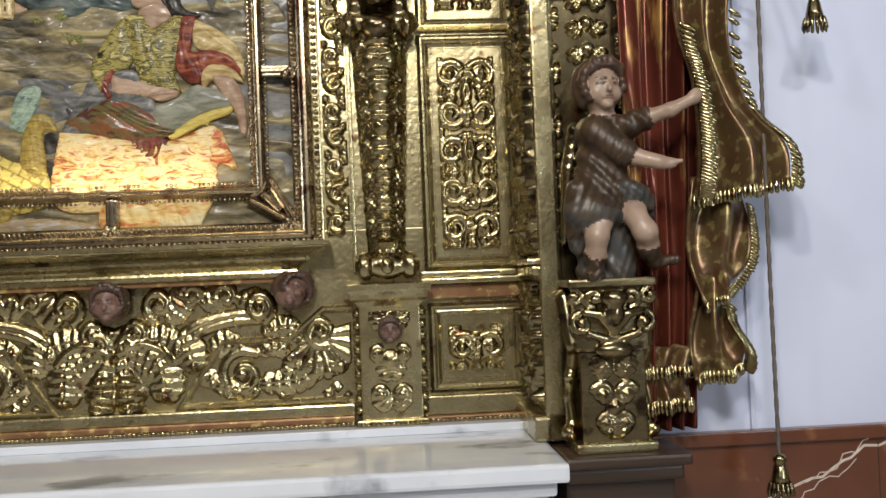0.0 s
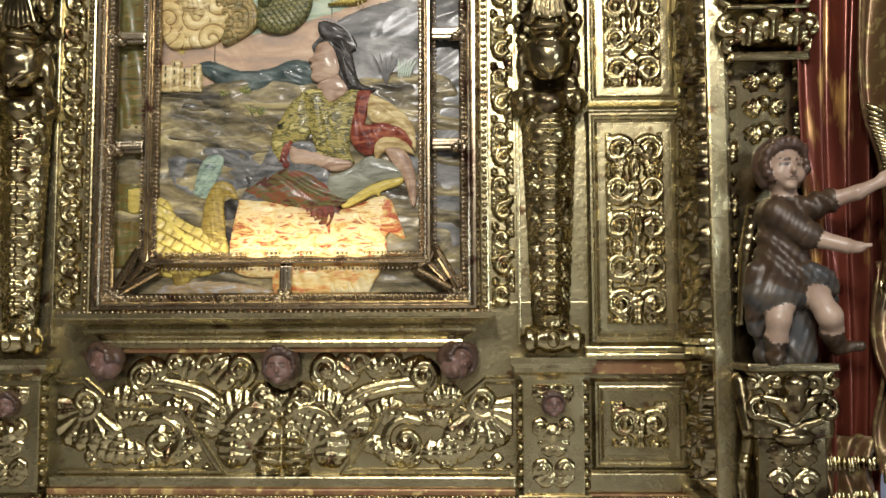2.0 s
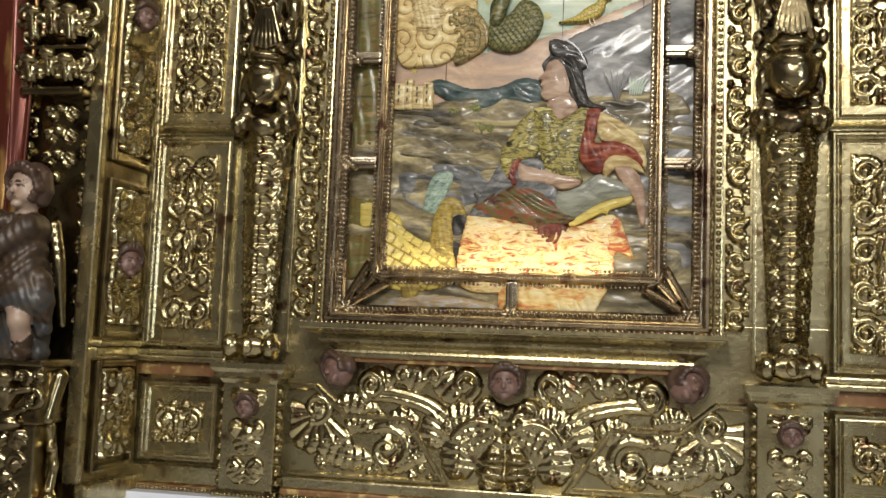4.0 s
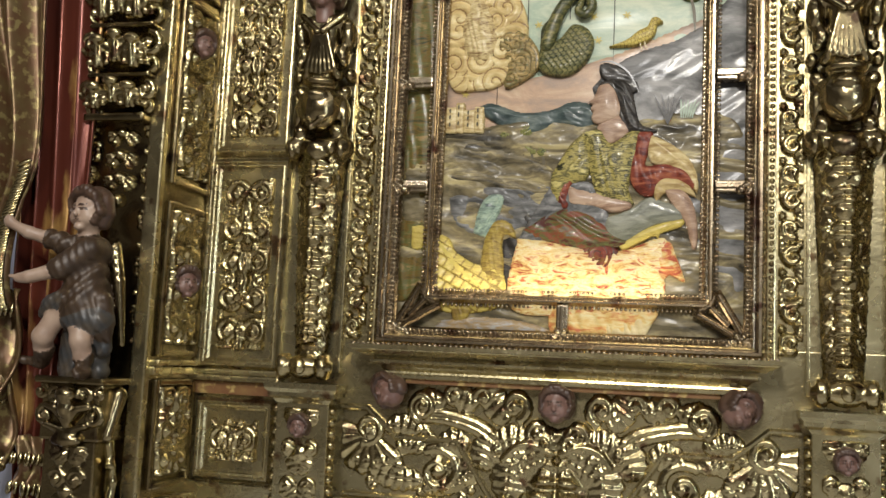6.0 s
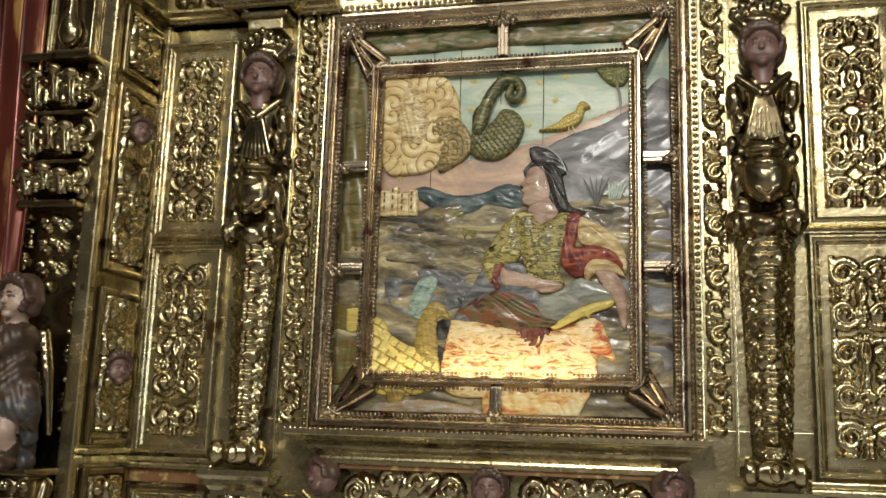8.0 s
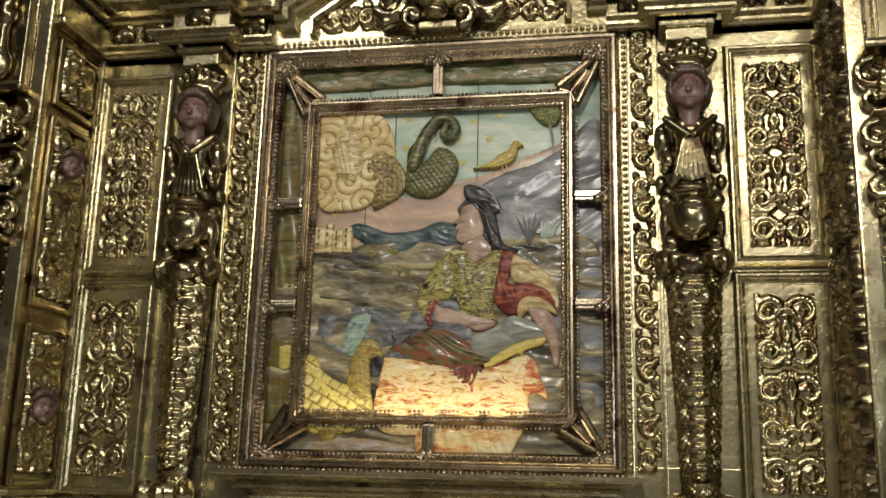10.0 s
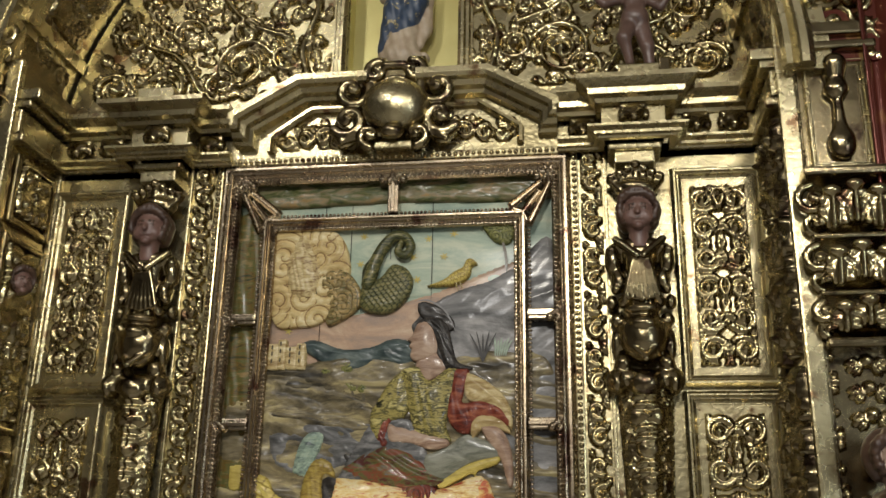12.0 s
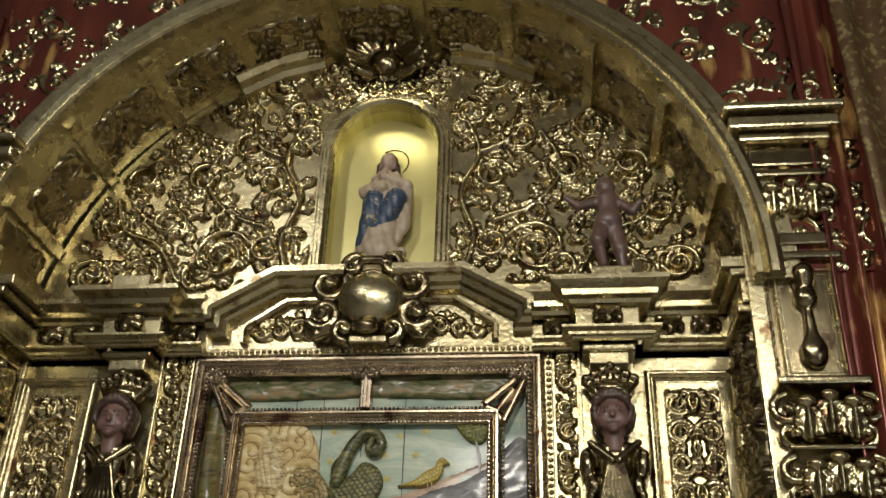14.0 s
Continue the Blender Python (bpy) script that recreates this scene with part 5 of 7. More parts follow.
# ---- pilasters beside the picture ----
def pilaster(s):
    x = CX + s * 0.95
    p = thing("pilaster", (x, 3.4, 1.1), "gilded tapering pilaster with fruit swags and a painted head", "pilaster", "pilasters beside the picture")
    # pedestal
    slab("pedestal", x - 0.105, x + 0.105, 3.355, 3.44, 1.10, 1.50, GOLD_FLAT, p, "", 0.004)
    slab("pedestal_foot", x - 0.125, x + 0.125, 3.34, 3.44, 1.075, 1.10, GOLD, p, "", 0.006)
    beads("foot_beading", line((x - 0.125, 3.338, 1.085), (x + 0.125, 3.338, 1.085), 0.016), 0.009, GOLD, p)
    R = Relief(0.15, 0.36, 0.004)
    R.scroll(0.035, 0.07, 0.03, 0, 1, 1.3, 0.008, 0.016)
    R.leaf(0.01, 0.02, 0.8, 0.07, 0.03, 0.6, 0.016)
    R.leaf(0.005, 0.12, 1.0, 0.08, 0.025, 0.8, 0.014)
    R.scroll(0.045, 0.21, 0.024, 2, -1, 1.3, 0.008, 0.02)
    R.leaf(0.02, 0.30, 0.9, 0.06, 0.03, 1.0, 0.02)
    R.dab(0, 0.19, 0.03, 0.02)
    R.mirror().thicken(2).build("pedestal_carving", flat(x, 3.357, 1.115), GOLD, p)
    for q in (-1, 1):
        R = Relief(0.03, 0.38, 0.005)
        for i in range(9):
            R.dab(0, 0.02 + i * 0.042, 0.016, 0.018)
        R.build("edge_carving", flat(x + q * 0.112, 3.38, 1.11), GOLD, p)
    head("cherub_head", (x, 3.335, 1.405), 0.085, 0, 0, p, False)
    prof = [(-0.02, 1.49), (0.0, 1.49), (0.012, 1.505), (0.028, 1.515), (0.028, 1.53), (0.04, 1.545), (0.04, 1.565), (-0.02, 1.57)]
    swept("pedestal_cornice", [(x - 0.105, 3.43), (x - 0.105, 3.355), (x + 0.105, 3.355), (x + 0.105, 3.43)], [(-o, z) for o, z in prof], lambda a, b, d: (a, b, d), GOLD_FLAT, p)
    # roll at the foot of the shaft
    rp = [(0.0, -0.112), (0.020, -0.110), (0.022, -0.098), (0.044, -0.096), (0.048, -0.085), (0.048, -0.062), (0.036, -0.056), (0.034, -0.046), (0.044, -0.030), (0.048, 0.0)]
    rp = rp + [(r, -q) for r, q in rp[-2::-1]]
    v, f = [], []
    for r, q in rp:
        v += [(x + q, 3.345 + r * math.cos(a), 1.628 + r * math.sin(a)) for a in np.arange(20) * math.pi / 10]
    for i in range(len(rp) - 1):
        f += [(i * 20 + k, i * 20 + (k + 1) % 20, i * 20 + 20 + (k + 1) % 20, i * 20 + 20 + k) for k in range(20)]
    raw("foot_roll", v, f, GOLD, p)
    skin("roll_boss", [egg((x, 3.30, 1.628), (0.024, 0.018, 0.030), 0), egg((x, 3.295, 1.628), (0.010, 0.018, 0.014), 0, 0.003)], [GOLD], 0.004, p)

    def shaft_width(z):
        return 0.064 + (z / 0.80) * 0.036

    def wrapped(X, Z, H):
        w = shaft_width(Z)
        a = X / 0.11 * 1.45
        return x + np.sin(a) * (w + H * 0.6), 3.42 - np.cos(a) * (w * 0.72 + H), 1.66 + Z
    R = Relief(0.22, 0.80, 0.0045)
    R.H[:] = 0.002
    for j in range(20):
        for i in range(-3, 4):
            R.shell(i * 0.032 + (0.016 if j % 2 else 0), j * 0.04 + 0.018, 0.022, -1.57, 0.008, 3, 1.2)
    for j, (z, r) in enumerate(((0.06, 0.016), (0.13, 0.022), (0.22, 0.027), (0.33, 0.030), (0.45, 0.034), (0.57, 0.036), (0.68, 0.036))):
        if j % 3 == 0:
            R.dab(0.028, z, r, r * 0.7)
            R.dab(-0.028, z, r, r * 0.7)
        else:
            R.dab(0, z, r * 1.05, r * 0.85)
        R.leaf(0, z + 0.10, -1.57, 0.10, 0.04, 0, 0.032, 3)
        for q in (-1, 1):
            R.leaf(q * 0.03, z + 0.03, 1.57 - q * 1.2, 0.05, 0.022, q * 0.6, 0.022, 3)
            R.dab(q * 0.065, z + 0.05, 0.014, 0.018)
    R.build("shaft", wrapped, GOLD, p, seed=6)
    # volutes over the shaft
    P = [egg((x, 3.345, 2.455), (0.06, 0.05, 0.05), 0), cap((x - 0.10, 3.36, 2.475), (x + 0.10, 3.36, 2.475), 0.035, None, 0)]
    for q in (-1, 1):
        P += [egg((x + q * 0.10, 3.36, 2.46), (0.026, 0.05, 0.045), 0), egg((x + q * 0.125, 3.37, 2.465), (0.012, 0.028, 0.026), 0), egg((x + q * 0.075, 3.35, 2.53), (0.03, 0.03, 0.03), 0)]
    skin("volute_block", P, [GOLD_OLD_DARK], 0.006, p)
    # boss with leaves round it
    P = [egg((x, 3.35, 2.625), (0.085, 0.075, 0.10), 0), cap((x - 0.07, 3.345, 2.66), (x + 0.07, 3.345, 2.66), 0.018, None, 0, 0.004), cap((x - 0.06, 3.32, 2.60), (x, 3.27, 2.53), 0.012, 0.012, 0, 0.004), cap((x + 0.06, 3.32, 2.60), (x, 3.27, 2.53), 0.012, 0.012, 0, 0.004),
         egg((x, 3.30, 2.66), (0.05, 0.035, 0.028), 0, 0.004), egg((x, 3.33, 2.715), (0.07, 0.06, 0.025), 0, 0.006)]
    P += [egg((x + 0.062 * math.cos(a), 3.292 + 0.02 * abs(math.cos(a)), 2.64 + 0.045 * math.sin(a)), 0.012, 0, 0.003) for a in np.linspace(0, 6.0, 22)]
    for q in (-1, 1):
        P += [egg((x + q * 0.095, 3.37, 2.60), (0.02, 0.03, 0.06), 0), egg((x + q * 0.09, 3.37, 2.69), (0.026, 0.03, 0.026), 0), egg((x + q * 0.085, 3.37, 2.52), (0.025, 0.03, 0.025), 0)]
    skin("boss", P, [GOLD_OLD_DARK], 0.006, p)
    # draped bust
    P = [cap((x, 3.38, 2.73), (x, 3.375, 2.93), 0.042, 0.066, 0), egg((x, 3.365, 2.965), (0.105, 0.055, 0.04), 0)]
    for i in range(-3, 4):
        P.append(cap((x + i * 0.006, 3.305, 2.945), (x + i * 0.019, 3.325, 2.755 + 0.006 * abs(i)), 0.007, 0.012, 0, 0.003))
    for q in (-1, 1):
        P += [egg((x + q * 0.098, 3.365, 2.915), (0.030, 0.042, 0.055), 0), egg((x + q * 0.102, 3.345, 2.945), (0.022, 0.03, 0.022), 0, 0.004), egg((x + q * 0.078, 3.36, 2.835), (0.028, 0.038, 0.045), 0), egg((x + q * 0.090, 3.345, 2.80), (0.018, 0.024, 0.020), 0, 0.004),
              cap((x + q * 0.085, 3.325, 2.985), (x + q * 0.012, 3.295, 2.915), 0.014, 0.012, 0, 0.004), egg((x + q * 0.060, 3.355, 2.755), (0.026, 0.03, 0.026), 0), egg((x + q * 0.105, 3.385, 2.76), (0.022, 0.03, 0.03), 0, 0.005)]
    skin("draped_bust", P, [GOLD_OLD_DARK], 0.005, p)
    head("carved_head", (x, 3.335, 3.085), 0.165, -4 * s, 0, p, label="painted head with dark hair")
    # plume crown
    P = [egg((x, 3.37, 3.20), (0.08, 0.06, 0.04), 0)]
    for i in range(-3, 4):
        P += [cap((x + i * 0.018, 3.34, 3.18), (x + i * 0.030, 3.335 + 0.012 * abs(i), 3.275 - 0.012 * abs(i)), 0.014, 0.020, 0, 0.005), egg((x + i * 0.030, 3.315 + 0.012 * abs(i), 3.28 - 0.012 * abs(i)), 0.018, 0, 0.005)]
    skin("plume_crown", P, [GOLD_OLD_DARK], 0.0055, p)
    slab("capital_block", x - 0.075, x + 0.075, 3.33, 3.44, 3.295, 3.345, GOLD_FLAT, p, "", 0.006)
    slab("capital_cap", x - 0.10, x + 0.10, 3.31, 3.44, 3.345, 3.37, GOLD_FLAT, p, "", 0.008)
    return p


for s in (-1, 1):
    pilaster(s)


# ---- carved panels ----
def carved_panel(x, z0, z1, w, seed, top_shell=False, label="upright gilded panel carved with paired scrolls and birds"):
    p = thing("carved_panel", (x, 3.43, z0), label, "carved panel", "carved side panels")
    slab("panel_ground", x - w / 2 + 0.004, x + w / 2 - 0.004, 3.425, 3.436, z0 + 0.004, z1 - 0.004, GOLD_FLAT, p, "", 0)
    rails("panel_moulding", x - w / 2, x + w / 2, z0, z1, bezel(0.052, 0.034), 3.435, GOLD_FLAT, p)
    hh, ww = z1 - z0 - 0.15, w - 0.135
    candelabra(ww, hh, seed, 0.004, 0.028, top_shell).build("scroll_carving", flat(x, 3.427, z0 + 0.075), GOLD, p, seed=seed)
    return p


for s in (-1, 1):
    x = CX + s * 1.255
    carved_panel(x, 1.605, 2.440, 0.345, 10 + s)
    carved_panel(x, 2.455, 3.30, 0.345, 20 + s, True, "upright gilded panel carved with scrolls and a shell")
    carved_panel(x, 1.175, 1.49, 0.335, 30 + s, False, "square gilded panel carved with scrolls, under the ledge")
    led = thing("ledge_moulding", (x, 3.42, 1.5), "gilded ledge with a worn reddish band", "moulding", "ledges under the side panels")
    slab("red_band", x - 0.19, x + 0.19, 3.405, 3.436, 1.505, 1.555, BOLE, led, "worn reddish band", 0.004)
    slab("ledge_top", x - 0.19, x + 0.19, 3.375, 3.436, 1.557, 1.578, GOLD_FLAT, led, "", 0.006)
    slab("ledge_lip", x - 0.19, x + 0.19, 3.39, 3.436, 1.58, 1.602, GOLD_FLAT, led, "", 0.006)
    slab("foot_band", x - 0.19, x + 0.19, 3.40, 3.436, 1.10, 1.165, GOLD_FLAT, led, "", 0.004)
    slab("foot_rail", x - 0.19, x + 0.19, 3.37, 3.436, 1.078, 1.098, BOLE, led, "", 0.004)
    beads("foot_beading", line((x - 0.19, 3.368, 1.088), (x + 0.19, 3.368, 1.088), 0.016), 0.008, GOLD, led)

# ---- entablature ----
ent = thing("entablature", (CX, 3.4, 3.36), "gilded broken cornice with raised middle over the picture", "cornice")
corn = [(-0.03, 0), (0.012, 0), (0.018, 0.018), (0.040, 0.030), (0.044, 0.055), (0.075, 0.075), (0.085, 0.082), (0.085, 0.105), (0.07, 0.112), (-0.03, 0.112)]
for s in (-1, 1):
    x0, x1, x2, x3 = 0.60, 0.80, 1.10, 1.47
    plan = [(CX + s * x3, 3.40), (CX + s * x2, 3.40), (CX + s * x2, 3.28), (CX + s * x0 * 1.37, 3.28), (CX + s * x0 * 1.37, 3.38), (CX + s * 0.66, 3.38)]
    sg = 1 if s > 0 else -1
    swept("cornice_upper", plan, [(sg * o, 3.52 + z * 0.85) for o, z in corn], lambda a, b, d: (a, b, d), GOLD_FLAT, ent)
    swept("cornice_lower", plan, [(sg * o * 0.55, 3.375 + z * 0.4) for o, z in corn], lambda a, b, d: (a, b, d), GOLD_FLAT, ent)
    slab("frieze_side", CX + s * 1.10, CX + s * 1.47, 3.40, 3.44, 3.42, 3.52, GOLD_FLAT, ent, "", 0.003)
    slab("frieze_block", CX + s * 0.83, CX + s * 1.07, 3.305, 3.44, 3.42, 3.52, GOLD_FLAT, ent, "", 0.003)
    for bx, by in ((0.95, 3.30), (1.19, 3.40), (1.33, 3.40), (0.76, 3.41)):
        P = [egg((CX + s * bx, by - 0.02, 3.475), (0.045, 0.035, 0.03), 0), egg((CX + s * bx, by - 0.035, 3.45), (0.022, 0.03, 0.025), 0), cap((CX + s * bx - 0.04, by - 0.02, 3.505), (CX + s * bx + 0.04, by - 0.02, 3.505), 0.014, None, 0, 0.004)]
        for q in (-1, 1):
            P += [egg((CX + s * bx + q * 0.045, by - 0.01, 3.47), (0.016, 0.025, 0.028), 0, 0.004)]
        skin("leaf_bracket", P, [GOLD_OLD_DARK], 0.006, ent)
    # raised middle part of the cornice
    rise = [(CX + s * 0.66, 3.465), (CX + s * 0.585, 3.465), (CX + s * 0.585, 3.53), (CX + s * 0.37, 3.655), (CX + s * 0.10, 3.655)]
    pr = [(-0.0, -0.01), (-0.0, 0.05), (0.012, 0.06), (0.02, 0.085), (0.04, 0.095), (0.045, 0.12), (0.06, 0.13), (0.085, 0.13), (0.085, -0.01)]
    pr = [(-sg * o, d) for o, d in pr]
    swept("raised_cornice", rise, pr, lambda a, b, d: (a, 3.44 - d, b), GOLD_FLAT, ent)
    pr = [(0, -0.01), (0, 0.03), (0.01, 0.045), (0.022, 0.045), (0.03, -0.01)]
    swept("inner_moulding", [(CX + s * 0.50, 3.44), (CX + s * 0.50, 3.50), (CX + s * 0.34, 3.61), (CX + s * 0.10, 3.61)], [(-sg * o, d) for o, d in pr], lambda a, b, d: (a, 3.44 - d, b), GOLD, ent)
    R = Relief(0.36, 0.15, 0.004)
    for i, (xx, zz, r) in enumerate(((0.12, 0.035, 0.028), (0.05, 0.045, 0.036), (-0.03, 0.055, 0.042), (-0.11, 0.06, 0.045))):
        R.scroll(xx, zz, r, i * 1.3, 1 if i % 2 else -1, 1.3, 0.012, 0.032)
        R.leaf(xx, zz + r * 0.7, 1.2 + i, 0.05, 0.022, 1.0, 0.022, 3)
    if s < 0:
        R.H = R.H[:, ::-1].copy()
    R.fill(60, 0.035, 0.02, 3, lambda x, z: z < 0.135 - 0.28 * max(0, s * x + 0.02))
    R.thicken(2).build("pediment_foliage", flat(CX + s * 0.32, 3.44, 3.45), GOLD, ent)
slab("pediment_ground", CX - 0.58, CX + 0.58, 3.436, 3.46, 3.43, 3.66, GOLD_FLAT, ent, "", 0)

# cartouche with a polished ball
cart = thing("cartouche", (CX, 3.3, 3.42), "gilded cartouche with a smooth round boss and curling leaves", "cartouche")
skin("round_boss", [egg((CX + 0.02, 3.33, 3.585), (0.135, 0.085, 0.115), 0)], [GOLD_FLAT], 0.008, cart, "smooth polished boss")
P = []
for q in (-1, 1):
    cx0 = CX + 0.015
    P += curl(cx0 + q * 0.175, 3.35, 3.66, 0.075, math.pi / 2 + q * 1.2, q, 1.15, 0.026, 0, 0.03)
    P += curl(cx0 + q * 0.185, 3.35, 3.53, 0.07, -math.pi / 2 + q * 1.0, -q, 1.15, 0.026, 0, 0.03)
    P += curl(cx0 + q * 0.075, 3.35, 3.745, 0.05, q * 0.2 + math.pi / 2, -q, 1.1, 0.022, 0, 0.03)
    P += curl(cx0 + q * 0.095, 3.34, 3.455, 0.045, -math.pi / 2, q, 1.1, 0.020, 0, 0.03)
    P += [cap((cx0 + q * 0.13, 3.36, 3.69), (cx0 + q * 0.235, 3.36, 3.745), 0.022, 0.014, 0, 0.004), cap((cx0 + q * 0.14, 3.36, 3.48), (cx0 + q * 0.21, 3.34, 3.44), 0.028, 0.016, 0, 0.004)]
    for t in np.linspace(0, 1, 7):
        a = -1.2 + 2.4 * t
        P.append(cap((cx0 + q * 0.150 * math.cos(a), 3.355, 3.587 + 0.128 * math.sin(a)), (cx0 + q * 0.158 * math.cos(a + 0.3), 3.345, 3.587 + 0.132 * math.sin(a + 0.3)), 0.015, 0.013, 0, 0.003))
P.append(egg((CX + 0.015, 3.30, 3.455), (0.05, 0.035, 0.03), 0))
P.append(cap((CX - 0.02, 3.32, 3.76), (CX + 0.05, 3.32, 3.76), 0.02, None, 0))
skin("curling_leaves", P, [GOLD_OLD_DARK], 0.007, cart)
slab("cartouche_foot", CX - 0.06, CX + 0.09, 3.33, 3.44, 3.40, 3.43, GOLD_FLAT, cart, "", 0.006)

# ---- tympanum and arch ----
AZ, AR, AX, AF = 3.505, 1.48, CX - 0.03, 3.0
tymp = thing("tympanum", (CX, 3.5, 3.62), "gilded arched field covered in scrolling foliage", "tympanum", kind="structure")
bm = bmesh.new()
N = 48
ring = [(CX + AR * 1.01 * math.cos(a), AZ + AR * 1.01 * math.sin(a)) for a in np.linspace(0, math.pi, N)]
nx0, nx1, nz0, nzs = CX - 0.235, CX + 0.255, 3.72, 4.43
for i in range(N - 1):
    (xa, za), (xb, zb) = ring[i], ring[i + 1]

    def floor_at(xx):
        if nx0 < xx < nx1:
            mid, r = (nx0 + nx1) / 2, (nx1 - nx0) / 2
            return nzs + math.sqrt(max(0, r * r - (xx - mid) ** 2))
        return 3.60
    steps = sorted({xa, xb, *[v for v in np.linspace(xb, xa, 6)]})
    for p, q in zip(steps[:-1], steps[1:]):
        t0, t1 = (p - xb) / (xa - xb), (q - xb) / (xa - xb)
        z0t, z1t = zb + (za - zb) * t0, zb + (za - zb) * t1
        inside = nx0 < (p + q) / 2 < nx1
        fp, fq = (floor_at(p), floor_at(q)) if inside else (3.60, 3.60)
        bm.faces.new([bm.verts.new(v) for v in ((p, 3.49, fp), (q, 3.49, fq), (q, 3.49, z1t), (p, 3.49, z0t))])
bmesh.ops.remove_doubles(bm, verts=bm.verts, dist=0.0005)
bmesh.ops.solidify(bm, geom=list(bm.faces), thickness=0.02)
part("field", bm, GOLD_FLAT, tymp)


def tymp_inside(x, z):
    zz = z + 3.72
    if x * x + (zz - AZ) ** 2 > (AR - 0.05) ** 2:
        return False
    if -0.29 < x < 0.31 and zz < 4.74:
        return False
    return True


g = random.Random(9)
R = Relief(2.86, 1.36, 0.006)
centres = []
for rad, n, size in ((0.52, 5, 0.115), (0.78, 9, 0.12), (1.03, 12, 0.125), (1.27, 15, 0.12)):
    for i in range(n):
        a = math.pi * (i + 0.5) / n
        centres.append((rad * math.cos(a) * 1.0, rad * math.sin(a) * 1.0 - 0.06 + (0.10 if rad < 0.6 else 0.0), size))
for x, z, size in centres:
    if x < 0 or not tymp_inside(x, z) or z < 0.02:
        continue
    s = 1 if g.random() < 0.5 else -1
    pts = R.scroll(x, z, size * 0.72, g.uniform(0, 6.28), s, g.uniform(1.3, 1.7), size * 0.11, 0.042)
    for k in (0, 10, 20, 30, 40):
        px, pz = pts[k]
        R.leaf(px, pz, math.atan2(pz - z, px - x) + s * 0.8, size * g.uniform(0.4, 0.6), size * 0.17, s * g.uniform(0.3, 1.4), 0.036, 3)
for pts in (((0.36, 0.02), (0.42, 0.22), (0.36, 0.45), (0.44, 0.66), (0.36, 0.88)), ((0.50, 0.30), (0.68, 0.38), (0.80, 0.56), (0.72, 0.76)), ((0.86, 0.04), (0.98, 0.22), (1.14, 0.30), (1.20, 0.46)), ((0.44, 0.66), (0.58, 0.74), (0.62, 0.92))):
    stem = smooth_pts(pts, 8)
    R.stroke(stem, 0.016, 0.011, 0.040)
    for k in range(2, len(stem) - 1, 4):
        way = math.atan2(*(stem[k + 1] - stem[k])[::-1])
        R.leaf(*stem[k], way + (0.9 if k % 8 < 4 else -0.9), 0.085, 0.024, 1.2 if k % 8 < 4 else -1.2, 0.036, 3)
R.fill(800, 0.062, 0.030, 17, lambda x, z: x > 0)
R.thicken(1)
R.scroll(0.68, 0.16, 0.13, 2.6, -1, 1.9, 0.020, 0.045)
R.scroll(0.68, 0.16, 0.055, 0, 1, 1.2, 0.014, 0.05)
R.mirror()
X, Z = np.meshgrid(R.xs, R.zs)
R.H *= ((X ** 2 + (Z + 3.72 - AZ) ** 2) < (AR - 0.03) ** 2) & ~((X > -0.29) & (X < 0.31) & (Z + 3.72 < 4.74 - 0.6 * np.abs(X - 0.01)))
R.build("scrolling_foliage", flat(CX, 3.492, 3.72), GOLD, tymp, "", seed=3)

# niche
niche = thing("niche", (CX, 3.55, 3.72), "arched gilded niche with a moulded surround", "niche")
mid, nr = (nx0 + nx1) / 2, (nx1 - nx0) / 2
arcp = [(nx0, nz0)] + [(mid - nr * math.cos(a), nzs + nr * math.sin(a)) for a in np.linspace(0, math.pi, 17)] + [(nx1, nz0)]
pr = [(-0.004, -0.03), (-0.004, 0.03), (0.010, 0.045), (0.022, 0.045), (0.030, 0.03), (0.042, 0.03), (0.050, 0.018), (0.058, 0.018), (0.062, -0.03)]
swept("surround", arcp, pr, lambda a, b, d: (a, 3.49 - d, b), GOLD_FLAT, niche)
bm = bmesh.new()
rows = []
for a, b in arcp:
    rows.append([bm.verts.new((a, y, b)) for y in (3.485, 3.60)])
for i in range(len(rows) - 1):
    bm.faces.new((rows[i][0], rows[i + 1][0], rows[i + 1][1], rows[i][1]))
bm.faces.new([r[1] for r in rows])
bm.faces.new((rows[0][0], rows[0][1], rows[-1][1], rows[-1][0]))
thick(part("lining", bm, PALE_GOLD, niche, "bright smooth gilded lining"), 0.006)

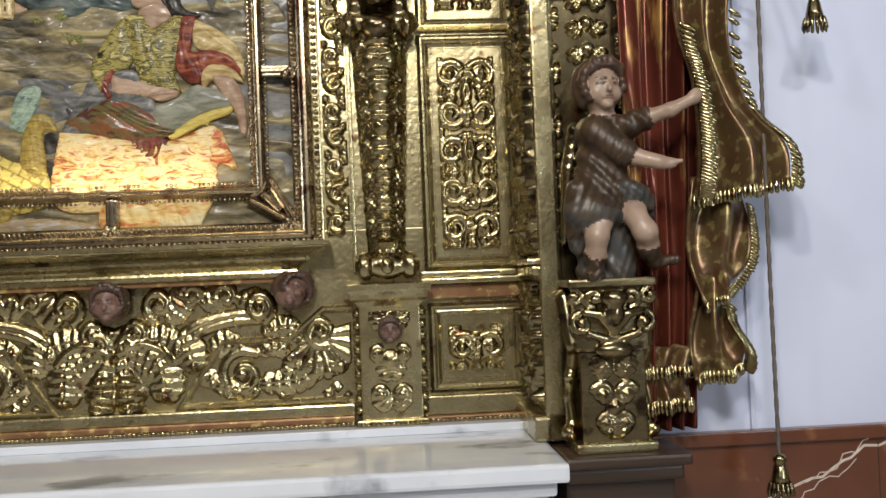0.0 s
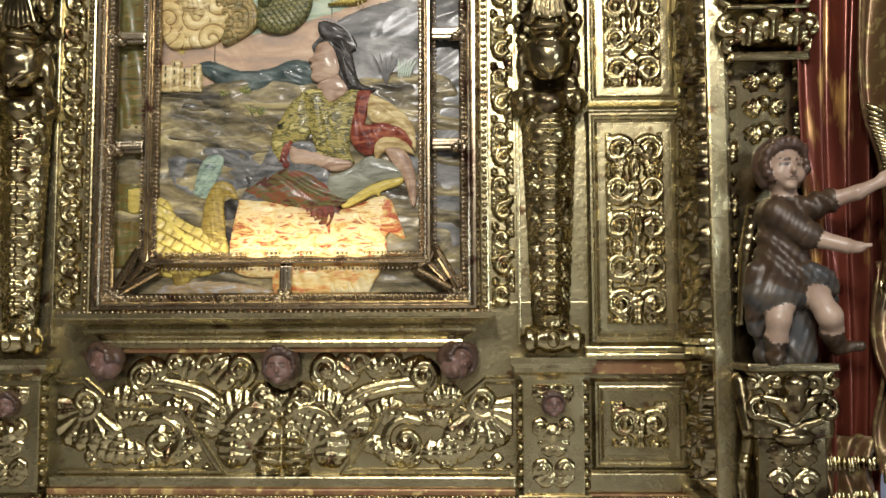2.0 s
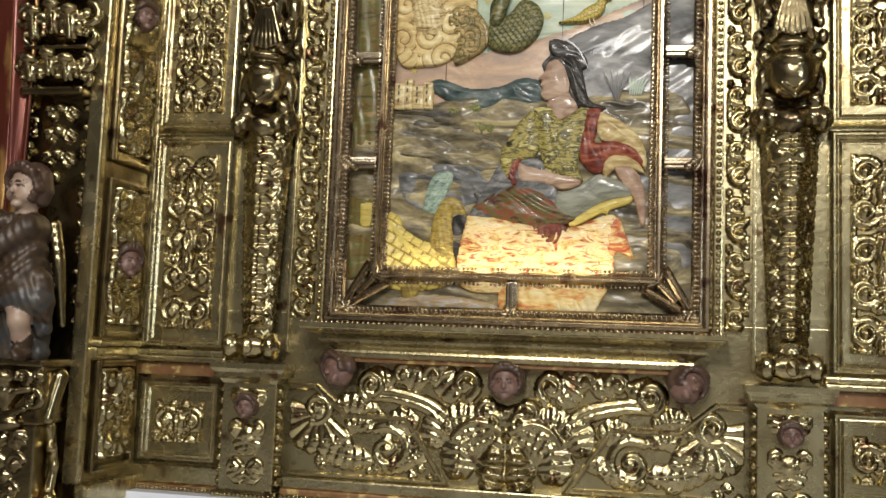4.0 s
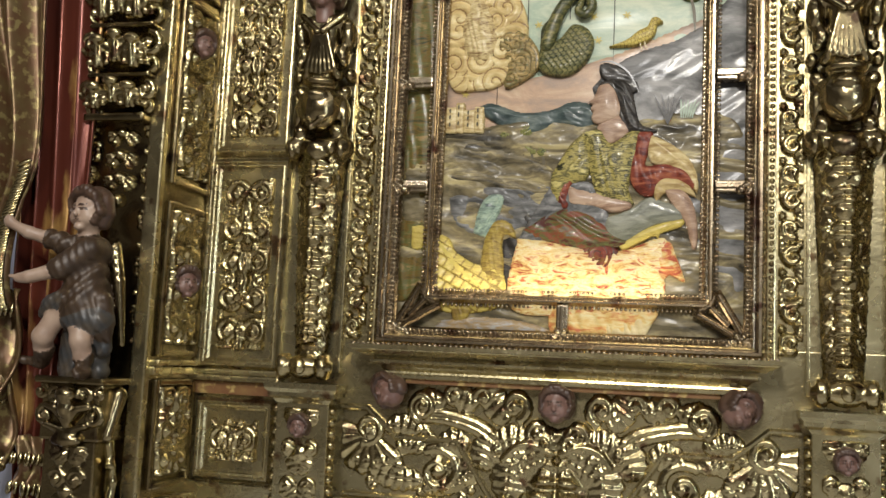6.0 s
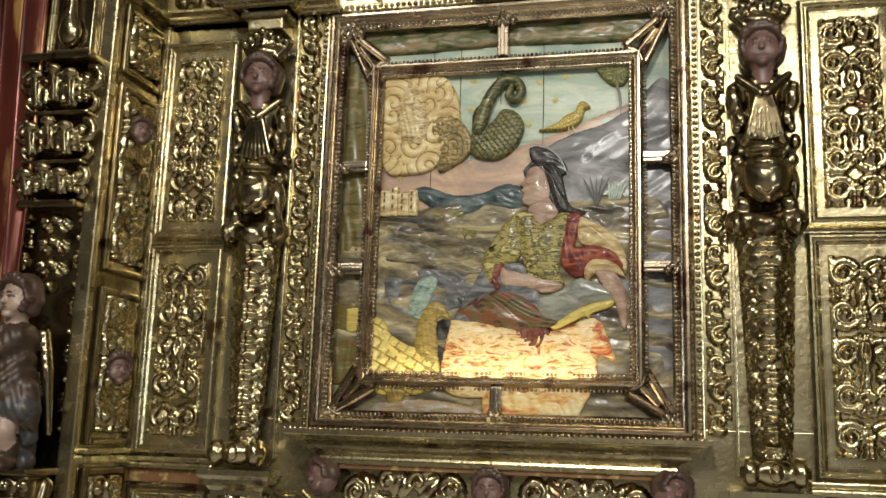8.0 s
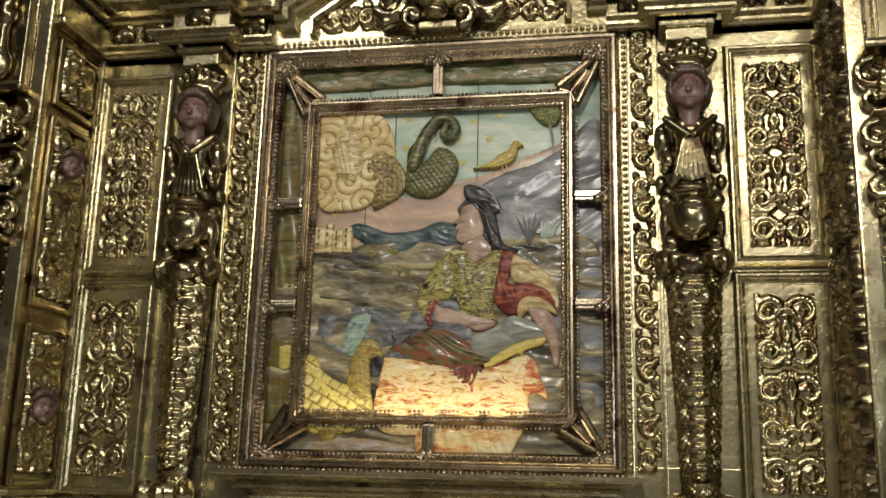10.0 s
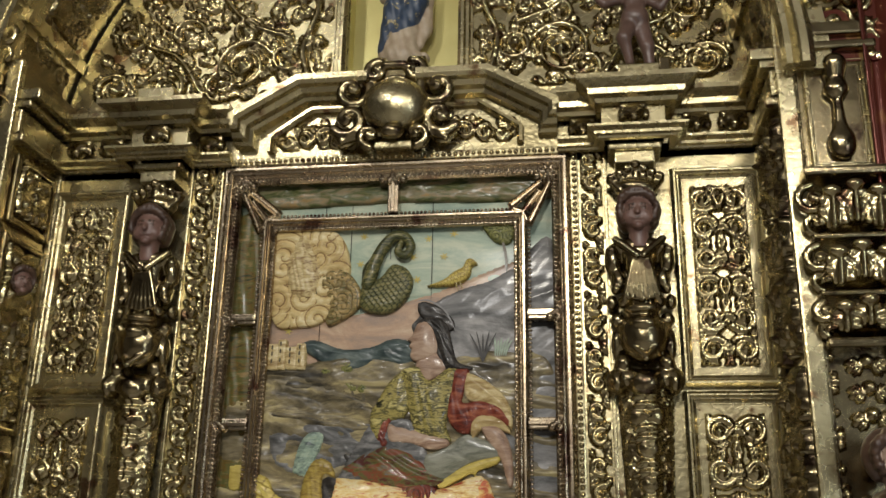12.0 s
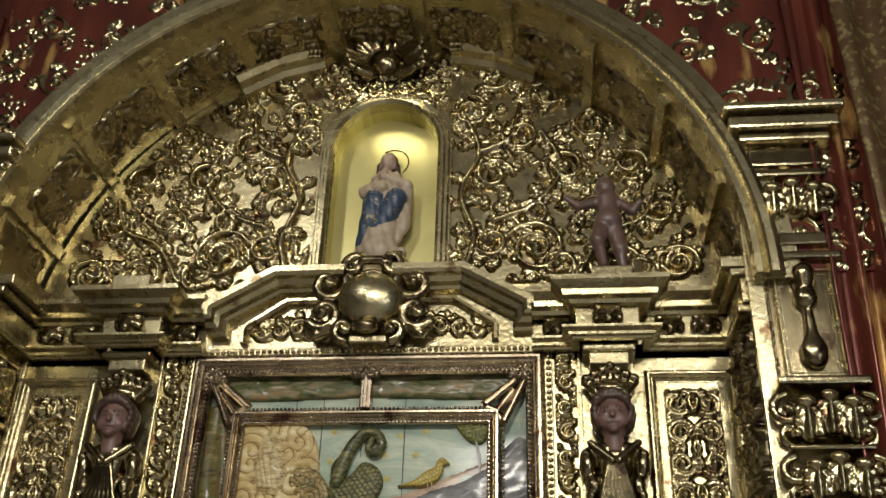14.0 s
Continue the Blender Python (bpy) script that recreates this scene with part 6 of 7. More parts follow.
# standing figure in the niche, plain forms
fx, fz = CX + 0.015, 3.915
P = [cap((fx - 0.02, 3.53, fz + 0.00), (fx + 0.01, 3.53, fz + 0.26), 0.085, 0.055, 0), cap((fx - 0.075, 3.52, fz + 0.03), (fx - 0.045, 3.50, fz + 0.24), 0.045, 0.050, 1), cap((fx - 0.02, 3.50, fz + 0.09), (fx + 0.055, 3.49, fz + 0.25), 0.045, 0.045, 1),
     cap((fx + 0.085, 3.53, fz + 0.13), (fx + 0.085, 3.53, fz + 0.32), 0.030, 0.036, 3), cap((fx + 0.06, 3.52, fz + 0.05), (fx + 0.09, 3.53, fz + 0.14), 0.02, 0.026, 3),
     egg((fx, 3.53, fz + 0.34), (0.082, 0.055, 0.075), 0), cap((fx - 0.09, 3.515, fz + 0.30), (fx - 0.015, 3.475, fz + 0.30), 0.034, 0.028, 0), cap((fx + 0.09, 3.515, fz + 0.33), (fx + 0.01, 3.475, fz + 0.35), 0.030, 0.016, 3), cap((fx - 0.08, 3.515, fz + 0.30), (fx - 0.005, 3.468, fz + 0.375), 0.024, 0.014, 2),
     cap((fx - 0.005, 3.468, fz + 0.35), (fx + 0.0, 3.466, fz + 0.40), 0.014, 0.008, 2), egg((fx + 0.0, 3.525, fz + 0.465), (0.034, 0.034, 0.045), 2), egg((fx + 0.002, 3.545, fz + 0.475), (0.044, 0.036, 0.052), 4), cap((fx - 0.036, 3.54, fz + 0.45), (fx - 0.046, 3.535, fz + 0.385), 0.018, 0.012, 4),
     cap((fx + 0.038, 3.54, fz + 0.45), (fx + 0.050, 3.535, fz + 0.38), 0.018, 0.012, 4), egg((fx - 0.01, 3.525, fz - 0.01), (0.12, 0.055, 0.035), 3)]
fig = skin("niche_statue", P, [WHITE_CLOTH, BLUE_CLOTH, PALE_FLESH, WHITE_CLOTH, HAIR], 0.005, folds=lambda G, w: 0.0016 * np.sin(G[..., 0] * 160 + G[..., 2] * 50))
tagged(fig, "small painted standing figure in blue and white robes", "statue")
slab("statue_base", fx - 0.09, fx + 0.10, 3.47, 3.60, 3.70, 3.89, GOLD, niche, "", 0.01)
v, f = sweep([(fx + 0.02 + 0.07 * math.cos(a), fz + 0.48 + 0.07 * math.sin(a)) for a in np.linspace(-0.9, 2.2, 24)], [(-0.003, -0.003), (-0.003, 0.003), (0.003, 0.003), (0.003, -0.003)], lambda a, b, d: (a, 3.55 - d, b))
halo = raw("halo_ring", v, [q for q in f if len(q) == 4], GOLD)
tagged(halo, "thin gilded crescent halo behind the figure", "halo")

# crest at the crown of the arch
crest = thing("arch_crest", (CX, 3.4, 4.75), "gilded crest of leaves between broken cornice ends", "crest")
for s in (-1, 1):
    sg = s
    arc = [(CX + s * 0.68, 4.81), (CX + s * 0.50, 4.905), (CX + s * 0.30, 4.955)]
    swept("broken_cornice", arc, [(-s * o, d) for o, d in ((0, -0.01), (0, 0.06), (0.02, 0.08), (0.03, 0.12), (0.055, 0.14), (0.07, 0.14), (0.075, -0.01))], lambda a, b, d: (a, 3.49 - d, b - 0.075), GOLD_FLAT, crest)
    P = []
    for i in range(6):
        P.append(cap((CX + s * (0.31 + 0.022 * (i % 3)), 3.36, 4.93 - 0.035 * (i // 3)), (CX + s * (0.31 + 0.022 * (i % 3)), 3.33, 4.90 - 0.035 * (i // 3)), 0.016, 0.012, 0, 0.004))
    skin("leaf_bracket", P, [GOLD_OLD_DARK], 0.006, crest)
P = [egg((CX, 3.40, 4.86), (0.06, 0.05, 0.065), 0)]
gg = random.Random(3)
for q in (-1, 1):
    for k in range(11):
        a = -0.7 + k * 0.24
        P.append(cap((CX + q * math.cos(a) * 0.10, 3.41, 4.87 + math.sin(a) * 0.10), (CX + q * math.cos(a) * 0.19 * gg.uniform(0.8, 1.1), 3.37, 4.87 + math.sin(a) * 0.13 + 0.02), 0.026, 0.020, 0, 0.006))
P.append(egg((CX, 3.39, 4.96), (0.03, 0.03, 0.045), 0))
skin("crest_leaves", P, [GOLD_OLD_DARK], 0.007, crest)
R = rinceau(0.62, 0.22, 41, 0.075, 0.005, 0.024)
R.build("crest_foliage", flat(CX, 3.488, 4.70), GOLD, crest)


def arch_point(r, a, y):
    return AX + r * math.cos(a), y, AZ + r * math.sin(a)


arch = thing("arch", (CX, 3.2, 3.66), "gilded round arch with carved coffers on its underside", "arch", kind="structure")
bm = bmesh.new()
rows = []
N = 64
for a in np.linspace(-0.02, math.pi + 0.02, N):
    rows.append([bm.verts.new(arch_point(r, a, y)) for r, y in ((AR, 3.56), (AR, AF), (AR + 0.16, AF), (AR + 0.16, 3.56))])
for p, q in zip(rows[:-1], rows[1:]):
    for i in range(4):
        bm.faces.new((p[i], p[(i + 1) % 4], q[(i + 1) % 4], q[i]))
bm.faces.new(rows[0])
bm.faces.new(rows[-1][::-1])
part("vault_ring", bm, GOLD_FLAT, arch, smooth=False)
arcs = np.linspace(-0.02, math.pi + 0.02, 65)
swept("front_moulding", [(AX + AR * math.cos(a), AZ + AR * math.sin(a)) for a in arcs], [(-0.10, 0), (-0.10, 0.03), (-0.075, 0.055), (-0.05, 0.055), (-0.035, 0.035), (-0.02, 0.045), (0.0, 0.045), (0.006, 0.0)],
      lambda a, b, d: (a, AF + 0.002 - d, b), GOLD_FLAT, arch)
NC = 11
for i in range(NC):
    a0, a1 = math.pi * i / NC, math.pi * (i + 1) / NC
    w = AR * (a1 - a0)
    R = rinceau(w * 0.80, 0.29, 60 + i % 4, 0.085, 0.007, 0.02)

    def curved(X, Z, H, am=(a0 + a1) / 2):
        aa = am - X / AR
        return AX + (AR - H) * np.cos(aa), 3.14 + Z, AZ + (AR - H) * np.sin(aa)
    R.build("coffer_carving", curved, GOLD_OLD_DARK, arch, seed=i)
    for aa in (a0,):
        bm = bmesh.new()
        vs = [bm.verts.new(arch_point(r, aa + da, y)) for da in (-0.018, 0.018) for r, y in ((AR + 0.005, AF + 0.03), (AR - 0.025, AF + 0.03), (AR - 0.025, 3.48), (AR + 0.005, 3.48))]
        for q in range(4):
            bm.faces.new((vs[q], vs[(q + 1) % 4], vs[4 + (q + 1) % 4], vs[4 + q]))
        bm.faces.new(vs[:4])
        bm.faces.new(vs[4:][::-1])
        part("coffer_rib", bm, GOLD_FLAT, arch)

# front wall over the arch with red and gold drapery
span = thing("spandrel_wall", (CX, 3.1, 4.2), "red painted wall over the arch with gilded foliage", "wall", kind="structure")
bm = bmesh.new()
rows = []
for a in np.linspace(0, math.pi, 49):
    rows.append((bm.verts.new((AX + 1.55 * math.cos(a), 3.03, AZ + 1.55 * math.sin(a))), bm.verts.new((AX + 2.2 * max(-1, min(1, 1.5 * math.cos(a))), 3.03, max(AZ + 3.0 * min(1, 1.5 * math.sin(a)), AZ)))))
for p, q in zip(rows[:-1], rows[1:]):
    bm.faces.new((p[0], p[1], q[1], q[0]))
thick(part("red_ground", bm, RED_CLOTH, span), 0.02)
R = Relief(4.2, 2.2, 0.009)
g = random.Random(12)
for rad, n in ((1.68, 17), (1.95, 19)):
    for i in range(n):
        a = math.pi * (i + 0.5) / n
        x, z = rad * math.cos(a), rad * math.sin(a)
        s = 1 if i % 2 else -1
        pts = R.scroll(x, z, 0.075, g.uniform(0, 6), s, 1.4, 0.016, 0.03)
        for k in (0, 16, 32):
            R.leaf(*pts[k], math.atan2(pts[k][1] - z, pts[k][0] - x) + s * 0.8, 0.09, 0.035, s, 0.028, 3)
R.fill(500, 0.10, 0.022, 19, lambda x, z: 1.56 < math.hypot(x, z) < 2.1)
X, Z = np.meshgrid(R.xs, R.zs)
R.H *= (X ** 2 + Z ** 2) > 1.59 ** 2
R.build("gilded_foliage", flat(AX, 3.032, AZ), GOLD, span, seed=8)


# ---- jambs ----
def jamb(s):
    x = CX + s * 1.44
    j = thing("jamb", (x, 3.25, 1.08), "gilded side reveal with carved panels", "jamb", "side reveals", "structure")
    # Reveals face a dark side; the darker gilding puts that shade into the colour.
    slab("reveal_board", x, x + s * 0.06, 3.05, 3.56, 1.05, 3.72, GOLD_OLD_DARK, j, "", 0.004)
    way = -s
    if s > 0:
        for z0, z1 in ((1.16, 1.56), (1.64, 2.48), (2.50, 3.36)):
            rinceau(0.30, z1 - z0, int(z0 * 10), 0.11, 0.006, 0.045).build("reveal_carving", sidewards(x, 3.25, z0, way), GOLD_OLD_DARK, j, seed=1)
    for z0, z1, kind in ((1.16, 1.56, 0), (1.64, 2.22, 1), (2.28, 3.02, 2), (3.06, 3.34, 0)) if s < 0 else ():
        a, b, w = 3.105, 3.395, 0.026
        for ya, yb, za, zb in ((a, a + w, z0, z1), (b - w, b, z0, z1), (a + w, b - w, z0, z0 + w), (a + w, b - w, z1 - w, z1)):
            slab("panel_moulding", x + way * 0.0, x + way * 0.022, ya, yb, za, zb, GOLD_OLD_DARK, j, "", 0.008)
        R = candelabra(0.21, z1 - z0 - 0.07, 70 + kind, 0.005, 0.034)
        R.build("panel_carving", sidewards(x, 3.25, z0 + 0.045, way), GOLD, j, seed=kind)
        if kind == 1 and s < 0:
            head("cherub_head", (x + way * 0.03, 3.23, 1.92), 0.12, 60 * -s, 0, j, False)
        if kind == 2 and s < 0:
            head("cherub_head", (x + way * 0.03, 3.23, 2.85), 0.11, 60 * -s, 0, j, False)
    for z, h, d in ((1.575, 0.03, 0.035), (1.61, 0.02, 0.05), (3.375, 0.03, 0.05), (3.41, 0.10, 0.03), (3.52, 0.03, 0.06), (3.555, 0.045, 0.09)):
        slab("string_moulding", x, x + way * d, 3.06, 3.43, z, z + h, GOLD_FLAT, j, "", 0.007)
    slab("foot_block", x, x + way * 0.05, 3.03, 3.43, 1.052, 1.13, GOLD_FLAT, j, "", 0.01)
    slab("front_edge", x - s * 0.012, x + s * 0.05, 3.035, 3.07, 1.13, 3.72, GOLD_FLAT, j, "", 0.008)
    slab("back_fillet", x - s * 0.03, x, 3.40, 3.44, 1.60, 3.40, GOLD_FLAT, j, "", 0.008)
    return j


for s in (-1, 1):
    jamb(s)


# ---- outer pilasters with angels ----
def outer_pilaster(s):
    x = CX + s * 1.615
    p = thing("outer_pilaster", (x, 3.05, 1.06), "tall gilded outer pilaster with heaped carved ornament", "pilaster", "outer pilasters")
    # Board and blocks take the darker gilding, which puts their shade into colour.
    slab("shaft_board", x - 0.15, x + 0.15, 3.07, 3.40, 1.05, 4.02, GOLD_OLD_DARK, p, "", 0.004)
    # pedestal for the angel
    slab("pedestal", x - 0.10, x + 0.10, 2.90, 3.07, 1.06, 1.34, GOLD_OLD_DARK, p, "", 0.006)
    slab("pedestal_foot", x - 0.125, x + 0.125, 2.875, 3.07, 1.035, 1.065, GOLD_FLAT, p, "", 0.008)
    slab("pedestal_top", x - 0.135, x + 0.135, 2.86, 3.07, 1.535, 1.56, GOLD_OLD_DARK, p, "", 0.008)
    slab("pedestal_neck", x - 0.115, x + 0.115, 2.885, 3.07, 1.34, 1.535, GOLD_OLD_DARK, p, "", 0.01)
    P = []
    for q in (-1, 1):
        P += curl(x + q * 0.095, 2.89, 1.425, 0.034, math.pi * 0.5, -q, 1.2, 0.014, 0, 0.02)
        P += curl(x + q * 0.055, 2.885, 1.50, 0.030, -math.pi * 0.5, q, 1.2, 0.013, 0, 0.02)
        P += curl(x + q * 0.115, 2.89, 1.505, 0.026, math.pi * 0.5, q, 1.1, 0.012, 0, 0.02)
        P += [cap((x, 2.875, 1.40), (x + q * 0.045, 2.862, 1.452), 0.017, 0.014, 0, 0.004), cap((x + q * 0.045, 2.862, 1.452), (x + q * 0.085, 2.87, 1.46), 0.014, 0.012, 0, 0.004), cap((x, 2.875, 1.37), (x + q * 0.075, 2.865, 1.395), 0.015, 0.012, 0, 0.004),
              cap((x + q * 0.115, 2.94, 1.36), (x + q * 0.125, 2.98, 1.50), 0.022, 0.03, 0, 0.006)]
    P += [egg((x, 2.855, 1.50), (0.04, 0.035, 0.03), 0), egg((x, 2.86, 1.455), (0.028, 0.03, 0.04), 0), egg((x, 2.875, 1.345), (0.06, 0.03, 0.028), 0)]
    skin("pedestal_capital", P, [GOLD_OLD_DARK], 0.005, p)
    R = Relief(0.16, 0.26, 0.004)
    R.scroll(0.036, 0.14, 0.032, 0.5, 1, 1.3, 0.010, 0.018)
    R.scroll(0.03, 0.055, 0.024, 2.5, -1, 1.3, 0.009, 0.018)
    R.leaf(0.01, 0.20, 0.6, 0.06, 0.03, 0.8, 0.02)
    R.leaf(0.0, 0.07, -1.2, 0.05, 0.03, 0.3, 0.02)
    R.dab(0, 0.10, 0.022, 0.022)
    R.mirror().thicken(2).build("pedestal_carving", flat(x, 2.902, 1.07), GOLD_OLD_DARK, p)
    for q in (-1, 1):
        P = [cap((x + q * 0.115, 2.97, 1.08), (x + q * 0.125, 2.985, 1.20), 0.022, 0.014, 0), cap((x + q * 0.125, 2.985, 1.20), (x + q * 0.108, 2.97, 1.33), 0.014, 0.02, 0), egg((x + q * 0.13, 2.965, 1.09), 0.026, 0), egg((x + q * 0.122, 2.965, 1.26), 0.018, 0)]
        skin("side_volute", P, [GOLD], 0.006, p)
    # edge foliage of the shaft
    for q in (-1, 1):
        R = Relief(0.07, 1.5, 0.005)
        for i in range(17):
            z = 0.045 + i * 0.087
            sg = 1 if i % 2 else -1
            R.leaf(0, z, 1.57 + sg * 0.7, 0.07, 0.03, -sg * 1.1, 0.03, 3)
            R.dab(sg * 0.016, z + 0.03, 0.016, 0.03)
        R.build("edge_foliage", flat(x + q * 0.125, 3.072, 1.62), GOLD, p, seed=i)
    # garland down the face
    R = Relief(0.14, 0.62, 0.005)
    for i in range(7):
        z = 0.03 + i * 0.085
        R.dab(0, z, 0.028 - 0.001 * i, 0.035)
        for q in (-1, 1):
            R.leaf(q * 0.01, z + 0.05, 1.57 - q * 1.3, 0.055, 0.026, q * 0.9, 0.03, 3)
    R.build("garland", flat(x, 3.072, 2.18), GOLD, p)
    # stacked capitals
    for z, w, d, h in ((2.495, 0.125, 0.085, 0.03), (2.662, 0.13, 0.08, 0.018), (2.852, 0.135, 0.085, 0.018), (3.06, 0.15, 0.12, 0.03), (3.54, 0.14, 0.09, 0.03), (3.60, 0.12, 0.08, 0.05),
                       (3.88, 0.14, 0.10, 0.03), (3.93, 0.13, 0.09, 0.08), (4.02, 0.165, 0.13, 0.03), (4.06, 0.20, 0.16, 0.05), (4.125, 0.22, 0.19, 0.03)):
        slab("stacked_block", x - w, x + w, 3.07 - d, 3.08 if z < 4 else 3.4, z, z + h, GOLD_OLD_DARK if z < 4.0 else GOLD_FLAT, p, "", 0.010)
    gq = random.Random(7)
    for z, r in ((2.59, 0.055), (2.76, 0.075), (2.96, 0.088), (3.78, 0.075)):
        P = [egg((x, 3.05, z), (0.115, 0.075, r * 1.05), 0)]
        for q in (-1, 1):
            P += curl(x + q * 0.125, 3.00, z + r * 0.30, r * 0.62, math.pi / 2, -q, 1.2, 0.016, 0, 0.02)
            P += curl(x + q * 0.118, 3.02, z - r * 0.55, r * 0.42, -math.pi / 2, q, 1.0, 0.014, 0, 0.02)
        for i in (-1, 0, 1):
            lx, lz = x + i * 0.072, z - r * 0.15 + 0.02 * (i == 0)
            P += [egg((lx, 2.985, lz), (0.040, 0.028, r * 0.85), 0, 0.005), egg((lx, 2.952, lz + r * 0.62), (0.032, 0.024, 0.020), 0, 0.005), cap((lx, 2.965, lz - r * 0.7), (lx, 2.945, lz + r * 0.5), 0.010, 0.008, 0, 0.003)]
            for q in (-1, 1):
                for m in range(3):
                    P.append(egg((lx + q * (0.036 - 0.004 * m), 2.972, lz - r * 0.5 + m * r * 0.42), (0.014, 0.014, r * 0.19), 0, 0.003))
        skin("heaped_ornament", P, [GOLD], 0.0058, p)
    slab("upper_panel", x - 0.12, x + 0.12, 3.04, 3.08, 3.10, 3.53, GOLD_OLD_DARK, p, "", 0.006)
    rails("panel_moulding", x - 0.105, x + 0.105, 3.11, 3.52, bezel(0.026, 0.022), 3.041, GOLD_FLAT, p)
    P = [egg((x, 3.02, 3.20), (0.046, 0.032, 0.062), 0), cap((x, 3.02, 3.25), (x, 3.02, 3.36), 0.022, 0.016, 0), egg((x, 3.02, 3.40), (0.042, 0.035, 0.04), 0), cap((x, 3.02, 3.43), (x, 3.02, 3.49), 0.03, 0.045, 0)]
    skin("vase_ornament", P, [GOLD_OLD_DARK], 0.006, p)
    R = candelabra(0.18, 0.24, 90, 0.005, 0.02)
    R.build("upper_carving", flat(x, 3.068, 3.64), GOLD, p)
    for q in (-1, 1):
        R = Relief(0.06, 0.44, 0.005)
        for i in range(6):
            R.leaf(0, 0.03 + i * 0.07, 1.57 + (0.7 if i % 2 else -0.7), 0.06, 0.026, -1.0 if i % 2 else 1.0, 0.03, 3)
        R.build("side_leaves", flat(x + q * 0.142, 3.062, 3.10), GOLD_OLD_DARK, p, seed=5)
    # dark plinth below
    q = thing("plinth", (x, 3.0, 0), "dark brown moulded wooden plinth under the pedestal", "plinth", "plinths")
    slab("plinth_cap", x - 0.17, x + 0.21, 2.82, 3.10, 1.0, 1.035, DARK_WOOD, q, "", 0.01)
    slab("plinth_neck", x - 0.165, x + 0.19, 2.84, 3.10, 0.955, 1.0, DARK_WOOD, q, "", 0.012)
    slab("plinth_block", x - 0.165, x + 0.165, 2.87, 3.10, 0.0, 0.955, DARK_WOOD, q, "", 0.006)
    return p


def angel(s):
    """A standing carved angel that leans towards the drapery and holds it; plain forms."""
    ox, oy, oz = CX + s * 1.615, 2.90, 1.56

    def at(x, y, z):
        return ox + s * x, oy + y, oz + z
    P = [cap(at(0, 0, 0.53), at(0.005, 0.01, 0.47), 0.034, 0.038, 0)]
    turn = s * 0.22
    for q in head_forms(0.158, False, 4):
        pts = [np.array((math.cos(turn) * c[0] - math.sin(turn) * c[1] + ox - s * 0.005, math.sin(turn) * c[0] + math.cos(turn) * c[1] + oy, c[2] + oz + 0.578)) for c in ((q[1], q[2]) if q[0] == "cap" else (q[1],))]
        P.append((q[0], pts[0], pts[1] if q[0] == "cap" else q[2], *q[3:]))
    # robe
    P += [egg(at(0.0, 0.01, 0.43), (0.085, 0.06, 0.075), 2), egg(at(-0.005, 0.0, 0.36), (0.078, 0.062, 0.085), 2), cap(at(-0.01, 0.0, 0.36), at(-0.015, 0.0, 0.25), 0.07, 0.095, 2), egg(at(-0.04, -0.02, 0.20), (0.090, 0.07, 0.06), 3),
          egg(at(0.055, -0.03, 0.25), (0.080, 0.058, 0.045), 3), cap(at(-0.06, -0.04, 0.225), at(0.03, -0.06, 0.265), 0.034, 0.028, 2), cap(at(0.03, -0.06, 0.262), at(0.11, -0.03, 0.225), 0.030, 0.034, 3), cap(at(-0.09, -0.03, 0.235), at(0.0, -0.06, 0.20), 0.024, 0.016, 3), cap(at(-0.09, -0.02, 0.27), at(-0.10, 0.0, 0.15), 0.036, 0.03, 2), cap(at(-0.08, 0.0, 0.24), at(-0.085, 0.02, 0.10), 0.04, 0.03, 3), cap(at(0.02, 0.04, 0.22), at(0.03, 0.05, 0.02), 0.06, 0.065, 3), cap(at(0.09, 0.0, 0.25), at(0.13, 0.02, 0.19), 0.036, 0.024, 3),
          cap(at(-0.02, 0.05, 0.2), at(-0.04, 0.05, 0.03), 0.05, 0.05, 3)]
    # legs and boots
    P += [cap(at(-0.01, -0.035, 0.23), at(-0.045, -0.055, 0.125), 0.040, 0.033, 0), cap(at(-0.045, -0.055, 0.125), at(-0.048, -0.035, 0.06), 0.036, 0.028, 0), cap(at(-0.048, -0.035, 0.075), at(-0.05, -0.03, 0.02), 0.032, 0.026, 2), cap(at(-0.05, -0.035, 0.018), at(-0.055, -0.075, 0.014), 0.024, 0.018, 2),
          cap(at(0.045, -0.04, 0.24), at(0.10, -0.06, 0.135), 0.040, 0.034, 0), cap(at(0.10, -0.06, 0.135), at(0.125, -0.02, 0.08), 0.038, 0.028, 0), cap(at(0.115, -0.03, 0.09), at(0.145, 0.0, 0.05), 0.033, 0.026, 2), cap(at(0.145, 0.0, 0.05), at(0.20, -0.015, 0.045), 0.022, 0.016, 2)]
    # arms
    P += [cap(at(0.06, -0.01, 0.455), at(0.115, -0.035, 0.475), 0.042, 0.036, 2), cap(at(0.115, -0.035, 0.475), at(0.19, -0.07, 0.495), 0.025, 0.021, 0), cap(at(0.19, -0.07, 0.495), at(0.255, -0.08, 0.525), 0.021, 0.016, 0), egg(at(0.265, -0.082, 0.535), (0.02, 0.014, 0.022), 0),
          cap(at(-0.03, -0.035, 0.44), at(0.045, -0.085, 0.37), 0.048, 0.042, 2), cap(at(0.04, -0.085, 0.365), at(0.13, -0.125, 0.335), 0.027, 0.022, 0), egg(at(0.155, -0.13, 0.33), (0.032, 0.014, 0.018), 0), cap(at(0.155, -0.13, 0.332), at(0.195, -0.14, 0.335), 0.009, 0.006, 0, 0.004)]
    # wing behind
    for k in range(5):
        P.append(cap(at(-0.075 - 0.006 * k, 0.06, 0.46 - 0.03 * k), at(-0.095 - 0.005 * k, 0.085, 0.20 - 0.02 * k + 0.05 * (k % 2)), 0.024, 0.012, 4, 0.006))

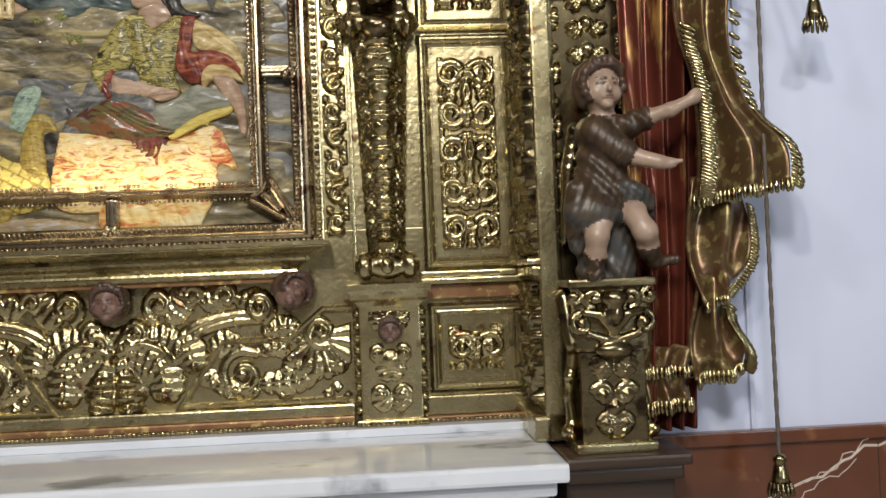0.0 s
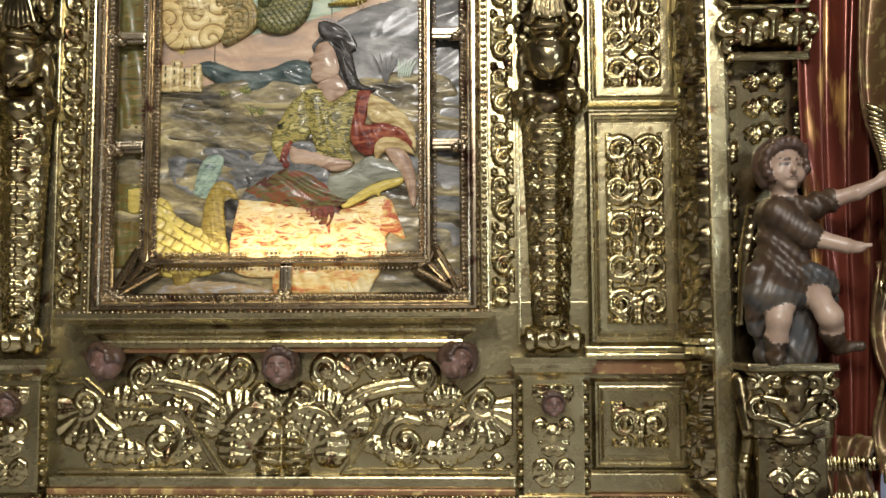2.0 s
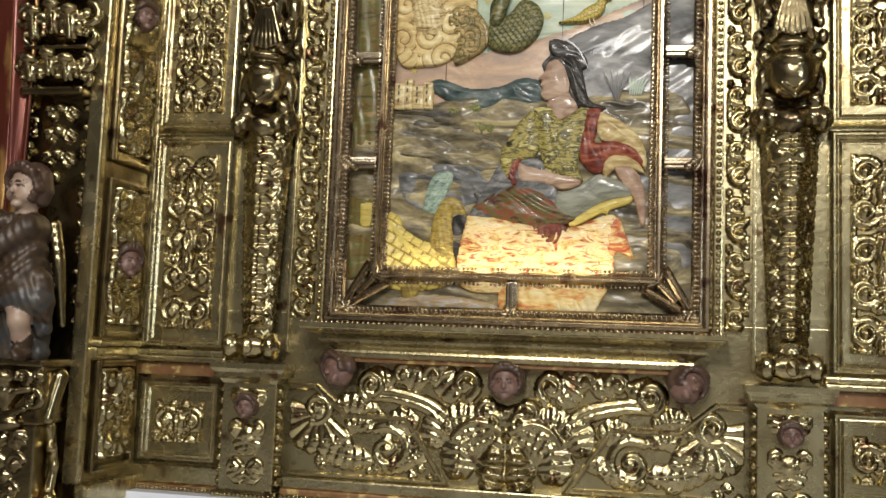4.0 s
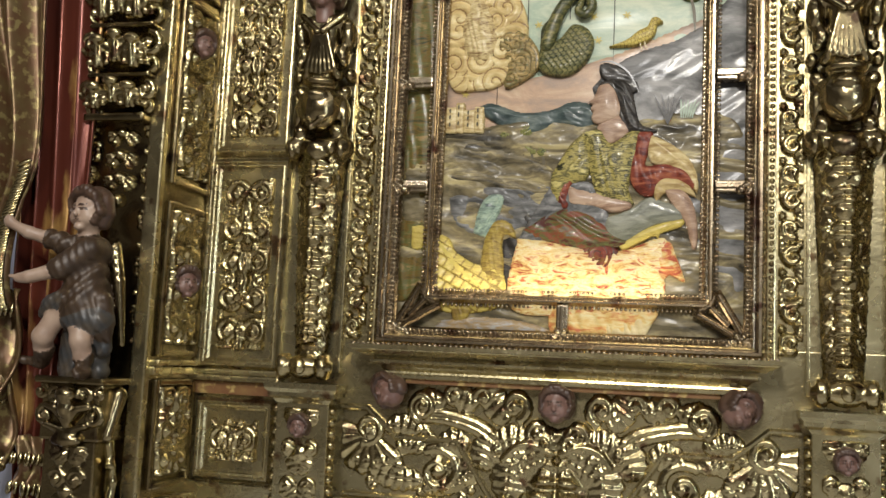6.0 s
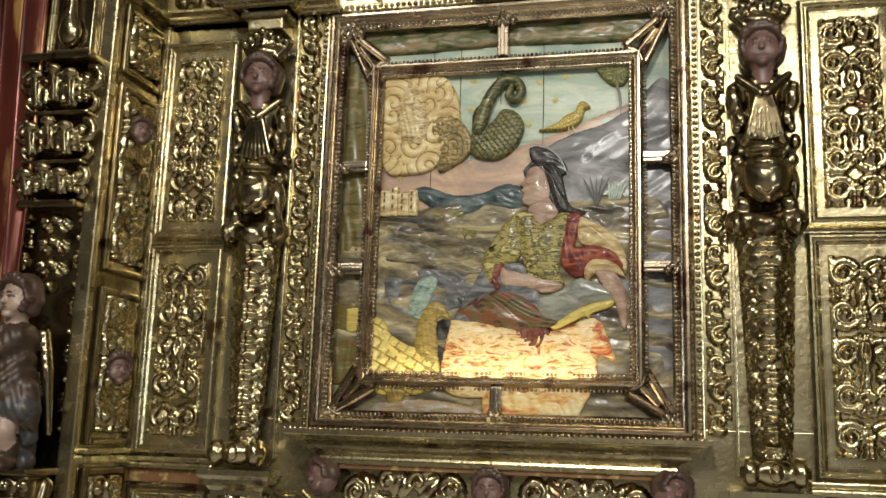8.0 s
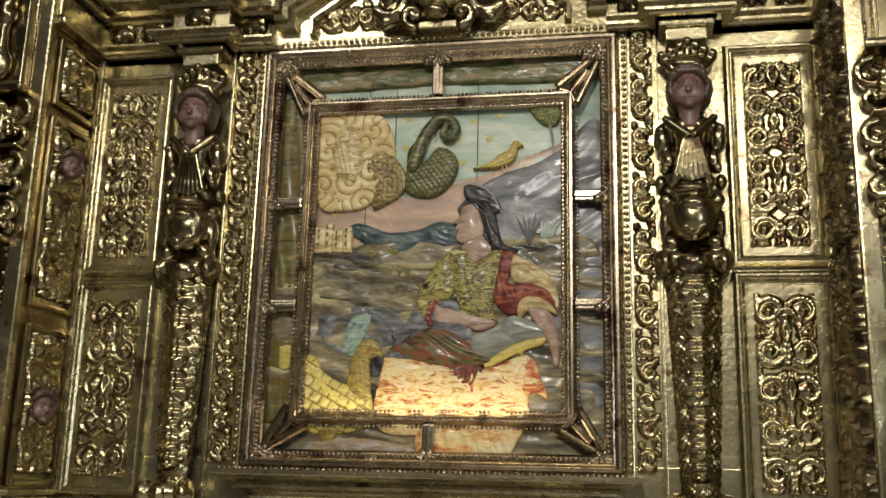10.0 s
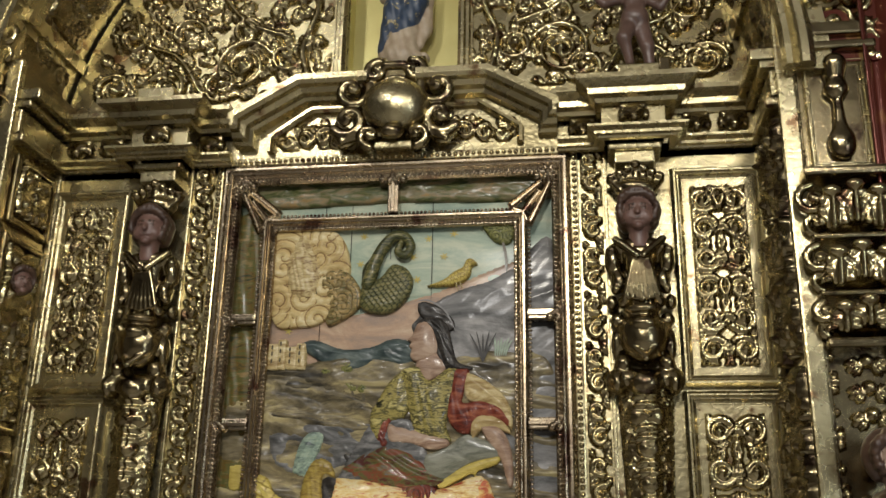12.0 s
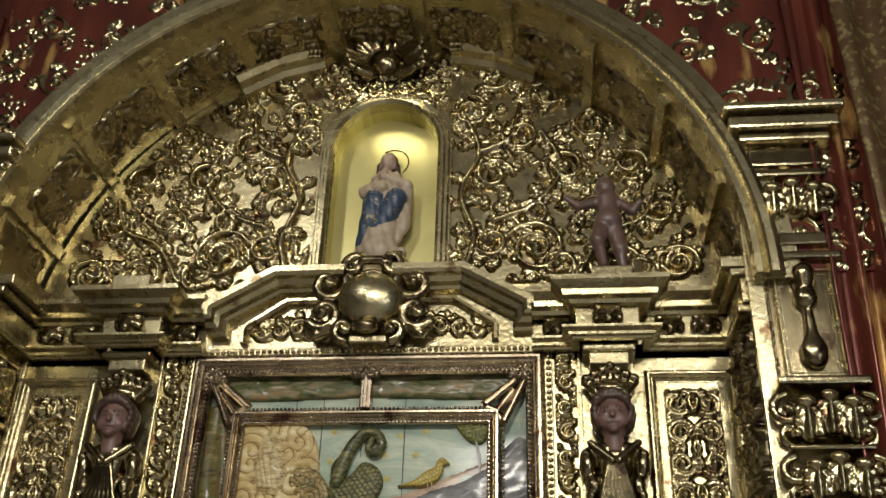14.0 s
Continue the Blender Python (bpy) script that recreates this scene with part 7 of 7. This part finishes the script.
    def folds(G, who):
        cloth = (who == 2) | (who == 3)
        return np.where(cloth, 0.0035 * np.sin((G[..., 0] - ox) * 75 * s + (G[..., 2] - oz) * 60 + 2.5 * np.sin((G[..., 2] - oz) * 22 + (G[..., 0] - ox) * 20 * s)) + 0.0012 * np.sin((G[..., 0] - ox) * 230 * s - (G[..., 2] - oz) * 90), 0)
    a = skin("angel_statue", P, [PALE_FLESH, HAIR, BROWN_CLOTH, DARK_CLOTH, GOLD_OLD_DARK], 0.005, folds=folds)
    return tagged(a, "carved wooden angel in brown robe holding the drapery", "statue", "angels on the pilasters")


def strands(name, pts, outs, mat, parent, r=0.008, length=0.04, label="gilded fringe"):
    """A fringe of hanging strands."""
    v, f = [], []
    g2 = random.Random(len(pts))
    for p, o in zip(pts, outs):
        p, o = np.array(p), np.array(o, float)
        o = o / (np.linalg.norm(o) + 1e-9)
        k = len(v)
        for t, rr in ((0, 0.55), (0.35, 1.0), (0.8, 0.95), (1.0, 0.35)):
            c = p + o * length * t * g2.uniform(0.9, 1.1)
            for q in range(5):
                a = q * 2 * math.pi / 5
                side = np.cross(o, (0, 1, 0))
                side = side / (np.linalg.norm(side) + 1e-9)
                v.append(c + r * rr * (math.cos(a) * side + math.sin(a) * np.array((0, 1, 0))))
        for t in range(3):
            for q in range(5):
                f.append((k + t * 5 + q, k + t * 5 + (q + 1) % 5, k + t * 5 + 5 + (q + 1) % 5, k + t * 5 + 5 + q))
    ob = raw(name, v, f, mat, parent, label)
    ob["kind"] = "stuff"
    return ob


def cloth_sheet(name, left, right, y0, waves, amp, mat, parent, s, nz=90, nx=60, phase=0.0, label="", belly=0.0):
    """A hanging fold of carved drapery between two smooth edges, given as (x, z) control points from top to foot."""
    L, Rr = smooth_pts(left, 12), smooth_pts(right, 12)

    def pick(C, t):
        s2 = np.linspace(0, 1, len(C))
        return np.interp(t, s2, C[:, 0]), np.interp(t, s2, C[:, 1])
    v, f = [], []
    for j in range(nz + 1):
        t = j / nz
        (lx, lz), (rx, rz) = pick(L, t), pick(Rr, t)
        for i in range(nx + 1):
            u = i / nx
            y = y0 - amp * (0.4 + 0.6 * t) * (0.5 + 0.5 * math.sin(u * waves * 2 * math.pi + phase + 1.3 * math.sin(t * 3))) ** 1.4 - amp * 0.25 * math.sin(u * waves * 5.1 + t * 9) - belly * math.sin(u * math.pi) * t
            v.append((CX + s * (lx + (rx - lx) * u), y, lz + (rz - lz) * u))
    n = nx + 1
    for j in range(nz):
        for i in range(nx):
            q = (j * n + i, j * n + i + 1, (j + 1) * n + i + 1, (j + 1) * n + i)
            f.append(q if s < 0 else q[::-1])
    ob = raw(name, v, f, mat, parent, label)
    m = ob.modifiers.new("thickness", "SOLIDIFY")
    m.thickness, m.offset = 0.012, -1
    return ob, np.array(v).reshape(nz + 1, n, 3)


def drapery(s):
    d = thing("drapery", (CX + s * 1.85, 3.0, 1.1), "carved red and gold drapery with heavy gilded fringe", "drapery", "painted wooden drapery")
    ob, g0 = cloth_sheet("red_hanging", [(1.70, 4.9), (1.71, 3.6), (1.70, 2.4), (1.70, 1.7), (1.70, 1.08)], [(2.12, 4.9), (2.08, 3.6), (1.98, 2.4), (1.95, 1.7), (1.88, 1.08)], 3.02, 4.2, 0.06, RED_CLOTH, d, s, label="glossy red hanging with gilded stripes")
    ob, g1 = cloth_sheet("upper_fall", [(1.86, 4.9), (1.87, 3.2), (1.85, 2.42), (1.89, 2.15), (1.89, 1.95), (1.88, 1.79)], [(2.25, 4.9), (2.22, 3.2), (2.02, 2.42), (2.06, 2.10), (2.17, 1.96), (2.165, 1.83)], 2.93, 2.2, 0.075, LINING, d, s, belly=0.05, label="patterned lining turned outwards")
    ob, g2 = cloth_sheet("middle_fall", [(1.88, 1.86), (1.87, 1.72), (1.88, 1.55), (1.90, 1.46)], [(2.03, 1.86), (2.07, 1.74), (2.05, 1.60), (1.99, 1.50)], 2.94, 1.6, 0.07, LINING, d, s, 40, 40, 1.0)
    ob, g3 = cloth_sheet("lower_fall", [(1.90, 1.56), (1.88, 1.42), (1.87, 1.30), (1.87, 1.24)], [(1.98, 1.56), (1.98, 1.44), (2.02, 1.34), (2.03, 1.27)], 2.94, 1.5, 0.06, LINING, d, s, 40, 40, 2.0)
    ob, g4 = cloth_sheet("tail", [(1.72, 1.34), (1.72, 1.25), (1.725, 1.16)], [(1.88, 1.34), (1.865, 1.25), (1.865, 1.17)], 2.96, 2.5, 0.035, LINING, d, s, 30, 30)

    def fringe(gr, both=True, r=0.0085, ln=0.042):
        foot = gr[-1]
        pts = list(foot[::2] + np.array((0, -0.008, 0.012)))
        outs = [(0, -0.1, -1)] * len(pts)
        if both:
            e = gr[:, -1]
            idx = np.linspace(len(e) * 0.25, len(e) - 1, 44).astype(int)
            pts += list(e[idx] + np.array((0, -0.012, 0)))
            outs += [(s * 0.8, -0.1, -0.6)] * len(idx)
        strands("fringe", pts, outs, GOLD, d, r, ln)
    fringe(g1)
    fringe(g2, True, 0.007, 0.03)
    fringe(g3)
    fringe(g4, False)
    strands("inner_fringe", list(g1[int(90 * 0.45):, 1][::1] + np.array((0, -0.02, 0))), [(s * 0.9, -0.3, -0.5)] * len(g1[int(90 * 0.45):, 1]), GOLD, d, 0.010, 0.05)
    strands("tail_fringe", list(g4[10][::2] + np.array((0, -0.02, 0))), [(0, -0.2, -1)] * len(g4[10][::2]), GOLD, d, 0.0085, 0.04)
    return d


for s in (-1, 1):
    outer_pilaster(s)
    angel(s)
    drapery(s)

# ---- small angel on the cornice, its block ----
tb = thing("cornice_block", (CX + 0.95, 3.3, 3.62), "small gilded stepped block on the cornice", "block")
slab("block_body", CX + 0.90, CX + 1.06, 3.30, 3.44, 3.615, 3.70, GOLD_FLAT, tb, "", 0.006)
slab("block_side", CX + 0.855, CX + 0.90, 3.33, 3.44, 3.615, 3.66, GOLD_OLD_DARK, tb, "", 0.008)
slab("block_side", CX + 1.06, CX + 1.105, 3.33, 3.44, 3.615, 3.74, GOLD_OLD_DARK, tb, "", 0.008)
bx, by, bz = CX + 0.98, 3.36, 3.70
P = [egg((bx - 0.005, by, bz + 0.40), (0.040, 0.042, 0.048), 0), cap((bx, by, bz + 0.34), (bx, by, bz + 0.24), 0.045, 0.04, 0), egg((bx, by - 0.01, bz + 0.235), (0.055, 0.045, 0.05), 0), egg((bx, by + 0.03, bz + 0.42), (0.042, 0.04, 0.045), 1),
     cap((bx - 0.025, by, bz + 0.21), (bx - 0.05, by - 0.05, bz + 0.12), 0.036, 0.028, 0), cap((bx - 0.05, by - 0.05, bz + 0.12), (bx - 0.03, by - 0.02, bz + 0.03), 0.026, 0.018, 0), cap((bx + 0.02, by, bz + 0.2), (bx + 0.04, by - 0.01, bz + 0.10), 0.036, 0.028, 0),
     cap((bx + 0.04, by - 0.01, bz + 0.10), (bx + 0.05, by, bz + 0.0), 0.026, 0.018, 0), cap((bx - 0.04, by, bz + 0.33), (bx - 0.12, by - 0.02, bz + 0.30), 0.022, 0.018, 0), cap((bx - 0.12, by - 0.02, bz + 0.30), (bx - 0.17, by - 0.03, bz + 0.335), 0.016, 0.012, 0),
     cap((bx + 0.04, by, bz + 0.33), (bx + 0.10, by - 0.02, bz + 0.27), 0.022, 0.018, 0), cap((bx + 0.10, by - 0.02, bz + 0.27), (bx + 0.13, by - 0.04, bz + 0.30), 0.016, 0.012, 0)]
tagged(skin("small_angel_statue", P, [DARK_FLESH, HAIR], 0.006), "small dark-toned carved child angel on the cornice", "statue")
lb = thing("cornice_block", (CX - 0.95, 3.3, 3.62), "plain square gilded block on the cornice", "block")
slab("block_body", CX - 1.08, CX - 0.92, 3.32, 3.48, 3.615, 3.72, GOLD_FLAT, lb, "", 0.006)

# ---- cords ----
def tube(pts, r, seg=8, twist=0.0):
    v, f = [], []
    for i, (x, y, z) in enumerate(pts):
        for q in range(seg):
            a = q * 2 * math.pi / seg
            rr = r * (1 + twist * math.cos(2 * a + i * 0.9))
            v.append((x + rr * math.cos(a), y + rr * math.sin(a), z))
    for i in range(len(pts) - 1):
        for q in range(seg):
            f.append((i * seg + q, i * seg + (q + 1) % seg, (i + 1) * seg + (q + 1) % seg, (i + 1) * seg + q))
    return v, f


cord = thing("cord", (1.207, 2.9, 0.85), "dark twisted hanging cord ending in a gilded tassel", "cord")
v, f = tube([(1.206 + 0.002 * math.sin(z * 3), 2.9, z) for z in np.arange(0.98, 5.6, 0.008)], 0.0062, 8, 0.22)
raw("rope", v, f, ROPE, cord)


def lathe(prof, x, y, seg=16):
    v, f = tube([(x, y, z) for _, z in prof], 1, seg)
    v = [(x + (p[0] - x) * prof[i // seg][0], y + (p[1] - y) * prof[i // seg][0], p[2]) for i, p in enumerate(v)]
    return v, f


def tassel(x, y, z, parent, k=1.0):
    v, f = lathe([(0.001, z + 0.02 * k), (0.016 * k, z + 0.015 * k), (0.022 * k, z), (0.016 * k, z - 0.012 * k), (0.020 * k, z - 0.02 * k), (0.026 * k, z - 0.05 * k), (0.030 * k, z - 0.07 * k), (0.001, z - 0.072 * k)], x, y)
    raw("tassel_head", v, f, GOLD_OLD_DARK, parent, "turned gilded tassel head")
    pts = [(x + math.cos(a) * 0.030 * k, y + math.sin(a) * 0.03 * k, z - 0.068 * k) for a in np.arange(14) * 2 * math.pi / 14]
    strands("tassel_skirt", pts, [((p[0] - x) * 6, (p[1] - y) * 6, -1) for p in pts], GOLD_OLD_DARK, parent, 0.007 * k, 0.045 * k, "tassel skirt")


tassel(1.207, 2.9, 0.985, cord)
cord2 = thing("tassel_cord", (1.40, 2.9, 2.33), "gilded tassel hanging from the drapery", "tassel")
v, f = tube([(1.385 - 0.16 * t, 2.9, 2.41 + 0.5 * t) for t in np.linspace(0, 1, 40)], 0.006, 8, 0.2)
raw("rope", v, f, ROPE, cord2)
tassel(1.385, 2.9, 2.405, cord2, 0.95)

# ---- lamp fitting seen in reflections ----
fit = thing("ceiling_lamp", (-0.45, -0.75, 4.18), "plain white hanging lamp housing over the chapel", "lamp")
slab("housing", -0.63, -0.27, -0.95, -0.72, 4.17, 4.26, PLASTER, fit, "", 0.01)
slab("stem", -0.46, -0.44, -0.84, -0.82, 4.26, 7.4, DARK_WOOD, fit, "", 0.003)
